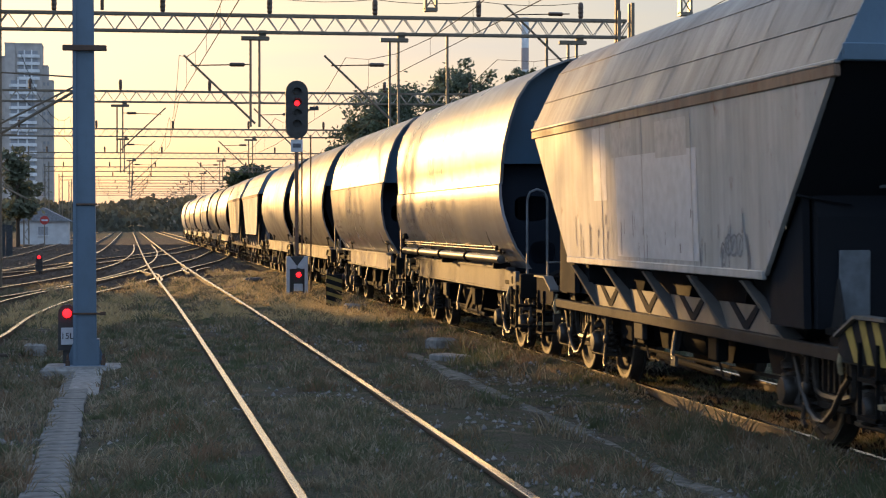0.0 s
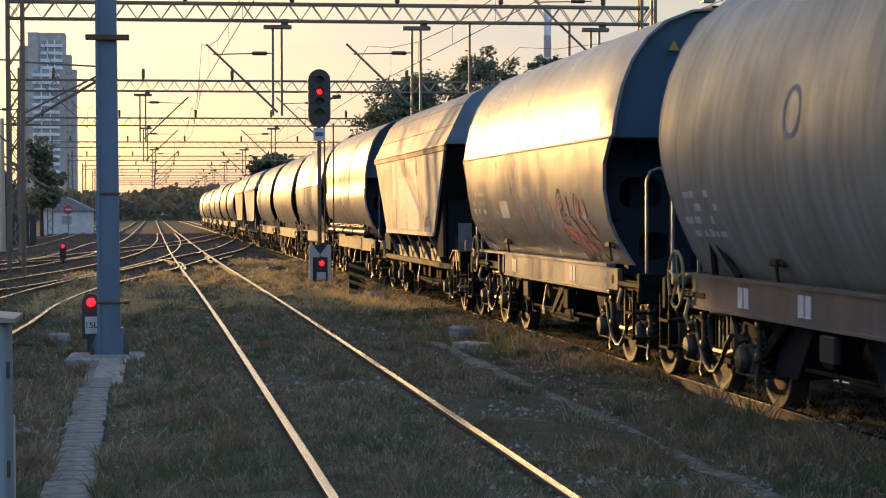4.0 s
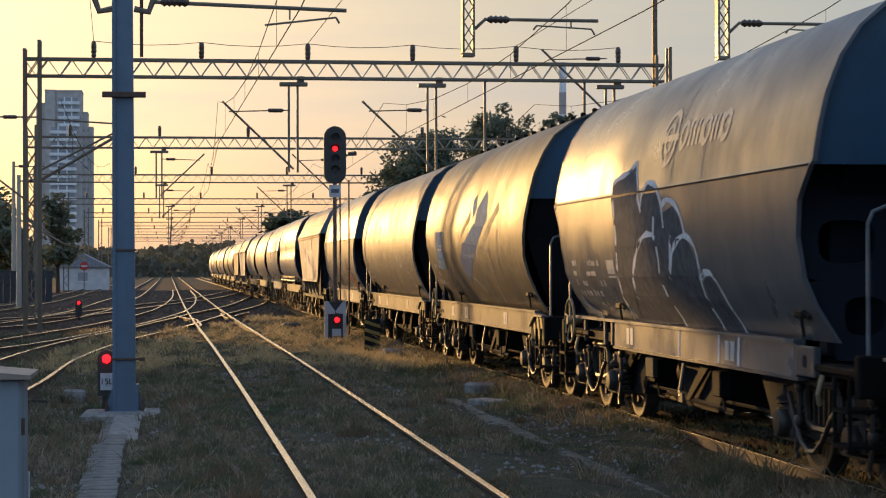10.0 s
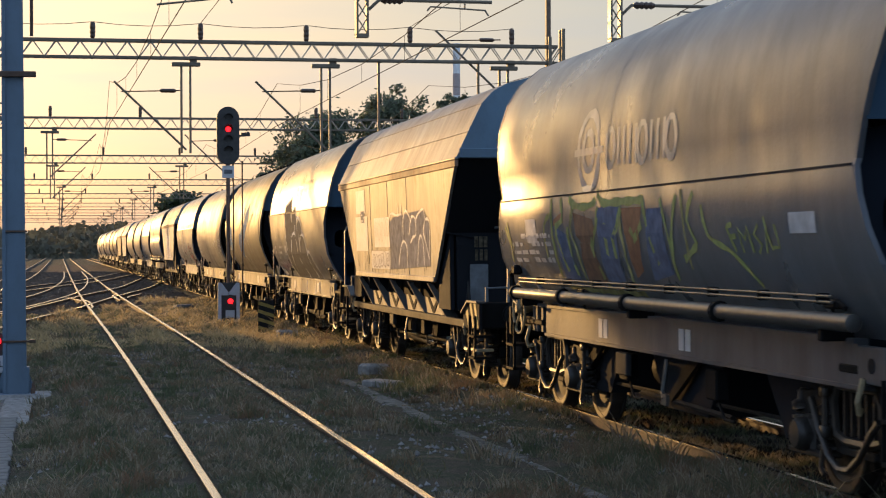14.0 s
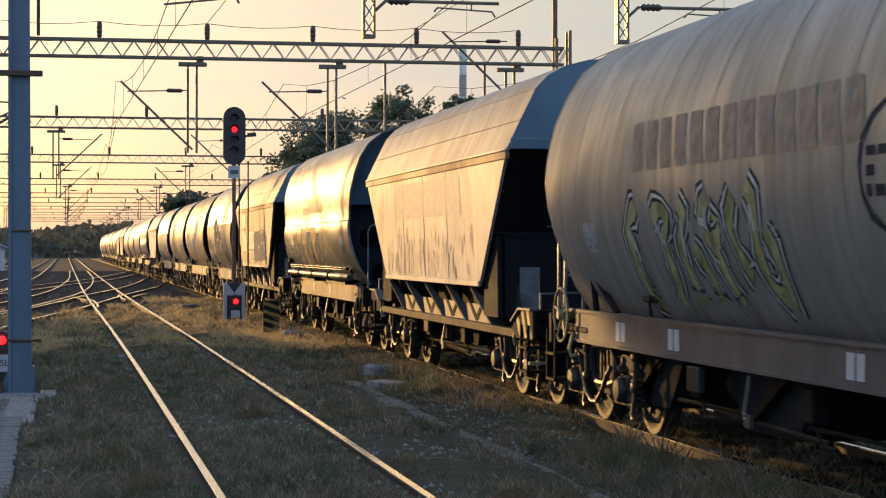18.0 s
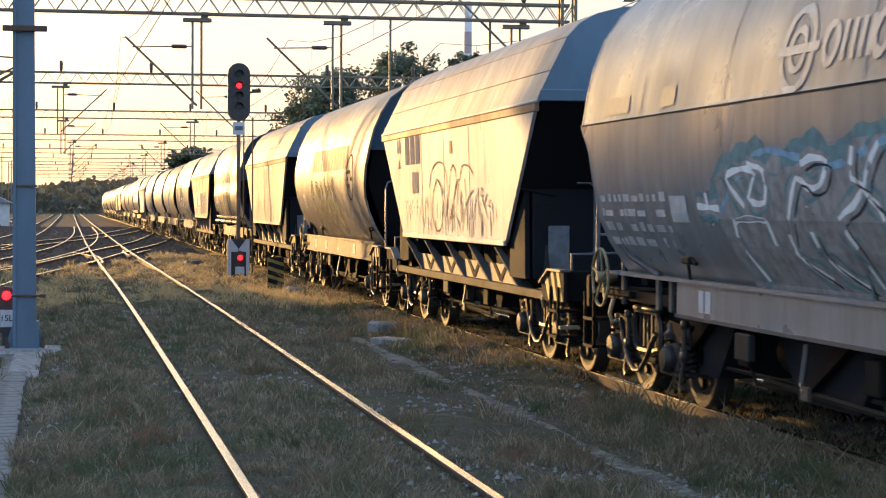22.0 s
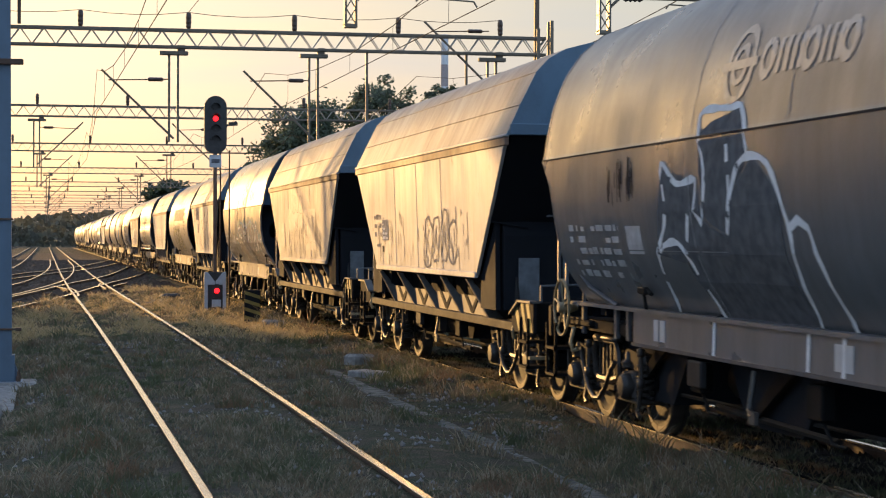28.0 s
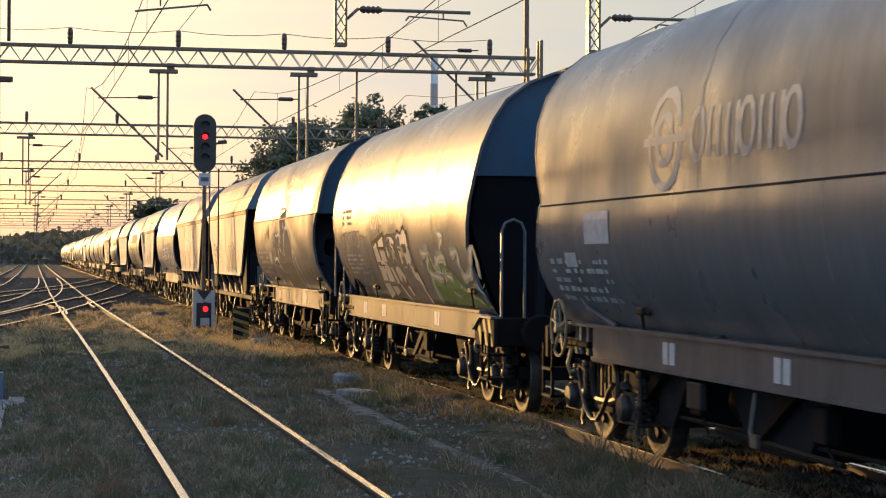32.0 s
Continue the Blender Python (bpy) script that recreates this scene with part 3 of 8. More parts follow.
def bogie_meshes():
    side = Geo()
    poly = [(-1.28, 0.60), (-1.22, 0.76), (-0.62, 0.80), (-0.46, 0.74), (-0.40, 0.50), (0.40, 0.50), (0.46, 0.74), (0.62, 0.80), (1.22, 0.76), (1.28, 0.60), (1.16, 0.58), (0.66, 0.62), (0.44, 0.36), (-0.44, 0.36), (-0.66, 0.62), (-1.16, 0.58)]
    side.prism(poly, "x", -0.05, 0.05)
    side.box(-0.09, 0.09, -0.30, 0.30, 0.36, 0.42, 0.01)
    # the nest of the frame: a rounded hoop with upright bars
    nest = Geo().tube([(-0.07, -0.40, 0.50), (-0.08, -0.42, 0.74), (-0.08, -0.34, 0.85), (-0.08, 0.34, 0.85), (-0.08, 0.42, 0.74), (-0.07, 0.40, 0.50), (-0.08, 0.2, 0.46), (-0.08, -0.2, 0.46), (-0.07, -0.40, 0.50)], 0.034, 6)
    for k in range(5):
        nest.box(-0.075, -0.045, -0.27 + k * 0.13, -0.235 + k * 0.13, 0.50, 0.82)
    nest.box(-0.12, -0.02, -0.38, 0.38, 0.84, 0.90, 0.015)
    box = Geo().box(-0.09, 0.10, -0.14, 0.14, 0.32, 0.60, 0.03)
    box.lathe([(0.02, -0.165), (0.10, -0.16), (0.125, -0.13), (0.13, -0.10), (0.13, 0.0), (0.11, 0.02)], "x", (-0.02, 0, 0.455), 14)
    for k in range(6):
        a = math.pi * k / 3
        box.box(-0.165, -0.13, 0.10 * math.cos(a) - 0.014, 0.10 * math.cos(a) + 0.014, 0.455 + 0.10 * math.sin(a) - 0.014, 0.455 + 0.10 * math.sin(a) + 0.014)
    box.box(-0.10, 0.08, -0.34, 0.34, 0.30, 0.345, 0.012)
    spring = Geo()
    spring.tube([(0.070 * math.cos(a * 0.9), 0.070 * math.sin(a * 0.9), 0.35 + 0.0088 * a) for a in range(0, 34)], 0.019, 5)
    spring.lathe([(0.09, 0.64), (0.095, 0.67), (0.05, 0.70), (0.05, 0.76), (0.02, 0.78)], "z", (0, 0, 0), 10)
    link = Geo().tube([(0, 0, 0.78), (0, 0, 0.52)], 0.024, 6).box(-0.03, 0.03, -0.05, 0.05, 0.76, 0.84, 0.01).box(-0.035, 0.035, -0.045, 0.045, 0.46, 0.56, 0.012).tube([(0, 0, 0.48), (-0.02, 0.03, 0.24), (-0.03, -0.06, 0.20)], 0.022, 6)
    bolster = Geo().box(-0.92, 0.92, -0.22, 0.22, 0.46, 0.74, 0.03).box(-0.35, 0.35, -0.35, 0.35, 0.72, 0.80, 0.02)
    end = Geo().box(-0.95, 0.95, -0.05, 0.05, 0.42, 0.58, 0.01)
    pipe = Geo().tube([(-0.02, 0.70, 0.74), (-0.03, 0.52, 0.52), (-0.03, 0.34, 0.34), (-0.03, 0.16, 0.27), (-0.03, -0.02, 0.28), (-0.03, -0.20, 0.38), (-0.03, -0.42, 0.58), (-0.02, -0.52, 0.66)], 0.026, 6)
    shoe = Geo().prism([(-0.04, 0.22), (0.05, 0.22), (0.07, 0.40), (0.06, 0.66), (-0.03, 0.66), (0.0, 0.44)], "x", -0.05, 0.05)
    return dict(side=side.mesh("side_frame", BOGIE), nest=nest.mesh("spring_nest", BOGIE_DUST, 50), axle_box=box.mesh("axle_box", BOGIE_DUST, 40), spring=spring.mesh("coil_spring", BOGIE_DUST, 60), link=link.mesh("brake_link", BOGIE_DUST, 50), bolster=bolster.mesh("bolster", FRAME_DARK),
                end=end.mesh("end_beam", FRAME_DARK), pipe=pipe.mesh("brake_pipe", BOGIE_DUST, 60), shoe=shoe.mesh("brake_shoe", BOGIE), wheels=wheelset_mesh(), rim=rim_mesh())


BM = bogie_meshes()


def add_bogie(wagon, y):
    """A two-axle bogie: bolster under the wagon, the rest on it."""
    b = part("bogie", BM["bolster"], None, wagon, "grimy two-axle bogie")
    b.location = (0, y, 0)
    for s in (-1, 1):
        flip = 0 if s < 0 else 180
        part("side_frame", BM["side"], None, b).location = (s * 1.0, 0, 0)
        part("spring_nest", BM["nest"], None, b, "dusty bar nest in the frame").matrix_basis = pose(s * 1.0, 0, 0, 0, 0, flip)
        for e in (-1, 1):
            part("axle_box", BM["axle_box"], None, b).matrix_basis = pose(s * 1.03, e * 0.9, 0, 0, 0, flip)
            for k in (-0.25, 0.25):
                part("coil_spring", BM["spring"], None, b).location = (s * 1.03, e * 0.9 + k, 0)
            part("brake_link", BM["link"], None, b).matrix_basis = pose(s * 1.14, e * 0.9 - 0.44, 0, 0, 0, flip)
            part("brake_shoe", BM["shoe"], None, b).matrix_basis = pose(s * 0.76, e * 0.9 - e * 0.53, 0, 0, 0, 0 if e > 0 else 180)
        part("brake_pipe", BM["pipe"], None, b, "bent brake rod").matrix_basis = pose(s * 1.13, 0, 0, 0, 0, flip)
    for e in (-1, 1):
        part("end_beam", BM["end"], None, b).location = (0, e * 1.28, 0)
        w = part("wheelset", BM["wheels"], None, b, "steel wheels on an axle")
        w.location = (0, e * 0.9, 0.46)
        w["roll"] = 1
        for s in (-1, 1):
            part("wheel_rim", BM["rim"], None, b, "worn wheel rim, paler for its sunlit edge").matrix_basis = pose(s * 0.745, e * 0.9, 0.46, 0, 0, 0 if s < 0 else 180)
    return b


def end_fittings(w, yend, s, bars, style):
    """Platform, buffers, rails and steps at the end y = yend (s = +1 ahead, -1 behind)."""
    yb = yend + s * 0.52
    lo, hi = sorted((yend - s * 0.9, yb))
    part("platform", Geo().box(-1.25, 1.25, lo, hi, 0.98, 1.04, 0.01), FRAME_DARK, w, "dark end platform")
    part("headstock", Geo().box(-1.3, 1.3, min(yb, yb - s * 0.12), max(yb, yb - s * 0.12), 0.82, 1.16, 0.015), FRAME_DARK, w)
    for x in (-0.875, 0.875):
        b = Geo().lathe([(0.13, 0), (0.13, s * 0.05), (0.09, s * 0.06), (0.09, s * 0.36), (0.06, s * 0.37), (0.06, s * 0.50), (0.20, s * 0.51), (0.225, s * 0.54), (0.20, s * 0.57)], "y", (x, yb, 1.0), 14)
        part("buffer", b, FRAME_DARK, w, "round dark buffer", 40)
    part("coupler", Geo().tube([(0, yb, 0.98), (0, yb + s * 0.3, 0.92), (0, yb + s * 0.56, 0.86)], 0.035, 6).box(-0.06, 0.06, min(yb, yb + s * 0.2), max(yb, yb + s * 0.2), 0.9, 1.06), FRAME_DARK, w)
    part("air_hose", Geo().tube([(-0.35, yb, 0.9), (-0.36, yb + s * 0.2, 0.7), (-0.3, yb + s * 0.45, 0.62), (-0.2, yb + s * 0.56, 0.75)], 0.028, 6), BLACK, w)
    if not bars:
        part("end_rail", Geo().tube([(-1.2, yb - s * 0.06, 1.0), (-1.2, yb - s * 0.06, 1.34), (-0.4, yb - s * 0.06, 1.36), (0.4, yb - s * 0.06, 1.36), (1.2, yb - s * 0.06, 1.34), (1.2, yb - s * 0.06, 1.0)], 0.018, 6), RAIL_GREY, w, "low grey end rail", 60)
    for x in ((-1.2, -0.55, 0.62) if bars else ()):
        h = 2.32 if x < -1 else 2.5
        d = 0.28 if x < -1 else 0.52
        rail = Geo().tube([(x, yb - s * 0.06, 1.0), (x, yb - s * 0.06, h - 0.14), (x + 0.04, yb - s * 0.06, h - 0.04), (x + 0.14, yb - s * 0.06, h), (x + d - 0.14, yb - s * 0.06, h), (x + d - 0.04, yb - s * 0.06, h - 0.04), (x + d, yb - s * 0.06, h - 0.14), (x + d, yb - s * 0.06, 1.0)], 0.017, 6)
        if x > -1:
            rail.tube([(x, yb - s * 0.06, 1.7), (x + d, yb - s * 0.06, 1.7)], 0.016, 6)
        part("handrail", rail, RAIL_GREY, w, "grey bent-tube handrail", 60)
    for x in (-1.22, 1.22):
        st = Geo()
        for z in (0.42, 0.70):
            st.box(x - 0.14, x + 0.14, min(yb - s * 0.45, yb - s * 0.1), max(yb - s * 0.45, yb - s * 0.1), z, z + 0.03)
        for yy in (yb - s * 0.45, yb - s * 0.1):
            st.box(x - 0.13, x - 0.10, min(yy, yy + 0.02), max(yy, yy + 0.02), 0.42, 0.98)
        part("step", st, FRAME_DARK, w, "shunter's footstep")
    for x in (-1.27, 1.27):
        part("hook", Geo().tube([(x, yend - s * 0.42, 0.96), (x - 0.04, yend - s * 0.42, 0.80), (x - 0.02, yend - s * 0.44, 0.72), (x + 0.02, yend - s * 0.50, 0.74)], 0.022, 6), CREAM, w, "yellowed towing hook")


def hazard_plate(w, yend, s, striped=True):
    """A sloping plate at the corner of an end, striped yellow and black behind."""
    at = lambda k: yend + s * (-0.42 + 1.0 * k)
    top = lambda k: 0.99 + 0.16 * min(1.0, k / 0.4)
    for x in (-1, 1):
        pl = part("corner_plate", Geo().prism([(at(0), 0.88), (at(0.12), 0.82), (at(1), 0.82), (at(1), top(1)), (at(0.4), top(0.4)), (at(0), top(0))], "x", x * 1.30 - 0.02, x * 1.30 + 0.02), BLACK, w, "black and yellow striped corner plate" if striped else "dark corner plate")
        part("plate_lip", Geo().prism([(at(0), top(0)), (at(0.4), top(0.4)), (at(1), top(1)), (at(1), top(1) + 0.025), (at(0.4), top(0.4) + 0.025), (at(0), top(0) + 0.025)], "x", x * 1.30 - 0.06, x * 1.30 + 0.06), CHUTE, pl)
        for k in (0.34, 0.60, 0.86) if striped else ():
            part("stripe", Geo().prism([(at(k), 0.825), (at(k + 0.12), 0.825), (at(k - 0.06), top(k - 0.06) - 0.012), (at(k - 0.18), top(k - 0.18) - 0.012)], "x", x * 1.322 - 0.002, x * 1.322 + 0.002), YELLOW, pl)


def brake_wheel(w, y, z=1.12):
    g = Geo()
    ring = [(-1.32, y + 0.29 * math.cos(a * math.pi / 9), z + 0.29 * math.sin(a * math.pi / 9)) for a in range(19)]
    g.tube(ring, 0.016, 6)
    for k in range(5):
        a = 2 * math.pi * k / 5 + 0.3
        g.tube([(-1.30, y, z), (-1.32, y + 0.28 * math.cos(a), z + 0.28 * math.sin(a))], 0.014, 5)
    g.lathe([(0.05, -1.36), (0.06, -1.34), (0.06, -1.22), (0.03, -1.15)], "x", (0, y, z), 10)
    part("brake_wheel", g, CREAM, w, "pale spoked parking-brake wheel", 60)


def roof_walk(w, L, z, hatches=True):
    g = Geo().box(-0.24, 0.24, -L / 2 + 0.25, L / 2 - 0.25, z + 0.01, z + 0.04)
    k = int(L / 1.0)
    for i in range(k):
        y = -L / 2 + 0.5 + i * (L - 1) / (k - 1)
        g.box(-0.22, 0.22, y - 0.03, y + 0.03, z - 0.06, z + 0.02)
    part("roof_walkway", g, FRAME_DARK, w, "narrow dark roof walkway")
    for i in range(k if hatches else 0):
        y = -L / 2 + 0.5 + i * (L - 1) / (k - 1)
        part("hatch_clamp", Geo().box(-0.42, -0.32, y - 0.05, y + 0.05, z - 0.08, z + 0.06, 0.02), FRAME_DARK, w)


def angular_wagon(L=10.85):
    """A hopper wagon with flat trapezoid sides and a folded roof."""
    w = thing("hopper_wagon", "pale grey angular grain hopper wagon with sloped, shade-dark ends", "freight wagon", "wagons of the grain train")
    h, b = L / 2, L / 2 - 1.80
    shell = Geo()
    for x in (-1, 1):
        shell.add([(x * 1.44, -b, 1.42), (x * 1.44, b, 1.42), (x * 1.50, h, 3.04), (x * 1.50, -h, 3.04), (x * 1.40, -b, 1.42), (x * 1.40, b, 1.42), (x * 1.46, h, 3.04), (x * 1.46, -h, 3.04)],
                  [(0, 1, 2, 3), (4, 7, 6, 5), (0, 3, 7, 4), (1, 5, 6, 2), (0, 4, 5, 1), (3, 2, 6, 7)])
    body = part("body", shell, PAINT_WHITE, w)
    for x in (-1.512, 1.512):
        part("eave_band", Geo().box(min(x, x - math.copysign(0.05, x)), max(x, x - math.copysign(0.05, x)), -h, h, 2.925, 3.02, 0.008), RUST_BAND, body, "rusty band under the eave")
        part("eave_lip", Geo().box(min(x * 1.004, x * 0.97), max(x * 1.004, x * 0.97), -h - 0.01, h + 0.01, 3.02, 3.055, 0.008), PAINT_WHITE, body)
        part("lower_rim", Geo().box(min(x * 0.965, x * 0.935), max(x * 0.965, x * 0.935), -b, b, 1.385, 1.46, 0.008), PAINT_WHITE, body)
        for k in (-0.30, 0.02, 0.34):
            lo, hi, sg = half_width("angular", 1.46), half_width("angular", 2.92), math.copysign(1, x)
            part("seam", Geo().add([(sg * (r + q), k * h + e, z) for r, z in ((lo, 1.46), (hi, 2.92)) for q in (-0.02, 0.006) for e in (-0.012, 0.012)], [(0, 1, 3, 2), (4, 6, 7, 5), (0, 4, 5, 1), (2, 3, 7, 6), (0, 2, 6, 4), (1, 5, 7, 3)]), PAINT_WHITE, body)
    roof = Geo()
    loft(roof, SEC_ROOF, -h, h, 14)
    r = part("roof", roof, ROOF, w, "dented grey sheet roof", 40)
    lap = [(-x * 1.003, z + 0.006) for x, z in reversed(SEC_ROOF)] + [(x * 1.003, z + 0.006) for x, z in SEC_ROOF[1:]]
    for k in range(8):
        y = -h + L * (k + 0.5 + 0.12 * math.sin(k * 2.3)) / 8
        g = Geo()
        for (xa, za), (xb, zb) in zip(lap, lap[1:]):
            g.add([(xa, y - 0.012, za), (xa, y + 0.012, za), (xb, y + 0.012, zb), (xb, y - 0.012, zb)], [(0, 1, 2, 3)])
        part("roof_seam", g, ROOF, r)
    for x, z in ((-1.15, 3.76), (-1.34, 3.385), (1.15, 3.76), (1.34, 3.385)):
        part("roof_fold", Geo().tube([(x, -h, z), (x, h, z)], 0.007, 6), ROOF, r)
    for s in (-1, 1):
        ring = [(-x, z) for x, z in reversed(SEC_ROOF)] + [(x, z) for x, z in SEC_ROOF[1:]]
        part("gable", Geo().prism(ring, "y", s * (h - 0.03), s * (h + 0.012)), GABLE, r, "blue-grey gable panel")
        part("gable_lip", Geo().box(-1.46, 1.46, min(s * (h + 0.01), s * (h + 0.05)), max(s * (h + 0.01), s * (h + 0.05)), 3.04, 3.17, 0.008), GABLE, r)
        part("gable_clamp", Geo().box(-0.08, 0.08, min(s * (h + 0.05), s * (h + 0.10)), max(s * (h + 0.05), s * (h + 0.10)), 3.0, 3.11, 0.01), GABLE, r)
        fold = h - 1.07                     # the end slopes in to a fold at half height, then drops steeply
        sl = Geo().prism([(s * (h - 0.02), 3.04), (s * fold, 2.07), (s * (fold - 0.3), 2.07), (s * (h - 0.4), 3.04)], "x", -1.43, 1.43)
        part("end_slope", sl, END_BLACK, w, "sloped end sheet, coloured black for its shade")
        part("end_wall", Geo().prism([(s * fold, 2.07), (s * (fold + 0.10), 1.9), (s * (fold + 0.10), 1.02), (s * (b - 0.4), 1.02), (s * (b - 0.4), 1.42), (s * (fold - 0.3), 2.07)], "x", -1.28, 1.28), END_BLACK, w, "upright end sheet, coloured black for its shade")
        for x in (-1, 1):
            part("end_cheek", Geo().prism([(s * (fold - 0.02), 2.07), (s * (b - 0.02), 1.42), (s * (b - 0.05), 1.02), (s * (fold + 0.04), 1.02)], "x", x * 1.34 - 0.03, x * 1.34 + 0.03), END_BLACK, w, "folded corner sheet, coloured black for its shade")
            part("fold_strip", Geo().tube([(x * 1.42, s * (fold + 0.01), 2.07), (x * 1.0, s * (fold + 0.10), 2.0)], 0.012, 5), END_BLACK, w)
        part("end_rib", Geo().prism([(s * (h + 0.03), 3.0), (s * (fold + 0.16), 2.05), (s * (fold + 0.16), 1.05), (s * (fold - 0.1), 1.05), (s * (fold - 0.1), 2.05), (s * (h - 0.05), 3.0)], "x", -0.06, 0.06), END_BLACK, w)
        part("latch_plate", Geo().box(-1.11, -0.86, min(s * (fold + 0.10), s * (fold + 0.13)), max(s * (fold + 0.10), s * (fold + 0.13)), 1.09, 1.64, 0.006), LATCH_GREY, w, "pale grey latch plate")
        yr = s * (h + 0.46)
        part("handrail", Geo().tube([(-0.92, yr, 0.92), (-0.91, yr, 1.2), (-0.89, yr, 2.12), (-0.86, yr, 2.21), (-0.78, yr, 2.25), (-0.34, yr, 2.25), (-0.26, yr, 2.21), (-0.23, yr, 2.12), (-0.22, yr, 1.0)], 0.021, 6).tube([(-0.9, yr, 1.56), (-0.22, yr, 1.56)], 0.015, 6), RAIL_PALE, w, "grey bent-tube handrail", 60)
        yw = s * (fold + 0.16)
        part("grab_bar", Geo().tube([(-0.76, s * (fold + 0.02), 2.14), (-0.74, yw, 2.14), (-0.62, yw, 2.14), (-0.57, yw, 2.10), (-0.565, yw, 1.34), (-0.565, s * fold, 1.32)], 0.014, 6), RAIL_GREY, w, "bent grab bar on the end sheet", 60)
        part("chain_tag", Geo().box(-0.585, -0.545, min(yw, yw + s * 0.02), max(yw, yw + s * 0.02), 2.2, 2.32, 0.008), INK_TAG, w, "small red tag")
        part("step_edge", Geo().box(-1.27, -1.08, min(yr, yr + s * 0.03), max(yr, yr + s * 0.03), 0.85, 0.91, 0.006), CREAM, w, "cream-edged step")
        part("step_edge", Geo().box(-1.34, -1.11, min(yr - s * 0.05, yr + s * 0.05), max(yr - s * 0.05, yr + s * 0.05), 0.52, 0.56, 0.006), CREAM, w, "cream-edged step")
        for x in (-1.24, -1.13):
            part("end_panel", Geo().box(x - 0.045, x + 0.045, min(yr - s * 0.06, yr), max(yr - s * 0.06, yr), 0.93, 1.15, 0.005), LATCH_GREY, w, "pale grey end panel")
        part("crawl_ladder", Geo().tube([(-0.5, s * (h + 0.04), 1.1), (-0.5, s * (h + 0.04), 4.0)], 0.02).tube([(-0.1, s * (h + 0.04), 1.1), (-0.1, s * (h + 0.04), 4.0)], 0.02), END_BLACK, w)
    for k in range(4):
        y = -b + b * 2 * (k + 0.5) / 4
        part("hopper_chute", Geo().prism([(y - b / 4 * 0.98, 1.40), (y + b / 4 * 0.98, 1.40), (y + 0.32, 0.52), (y - 0.32, 0.52)], "x", -0.95, 0.95), END_BLACK, w, "black discharge hopper")
    for x in (-1, 1):
        pitch = (2 * b - 0.75) / 4
        for k in range(5):
            y = b - 0.12 - pitch * k
            part("strut", Geo().add([(x * 1.42, y, 1.36), (x * 1.42, y + 0.09, 1.36), (x * 1.28, y - 0.56, 0.90), (x * 1.28, y - 0.65, 0.90), (x * 1.36, y, 1.36), (x * 1.36, y + 0.09, 1.36), (x * 1.10, y - 0.56, 0.90), (x * 1.10, y - 0.65, 0.90)],
                                    [(0, 1, 2, 3), (4, 7, 6, 5), (0, 3, 7, 4), (1, 5, 6, 2), (0, 4, 5, 1), (3, 2, 6, 7)]), CHUTE, w)
            if k:
                part("gusset", Geo().prism([(y + 0.36, 1.35), (y + 0.06, 1.35), (y - 0.22, 1.18)], "x", x * 1.33 - 0.012, x * 1.33 + 0.012), CHUTE, w)
        for k in range(4):
            y = b - 0.12 - pitch * k
            gate = part("chute_gate", Geo().prism([(y - 0.42, 1.14), (y - pitch - 0.22, 1.14), (y - pitch - 0.56, 0.91), (y - 0.66, 0.91)], "x", x * 1.24 - 0.012, x * 1.24 + 0.012), CHUTE, w, "grey chute gate with a black vee")
            c = y - pitch / 2 - 0.36
            part("vee", Geo().prism([(c + 0.44, 1.145), (c + 0.28, 1.145), (c - 0.04, 0.99), (c - 0.32, 1.145), (c - 0.46, 1.145), (c - 0.11, 0.92), (c + 0.01, 0.92)], "x", x * 1.255 - 0.006, x * 1.255 + 0.006), END_BLACK, gate)
        part("sill", Geo().box(min(x * 1.22, x * 1.30), max(x * 1.22, x * 1.30), -h - 0.4, h + 0.4, 0.80, 0.905, 0.008), SILL_DARK, w, "dark grey side sill")
        for s in (-1, 1):
            part("corner_gusset", Geo().prism([(s * (b + 0.80), 0.90), (s * (b + 1.10), 0.90), (s * (b + 1.08), 1.15), (s * (b + 0.96), 1.42)], "x", x * 1.16 - 0.012, x * 1.16 + 0.012), SILL_DARK, w)
    for s in (-1, 1):
        end_fittings(w, s * h, s, False, 0)
        hazard_plate(w, s * h, s, s < 0)
        add_bogie(w, s * (h - 1.15))
    underfloor(w, h)
    roof_walk(w, L, 4.13, False)
    return w


def underfloor(w, h):
    part("centre_beam", Geo().box(-0.25, 0.25, -h, h, 0.78, 0.98), FRAME_DARK, w)
    part("air_tank", Geo().lathe([(0.05, -0.75), (0.16, -0.7), (0.19, -0.6), (0.19, 0.6), (0.16, 0.7), (0.05, 0.75)], "y", (-0.75, 0.5, 0.68), 14), FRAME_DARK, w, "dark brake air tank", 40)
    part("brake_rod", Geo().tube([(-0.9, -h + 2.4, 0.48), (-0.9, h - 2.4, 0.44)], 0.02).tube([(-1.0, -1.4, 0.40), (-1.0, 1.2, 0.44)], 0.03), BOGIE, w)
    for y in (-1.4, 1.2):
        part("valve_box", Geo().box(-1.20, -1.08, y - 0.14, y + 0.14, 0.56, 0.82, 0.015).tube([(-1.14, y, 0.58), (-1.18, y - 0.3, 0.42), (-1.18, y - 0.55, 0.42)], 0.014), FRAME_DARK, w)
    part("change_lever", Geo().tube([(-1.2, -0.2, 0.84), (-1.26, -0.25, 0.55), (-1.28, -0.35, 0.50)], 0.02).box(-1.29, -1.26, -0.45, -0.30, 0.44, 0.54), PIPE_DARK, w, "grey lever plate")
    part("chute_lever", Geo().box(-1.26, -1.20, 0.9, 1.25, 0.62, 0.84, 0.01), SILL_DARK, w)


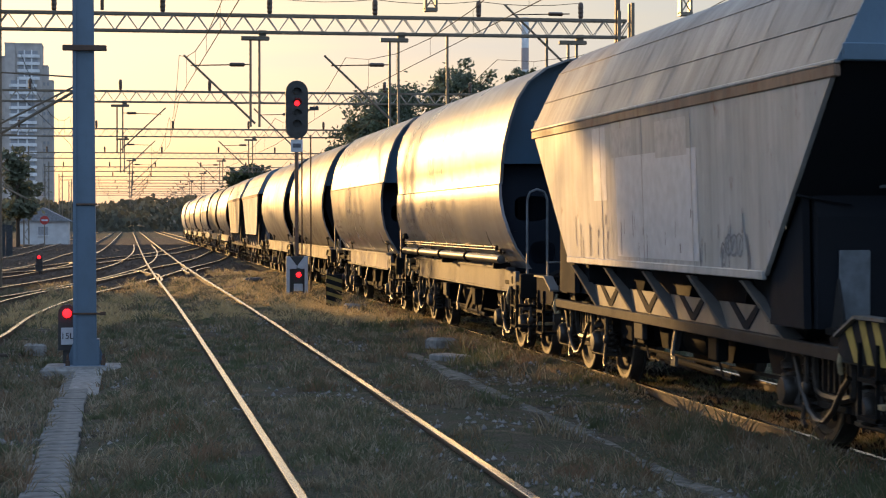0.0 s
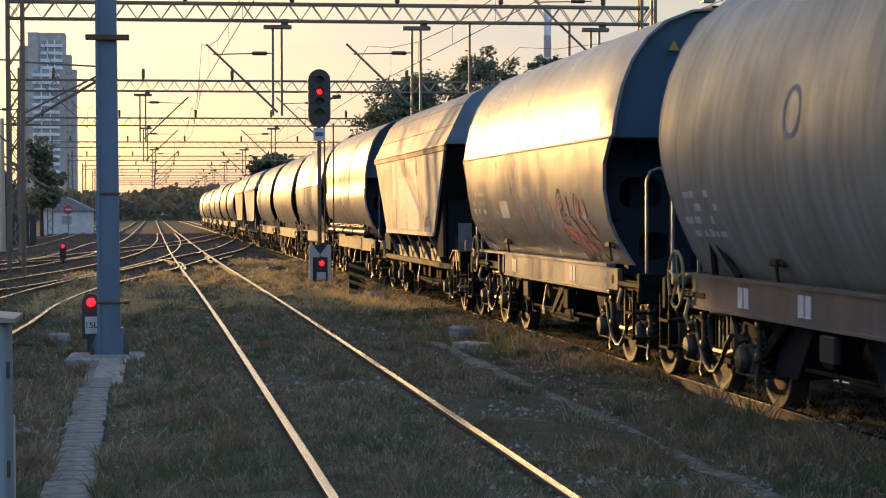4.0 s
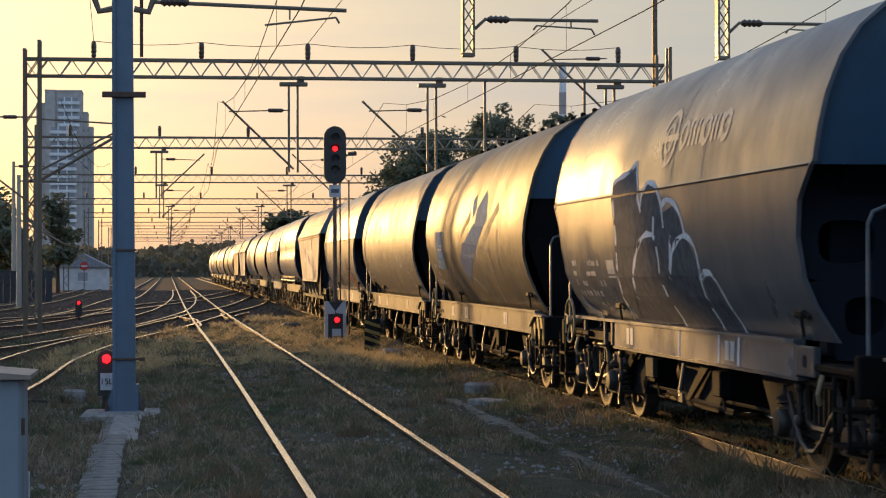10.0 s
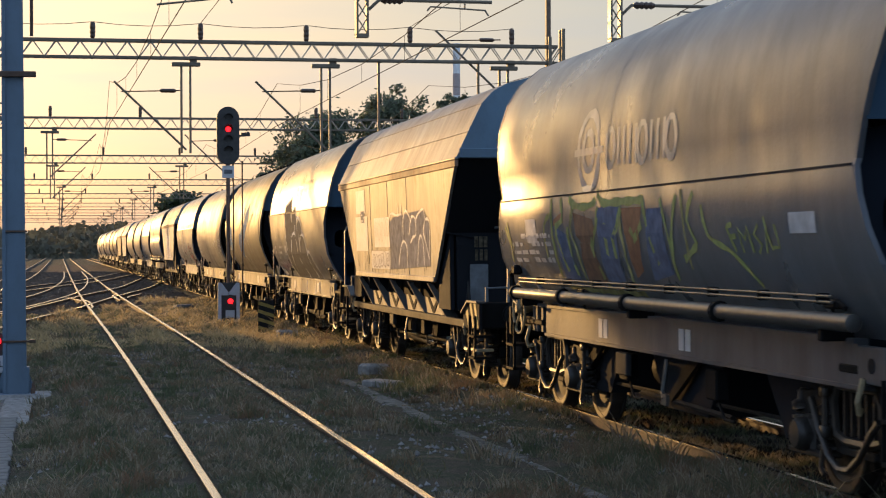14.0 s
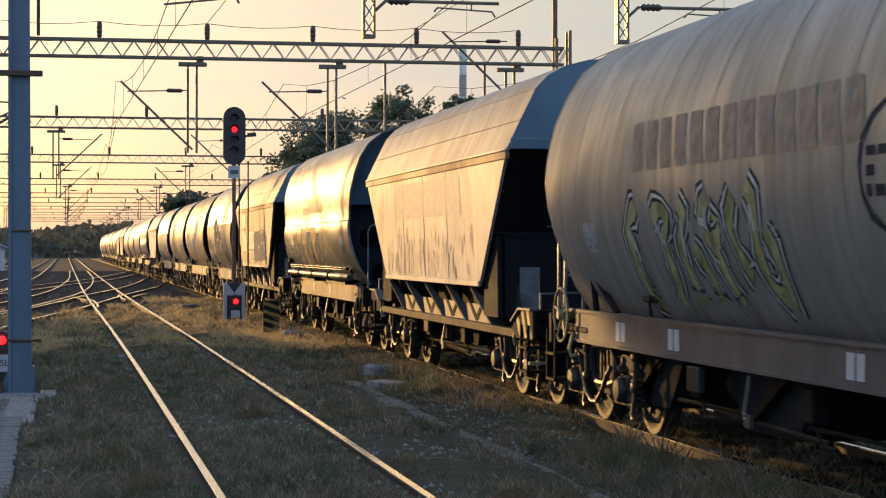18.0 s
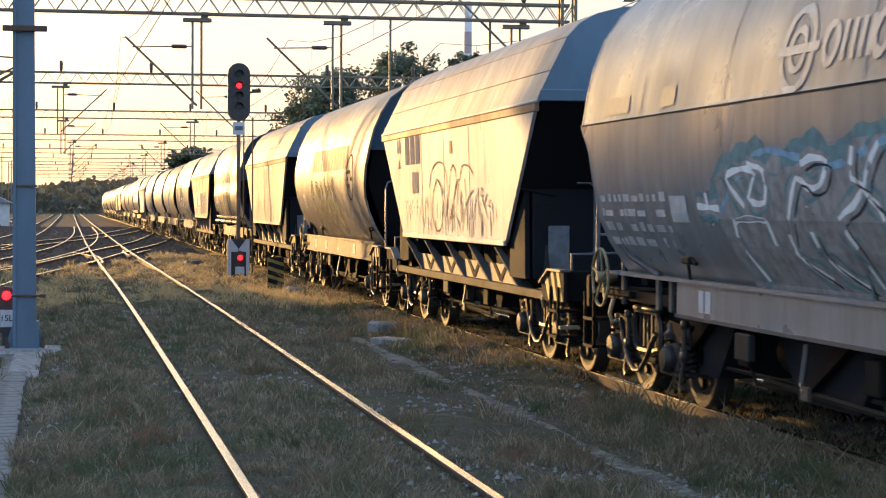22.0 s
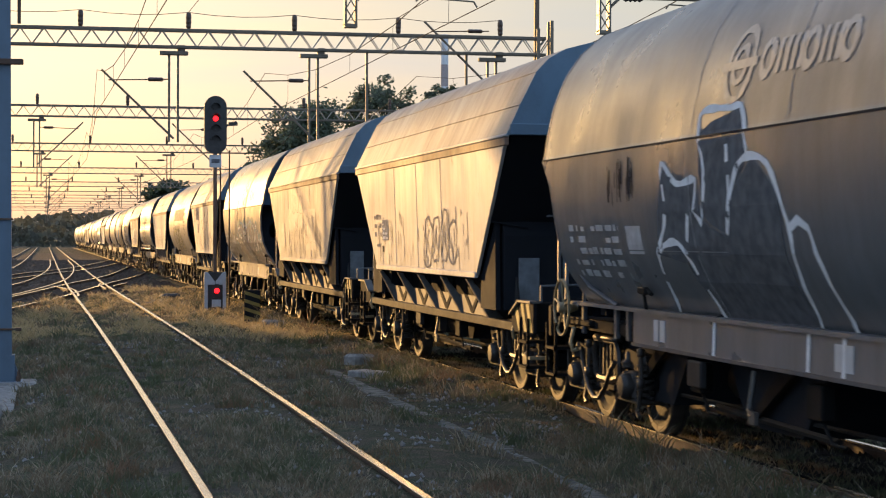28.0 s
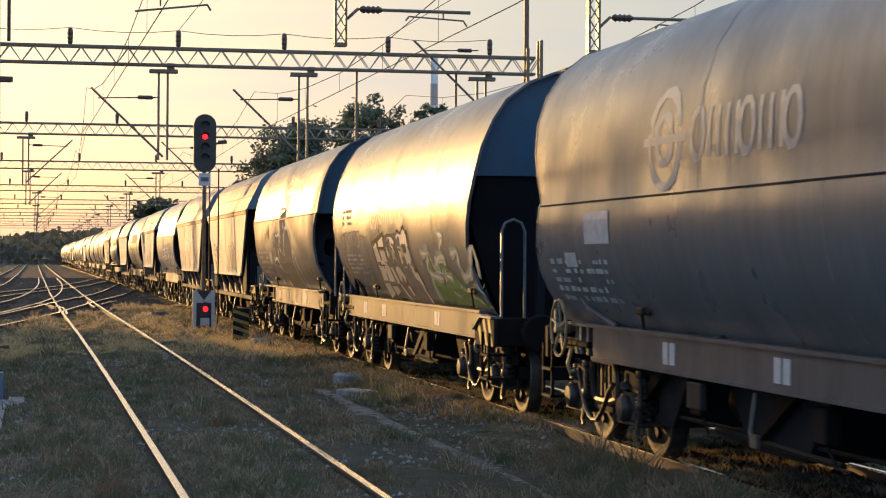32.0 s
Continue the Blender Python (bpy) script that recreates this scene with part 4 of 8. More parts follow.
def round_wagon(L, sec, ends, sill_y, seam=0.0, pipe=False, paint_mat=None):
    """A hopper wagon with a bulging tank-like body."""
    w = thing("hopper_wagon", "grey round-bodied grain hopper wagon", "freight wagon", "wagons of the grain train")
    h = L / 2
    g = Geo()
    loft(g, sec, -h, h, 22, ends)
    body = part("body", g, paint_mat or PAINT_GREY, w, "", 28)
    ring = [(-x, z) for x, z in reversed(sec)] + [(x, z) for x, z in sec[1:]]
    for s in (-1, 1):
        up = [(x * 0.985, z - 0.02) for x, z in ring if z >= (2.69 if seam else 2.87)]
        low = [(x * 0.985, max(z, 1.06)) for x, z in ring if z <= 2.71]
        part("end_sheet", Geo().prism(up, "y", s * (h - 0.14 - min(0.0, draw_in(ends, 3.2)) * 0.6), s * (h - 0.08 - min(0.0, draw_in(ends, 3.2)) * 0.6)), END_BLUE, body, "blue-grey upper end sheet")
        part("end_rim", rim_geo(ring, h, s, ends), paint_mat or PAINT_GREY, body)
        if seam:
            for half in (-1, 1):
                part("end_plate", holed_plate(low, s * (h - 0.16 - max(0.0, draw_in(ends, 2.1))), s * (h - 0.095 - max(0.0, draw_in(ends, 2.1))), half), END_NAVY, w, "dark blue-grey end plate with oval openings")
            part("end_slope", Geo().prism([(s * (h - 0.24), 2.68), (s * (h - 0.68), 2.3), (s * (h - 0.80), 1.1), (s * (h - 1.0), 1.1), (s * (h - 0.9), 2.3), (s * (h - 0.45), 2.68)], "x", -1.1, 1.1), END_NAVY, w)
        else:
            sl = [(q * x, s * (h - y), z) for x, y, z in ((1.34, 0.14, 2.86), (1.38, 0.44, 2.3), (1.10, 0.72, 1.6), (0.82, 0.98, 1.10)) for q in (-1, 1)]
            part("end_slope", Geo().add(sl + [(x, y - s * 0.25, z) for x, y, z in sl], [(0, 1, 3, 2), (2, 3, 5, 4), (4, 5, 7, 6), (8, 10, 11, 9), (10, 12, 13, 11), (12, 14, 15, 13), (0, 8, 9, 1), (6, 7, 15, 14), (0, 2, 10, 8), (2, 4, 12, 10), (4, 6, 14, 12), (1, 9, 11, 3), (3, 11, 13, 5), (5, 13, 15, 7)]), END_BLACK, w, "sloped end sheet, coloured black for its shade")
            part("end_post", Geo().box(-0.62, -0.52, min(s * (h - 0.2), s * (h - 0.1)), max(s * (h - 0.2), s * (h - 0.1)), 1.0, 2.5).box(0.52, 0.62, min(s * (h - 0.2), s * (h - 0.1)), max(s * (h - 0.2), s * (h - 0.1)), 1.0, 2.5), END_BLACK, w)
        end_fittings(w, s * h, s, True, 1)
        if not seam and s < 0:
            hazard_plate(w, s * h, s)
        add_bogie(w, s * (h - 0.95))
    for x in (-1, 1):
        zl = 1.0
        y0, y1 = sill_y
        sill = part("sill", Geo().prism([(y0, 1.20), (y1, 1.20), (y1, 0.90), (y0, 0.90)], "x", x * 1.20 - 0.04, x * 1.20 + 0.04), FRAME_GREY, w, "grey side sill")
        part("sill_lip", Geo().box(min(x * 1.16, x * 1.27), max(x * 1.16, x * 1.27), y0, h - 0.2, 1.19, 1.225), FRAME_GREY, sill)
        part("sill_foot", Geo().box(min(x * 1.16, x * 1.26), max(x * 1.16, x * 1.26), y0 - 0.1, y1, 0.875, 0.905), FRAME_GREY, sill)
        part("end_sill", Geo().box(min(x * 1.12, x * 1.19), max(x * 1.12, x * 1.19), -h - 0.3, h + 0.3, 0.94, 1.05), FRAME_DARK, w, "dark end sill")
        part("jacking_plate", Geo().box(min(x * 1.19, x * 1.255), max(x * 1.19, x * 1.255), y0 - 0.50, y0 - 0.02, 0.92, 1.18, 0.01), FRAME_GREY, w, "plate with a jacking hole")
        part("jacking_hole", Geo().lathe([(0.055, x * 1.256), (0.055, x * 1.260)], "x", (0, y0 - 0.26, 1.05), 10), BLACK, w)
        if seam:
            part("front_brace", Geo().tube([(x * 1.30, h - 0.55, 1.60), (x * 1.26, h - 1.0, 1.38), (x * 1.22, h - 1.8, 1.22)], 0.03, 6), FRAME_GREY, w, "curved corner brace", 60)
            for q in (y1 + 0.22, y1 + 0.62, h - 0.6):
                part("stanchion", Geo().box(min(x * 1.18, x * 1.22), max(x * 1.18, x * 1.22), q, q + 0.09, 0.9, 1.20, 0.006), FRAME_GREY, w)
        else:
            for q, e in ((h - 1.15, 1),):
                part("cradle", Geo().tube([(x * 1.21, q, 1.2), (x * 1.25, q, 1.62), (x * 1.20, q - 0.75 * e, 1.22)], 0.035, 5), FRAME_DARK, w, "triangular cradle bracket")
        for q, z in ((2.45, 1.36), (-h + 0.85, 1.42)):
            xx = half_width(sec, z)
            part("valve", Geo().box(min(x * xx, x * (xx + 0.09)), max(x * xx, x * (xx + 0.09)), q - 0.12, q + 0.10, z, z + 0.07, 0.015).tube([(x * (xx + 0.05), q, z), (x * (xx + 0.03), q - 0.02, z - 0.16)], 0.016, 5).tube([(x * (xx + 0.05), q - 0.1, z + 0.05), (x * (xx + 0.06), q - 0.25, z + 0.01)], 0.02, 5), BOGIE, w, "small discharge valve")
        for k in (-0.3, 0.0, 0.3):
            part("chute_arm", Geo().prism([(k * L - 0.9, 0.98), (k * L - 0.55, 0.98), (k * L + 0.35, 0.42), (k * L + 0.2, 0.42)], "x", x * 1.02 - 0.02, x * 1.02 + 0.02), FRAME_DARK, w)
    for k in (-0.3, 0.0, 0.3):
        part("hopper_chute", Geo().prism([(k * L - 1.25, 1.06), (k * L + 1.25, 1.06), (k * L + 0.6, 0.34), (k * L - 0.6, 0.34)], "x", -0.95, 0.95), END_BLACK, w)
    underfloor(w, h)
    if pipe:
        for z in (1.475, 1.515):
            part("side_rail", Geo().tube([(-1.46, -h + 0.5, z), (-1.46, h - 0.7, z)], 0.011, 6), PIPE_DARK, w, "thin steel rail along the side", 60)
        cuts = [-h + 0.15, -2.3, 0.25, 2.6, h - 0.45]
        for p, q in zip(cuts, cuts[1:]):
            part("vacuum_pipe", Geo().lathe([(0.04, p + 0.02), (0.062, p + 0.03), (0.062, q - 0.05), (0.04, q - 0.04)], "y", (-1.44, 0, 1.345), 12), PIPE_DARK, w, "length of steel pipe along the side", 60)
            part("pipe_joint", Geo().lathe([(0.05, q - 0.05), (0.085, q - 0.04), (0.085, q + 0.03), (0.05, q + 0.04)], "y", (-1.44, 0, 1.345), 12), FRAME_DARK, w, "dark pipe joint")
        for q in [-h + 0.75 + 1.15 * k for k in range(8)]:
            part("pipe_bracket", Geo().box(-1.468, -1.38, q - 0.03, q + 0.03, 1.455, 1.535, 0.008), FRAME_DARK, w)
        for q in (-h + 0.75, 0.2, h - 0.75):
            part("pipe_bracket", Geo().box(-1.45, -1.2, q - 0.04, q + 0.04, 1.20, 1.29, 0.01), FRAME_DARK, w)
        part("hose_coil", Geo().tube([(-1.4, h - 0.45, 1.345), (-1.42, h - 0.2, 1.40), (-1.42, h - 0.12, 1.55), (-1.40, h - 0.25, 1.62)], 0.035, 6).box(-1.46, -1.36, h - 0.45, h - 0.3, 1.55, 1.66, 0.02), FRAME_DARK, w, "dark hose end")
    for s in (-1, 1) if seam else ():
        part("belly_seam", Geo().box(min(s * 1.49, s * 1.517), max(s * 1.49, s * 1.517), -h + 0.04, h - 0.04, seam - 0.012, seam + 0.004), END_NAVY, body)
    brake_wheel(w, h - 0.10, 1.15)
    roof_walk(w, L, 4.16, False)
    if seam:
        part("warning_sign", Geo().prism([(-0.82, 3.66), (-0.70, 3.66), (-0.76, 3.77)], "y", -h - 0.01, -h + 0.05), YELLOW, w, "small yellow warning triangle")
    return w


def rim_geo(ring, h, s, ends):
    """The thin folded edge of the shell at one end."""
    g = Geo()
    n = len(ring)
    for grow, back in ((1.003, 0.03), (1.003, -0.006), (0.975, 0.03), (0.975, -0.006)):
        g.v += [(x * grow, s * (h - draw_in(ends, z) - back), z + (0.004 if z > 2.3 else 0.0) * (grow > 1) - (0.02 if grow < 1 and z > 3.9 else 0)) for x, z in ring]
    for i in range(n - 1):
        g.f += [(i, i + 1, n + i + 1, n + i), (2 * n + i, 3 * n + i, 3 * n + i + 1, 2 * n + i + 1), (i, 2 * n + i, 2 * n + i + 1, i + 1), (n + i, n + i + 1, 3 * n + i + 1, 3 * n + i)]
    return g


def holed_plate(low, y0, y1, s):
    """The lower end plate: two cheeks with oval lightening holes between dark gaps."""
    g = Geo()
    edge = sorted([(x, z) for x, z in low if x * s > 0], key=lambda p: -p[1])
    top, bot, inner = edge[0][1], 1.06, s * 0.42
    ov = lambda cz, hh, cx, hw: [(s * (cx + hw / 2 * math.copysign(abs(math.cos(a)) ** 0.6, math.cos(a))), cz + hh / 2 * math.copysign(abs(math.sin(a)) ** 0.6, math.sin(a))) for a in [2 * math.pi * k / 16 for k in range(16)]]
    for za, zb, hole in ((top, 1.74, ov(2.06, 0.36, 1.02, 0.50)), (1.74, bot, ov(1.44, 0.32, 0.86, 0.36))):
        seg = [(half_side(edge, z), z) for z in [za + (zb - za) * k / 6 for k in range(7)]]
        ring_plate(g, seg + [(inner, zb), (inner, za)], hole, y0, y1)
    return g


def half_side(edge, z):
    for (a, za), (b, zb) in zip(edge, edge[1:]):
        if zb <= z <= za:
            return a + (b - a) * ((za - z) / (za - zb) if za != zb else 0)
    return edge[-1][0] if z < edge[-1][1] else edge[0][0]


def ring_plate(g, outer, hole, y0, y1):
    """A plate between an outline and a hole, each hole point tied to the outline along its own ray."""
    cx, cz = sum(p[0] for p in hole) / len(hole), sum(p[1] for p in hole) / len(hole)
    out = []
    n = len(hole)
    for hx, hz in hole:
        dx, dz = hx - cx, hz - cz
        best = None
        for (ax, az), (bx, bz) in zip(outer, outer[1:] + outer[:1]):
            ex, ez = bx - ax, bz - az
            det = dx * -ez + ex * dz
            if abs(det) < 1e-9:
                continue
            t = ((ax - cx) * -ez + ex * (az - cz)) / det
            u = (dx * (az - cz) - dz * (ax - cx)) / det
            if t > 0 and -1e-6 <= u <= 1 + 1e-6 and (best is None or t < best):
                best = t
        best = best or 1.2
        out.append((cx + dx * best, cz + dz * best))
    k = len(g.v)
    for y in (y0, y1):
        g.v += [(x, y, z) for x, z in out] + [(x, y, z) for x, z in hole]
    for i in range(n):
        j = (i + 1) % n
        g.f += [(k + i, k + j, k + n + j, k + n + i), (k + 2 * n + i, k + 3 * n + i, k + 3 * n + j, k + 2 * n + j), (k + n + i, k + n + j, k + 3 * n + j, k + 3 * n + i)]


# The train: middle of each wagon along the track at the start, kind and paint.
def run(t):
    """Metres the train has rolled after t seconds."""
    return 4.986 * t + 0.02802 * t * t - 2.2e-5 * t ** 3


PROTO = {
    "A": angular_wagon(10.85),
    "S": round_wagon(10.45, SEC_SEAM, ENDS_SEAM, (-4.05, 2.85), 2.68, paint_mat=PAINT_SILVER),
    "R": round_wagon(11.0, SEC_ROUND, ENDS_ROUND, (-5.1, 5.1), paint_mat=PAINT_BEIGE),
    "P": round_wagon(10.35, SEC_LOW_SEAM, ENDS_LOW_SEAM, (-4.6, 4.1), 2.40, pipe=True, paint_mat=PAINT_GREY),
    "Q": round_wagon(10.35, SEC_LOW_SEAM, ENDS_LOW_SEAM, (-4.6, 4.1), 2.40, paint_mat=PAINT_GREY),
}
LENGTH = {"A": 10.85, "S": 10.45, "R": 11.0, "P": 10.35, "Q": 10.35}
TRAIN = [("A", 19.04, PAINT_WHITE), ("S", 6.26, PAINT_SILVER), ("R", -6.48, PAINT_BEIGE), ("R", -19.38, PAINT_BROWN), ("S", -32.38, PAINT_GREY), ("A", -44.8, PAINT_DULL),
         ("P", -58.1, PAINT_GREY), ("A", -70.9, PAINT_WHITE), ("R", -83.6, PAINT_BEIGE), ("A", -96.45, PAINT_PALE), ("S", -109.08, PAINT_SILVER), ("A", -121.2, PAINT_WHITE),
         ("A", -134.2, PAINT_PALE), ("S", -146.54, PAINT_GREY), ("R", -159.2, PAINT_GREY), ("Q", -173.25, PAINT_GREY), ("A", -186.0, PAINT_WHITE)]
AHEAD = [("P", PAINT_SILVER), ("S", PAINT_SILVER), ("R", PAINT_BEIGE), ("R", PAINT_BEIGE), ("A", PAINT_WHITE), ("A", PAINT_DULL), ("R", PAINT_GREY), ("R", PAINT_BROWN), ("S", PAINT_SILVER), ("R", PAINT_BEIGE), ("S", PAINT_SILVER), ("R", PAINT_BEIGE), ("S", PAINT_PALE)]
y = 19.04 + LENGTH["A"] / 2
for kind, mat in AHEAD:
    y += 2.25 + LENGTH[kind]
    TRAIN.insert(0, (kind, y - LENGTH[kind] / 2, mat))
N_AHEAD = len(AHEAD)
WAGONS = []
taken = set()
for kind, yc, mat in TRAIN:
    first = kind not in taken
    taken.add(kind)
    w = PROTO[kind] if first else copy_thing(PROTO[kind], Matrix())
    w.matrix_basis = pose(TRACK_T, yc, -0.05)
    for o in w.children:
        for q in (o, *o.children):
            if q.name.split(".")[0] in ("body", "seam", "end_rim", "lower_rim", "eave_lip") or kind == "S" and q.name.split(".")[0] in ("sill", "sill_lip"):
                q.material_slots[0].link = "OBJECT"
                q.material_slots[0].material = mat
    WAGONS.append((w, yc, kind))
# worn lettering on one angular wagon's rear end and gable
w = WAGONS[N_AHEAD + 5][0]
for k, (za, zb) in enumerate(((1.69, 1.84), (1.87, 2.02))):
    for x in (-1.02, -0.955, -0.89):
        part("stencil_bar", Geo().box(x - 0.02 - 0.01 * (k % 2), x + 0.022, -4.47, -4.4645, za, zb), INK_STENCIL, w, "worn cream stencil")
for k, z in enumerate((3.42, 3.345, 3.27)):
    part("stencil_line", Geo().box(-0.72 - 0.12 * k, -0.2, -5.444, -5.438, z, z + 0.028), LATCH_GREY, w, "worn pale lettering")
# the wagons far ahead never come near: they go without the small bogie fittings
for w, yc, kind in WAGONS[:N_AHEAD - 3]:
    for q in [q for b in w.children for q in b.children if q.name.split(".")[0] in ("coil_spring", "brake_link", "brake_shoe", "wheel_rim", "brake_pipe")]:
        bpy.data.objects.remove(q)


# ---- markings and graffiti on the side facing the tracks ----
INK = {"mark": simple("worn_marking", (0.44, 0.46, 0.49), 0.4, 0, 0.2), "white": simple("spray_white", (0.70, 0.72, 0.74), 0.8, 0, 0.15), "grey": simple("spray_grey", (0.25, 0.26, 0.28), 0.8), "black": simple("spray_black", (0.035, 0.035, 0.04), 0.8),
       "blue": simple("spray_blue", (0.045, 0.13, 0.32), 0.8), "sky": simple("spray_pale_blue", (0.20, 0.33, 0.46), 0.8), "teal": simple("spray_teal", (0.085, 0.19, 0.225), 0.7), "red": simple("spray_red", (0.34, 0.07, 0.08), 0.8),
       "orange": simple("spray_orange", (0.25, 0.115, 0.06), 0.7), "lime": simple("spray_lime", (0.27, 0.30, 0.10), 0.7), "brown": simple("faded_brown_paint", (0.23, 0.165, 0.125), 0.7), "green": simple("spray_green", (0.05, 0.14, 0.06), 0.8),
       "patch": simple("repaint_patch", (0.50, 0.51, 0.53), 0.45, 0, 0.12), "dull": simple("worn_patch", (0.26, 0.25, 0.25), 0.8, 0, 0.3), "rust": simple("rust_patch", (0.17, 0.09, 0.055), 0.7, 0, 0.4), "blue_grey": simple("spray_blue_grey", (0.13, 0.15, 0.22), 0.8), "straw": simple("spray_straw", (0.30, 0.28, 0.13), 0.8, 0, 0.5, 5), "band": simple("overpainted_band", (0.28, 0.29, 0.32), 0.6, 0, 0.2), "faded": simple("faded_patch", (0.40, 0.395, 0.39), 0.5, 0, 0.2), "smoke": simple("spray_smoke", (0.10, 0.108, 0.12), 0.85), "mid_blue": simple("spray_mid_blue", (0.10, 0.23, 0.42), 0.8), "olive": simple("faded_olive", (0.17, 0.175, 0.15), 0.7), "ghost": simple("ghost_of_a_name", (0.21, 0.225, 0.25), 0.32, 0, 0.15), "ghost_pale": simple("pale_ghost_of_a_name", (0.31, 0.325, 0.345), 0.32, 0, 0.15), "overpaint": simple("overpainted_square", (0.15, 0.155, 0.165), 0.32, 0, 0.2), "umber": simple("spray_umber", (0.23, 0.17, 0.14), 0.8), "pink": simple("spray_pink", (0.42, 0.20, 0.22), 0.8)}
SECTION = {"A": "angular", "S": SEC_SEAM, "R": SEC_ROUND, "P": SEC_LOW_SEAM, "Q": SEC_LOW_SEAM}


class Side:
    """Draws on the left side of one wagon, in metres along the wagon (ahead positive) and above the rail."""

    def __init__(self, index):
        self.wagon, _, self.kind = WAGONS[N_AHEAD + index] if index < 100 else WAGONS[index - 100]
        self.body = next(o for o in self.wagon.children if o.name.split(".")[0] == "body")
        self.lift = 0.004

    def on(self, y, z, lift):
        return (-half_width(SECTION[self.kind], z) - lift, y, z)

    def sheet(self, name, outline, ink, label=""):
        """A thin sheet that follows the bulge inside a convex outline."""
        self.lift += 0.00005
        zs = [p[1] for p in outline]
        lo, hi = min(zs), max(zs)
        n = max(2, int((hi - lo) / 0.07))
        g = Geo()
        for k in range(n + 1):
            z = lo + (hi - lo) * min(max(k / n, 0.001), 0.999)
            cuts = []
            for (ya, za), (yb, zb) in zip(outline, outline[1:] + outline[:1]):
                if (za <= z < zb) or (zb <= z < za):
                    cuts.append(ya + (yb - ya) * (z - za) / (zb - za))
            if len(cuts) >= 2:
                for q in (min(cuts), max(cuts)):
                    g.v.append(self.on(q, z, self.lift))
        g.f = [(2 * i, 2 * i + 1, 2 * i + 3, 2 * i + 2) for i in range(len(g.v) // 2 - 1)]
        if g.f:
            part(name, g, INK[ink], self.body, label)

    def rect(self, y0, z0, y1, z1, ink, name="marking", label=""):
        self.sheet(name, [(y0, z0), (y1, z0), (y1, z1), (y0, z1)], ink, label)

    def stroke(self, pts, width, ink, name="graffiti_stroke", closed=False):
        """A painted line through points on the side."""
        self.lift += 0.00005
        line = [(p.x, p.y) for p in smooth_line([(a, b, 0) for a, b in (pts + pts[:1] if closed else pts)], 0.10)]
        line = [(a, min(max(b, 1.10), 4.0)) for a, b in line]
        g = Geo()
        for i, (a, b) in enumerate(line):
            (pa, pb), (qa, qb) = line[max(i - 1, 0)], line[min(i + 1, len(line) - 1)]
            d = math.hypot(qa - pa, qb - pb) or 1
            w = width * (0.5 + 0.14 * math.sin(i * 1.7))
            na, nb = -(qb - pb) / d * w, (qa - pa) / d * w
            g.v += [self.on(a + na, b + nb, self.lift), self.on(a - na, b - nb, self.lift)]
        g.f = [(2 * i, 2 * i + 1, 2 * i + 3, 2 * i + 2) for i in range(len(line) - 1)]
        part(name, g, INK[ink], self.body)

    def ring(self, y, z, r, width, ink):
        self.stroke([(y + r * math.cos(2 * math.pi * k / 14), z + r * math.sin(2 * math.pi * k / 14)) for k in range(14)], width, ink, "emblem_ring", True)

    def panel(self, y0, z0, y1, z1, rows, seed, ink="mark"):
        """A block of small unreadable markings, drawn as bars."""
        rnd = random.Random(seed)
        h = (z1 - z0) / rows
        for r in range(rows):
            y = y0
            while y > y1:
                w = rnd.uniform(0.06, 0.26)
                if rnd.random() < 0.75:
                    self.rect(y, z0 + r * h, max(y - w, y1), z0 + r * h + h * rnd.uniform(0.4, 0.62), ink)
                y -= w + rnd.uniform(0.03, 0.12)

    def letters(self, y0, z0, y1, z1, n, fill, edge, seed, width=0.05):
        """Bulging graffiti letters: filled shapes with a bold outline and an inner flourish."""
        rnd = random.Random(seed)
        step = (y1 - y0) / n
        for k in range(n):
            c, zc = y0 + (k + 0.5) * step, (z0 + z1) / 2 + rnd.uniform(-0.06, 0.06)
            hw, hh = abs(step) * rnd.uniform(0.40, 0.56), (z1 - z0) / 2 * rnd.uniform(0.8, 1.05)
            slant = rnd.uniform(-0.25, 0.1)
            wob = [rnd.uniform(0.8, 1.12) for _ in range(12)]
            loop = []
            for j in range(12):
                a = 2 * math.pi * j / 12
                zz = zc + hh * math.copysign(abs(math.sin(a)) ** 0.8, math.sin(a)) * wob[j]
                loop.append((c + hw * math.copysign(abs(math.cos(a)) ** 0.7, math.cos(a)) * wob[j] + slant * (zz - zc), zz))
            if fill:
                self.sheet("graffiti_fill", loop, fill[k % len(fill)])
            self.stroke(loop, width, edge, "graffiti_outline", True)
            kind = rnd.randrange(3)
            m = [(c + hw * 0.35 + slant * (z0 - zc), zc - hh * 0.55), (c + hw * rnd.uniform(-0.3, 0.4), zc + hh * 0.1), (c - hw * 0.3, zc + hh * 0.55)]
            if kind == 1:
                m = [(c, zc - hh * 0.9), (c + hw * 0.1, zc - hh * 0.2)]
            self.stroke(m, width * 0.85, edge, "graffiti_stroke")
            if kind == 2:
                self.stroke([(c - hw * 0.35, zc - hh * 0.4), (c, zc), (c + hw * 0.3, zc + hh * 0.3)], width * 0.7, edge)

    def tags(self, strokes, width, inks, under=()):
        """Sprayed letters: the same strokes laid first in wider inks, then in the last one."""
        for ink, w in under:
            for pts in strokes:
                self.stroke(pts, w, ink, "graffiti_outline")
        for k, pts in enumerate(strokes):
            self.stroke(pts, width, inks[k % len(inks)])

    def fat(self, strokes, width):
        """Bold white letters on a black edge."""
        for ink, w in (("black", width + 0.13), ("white", width)):
            for pts in strokes:
                self.stroke(pts, w, ink, "graffiti_outline" if ink == "black" else "graffiti_stroke")

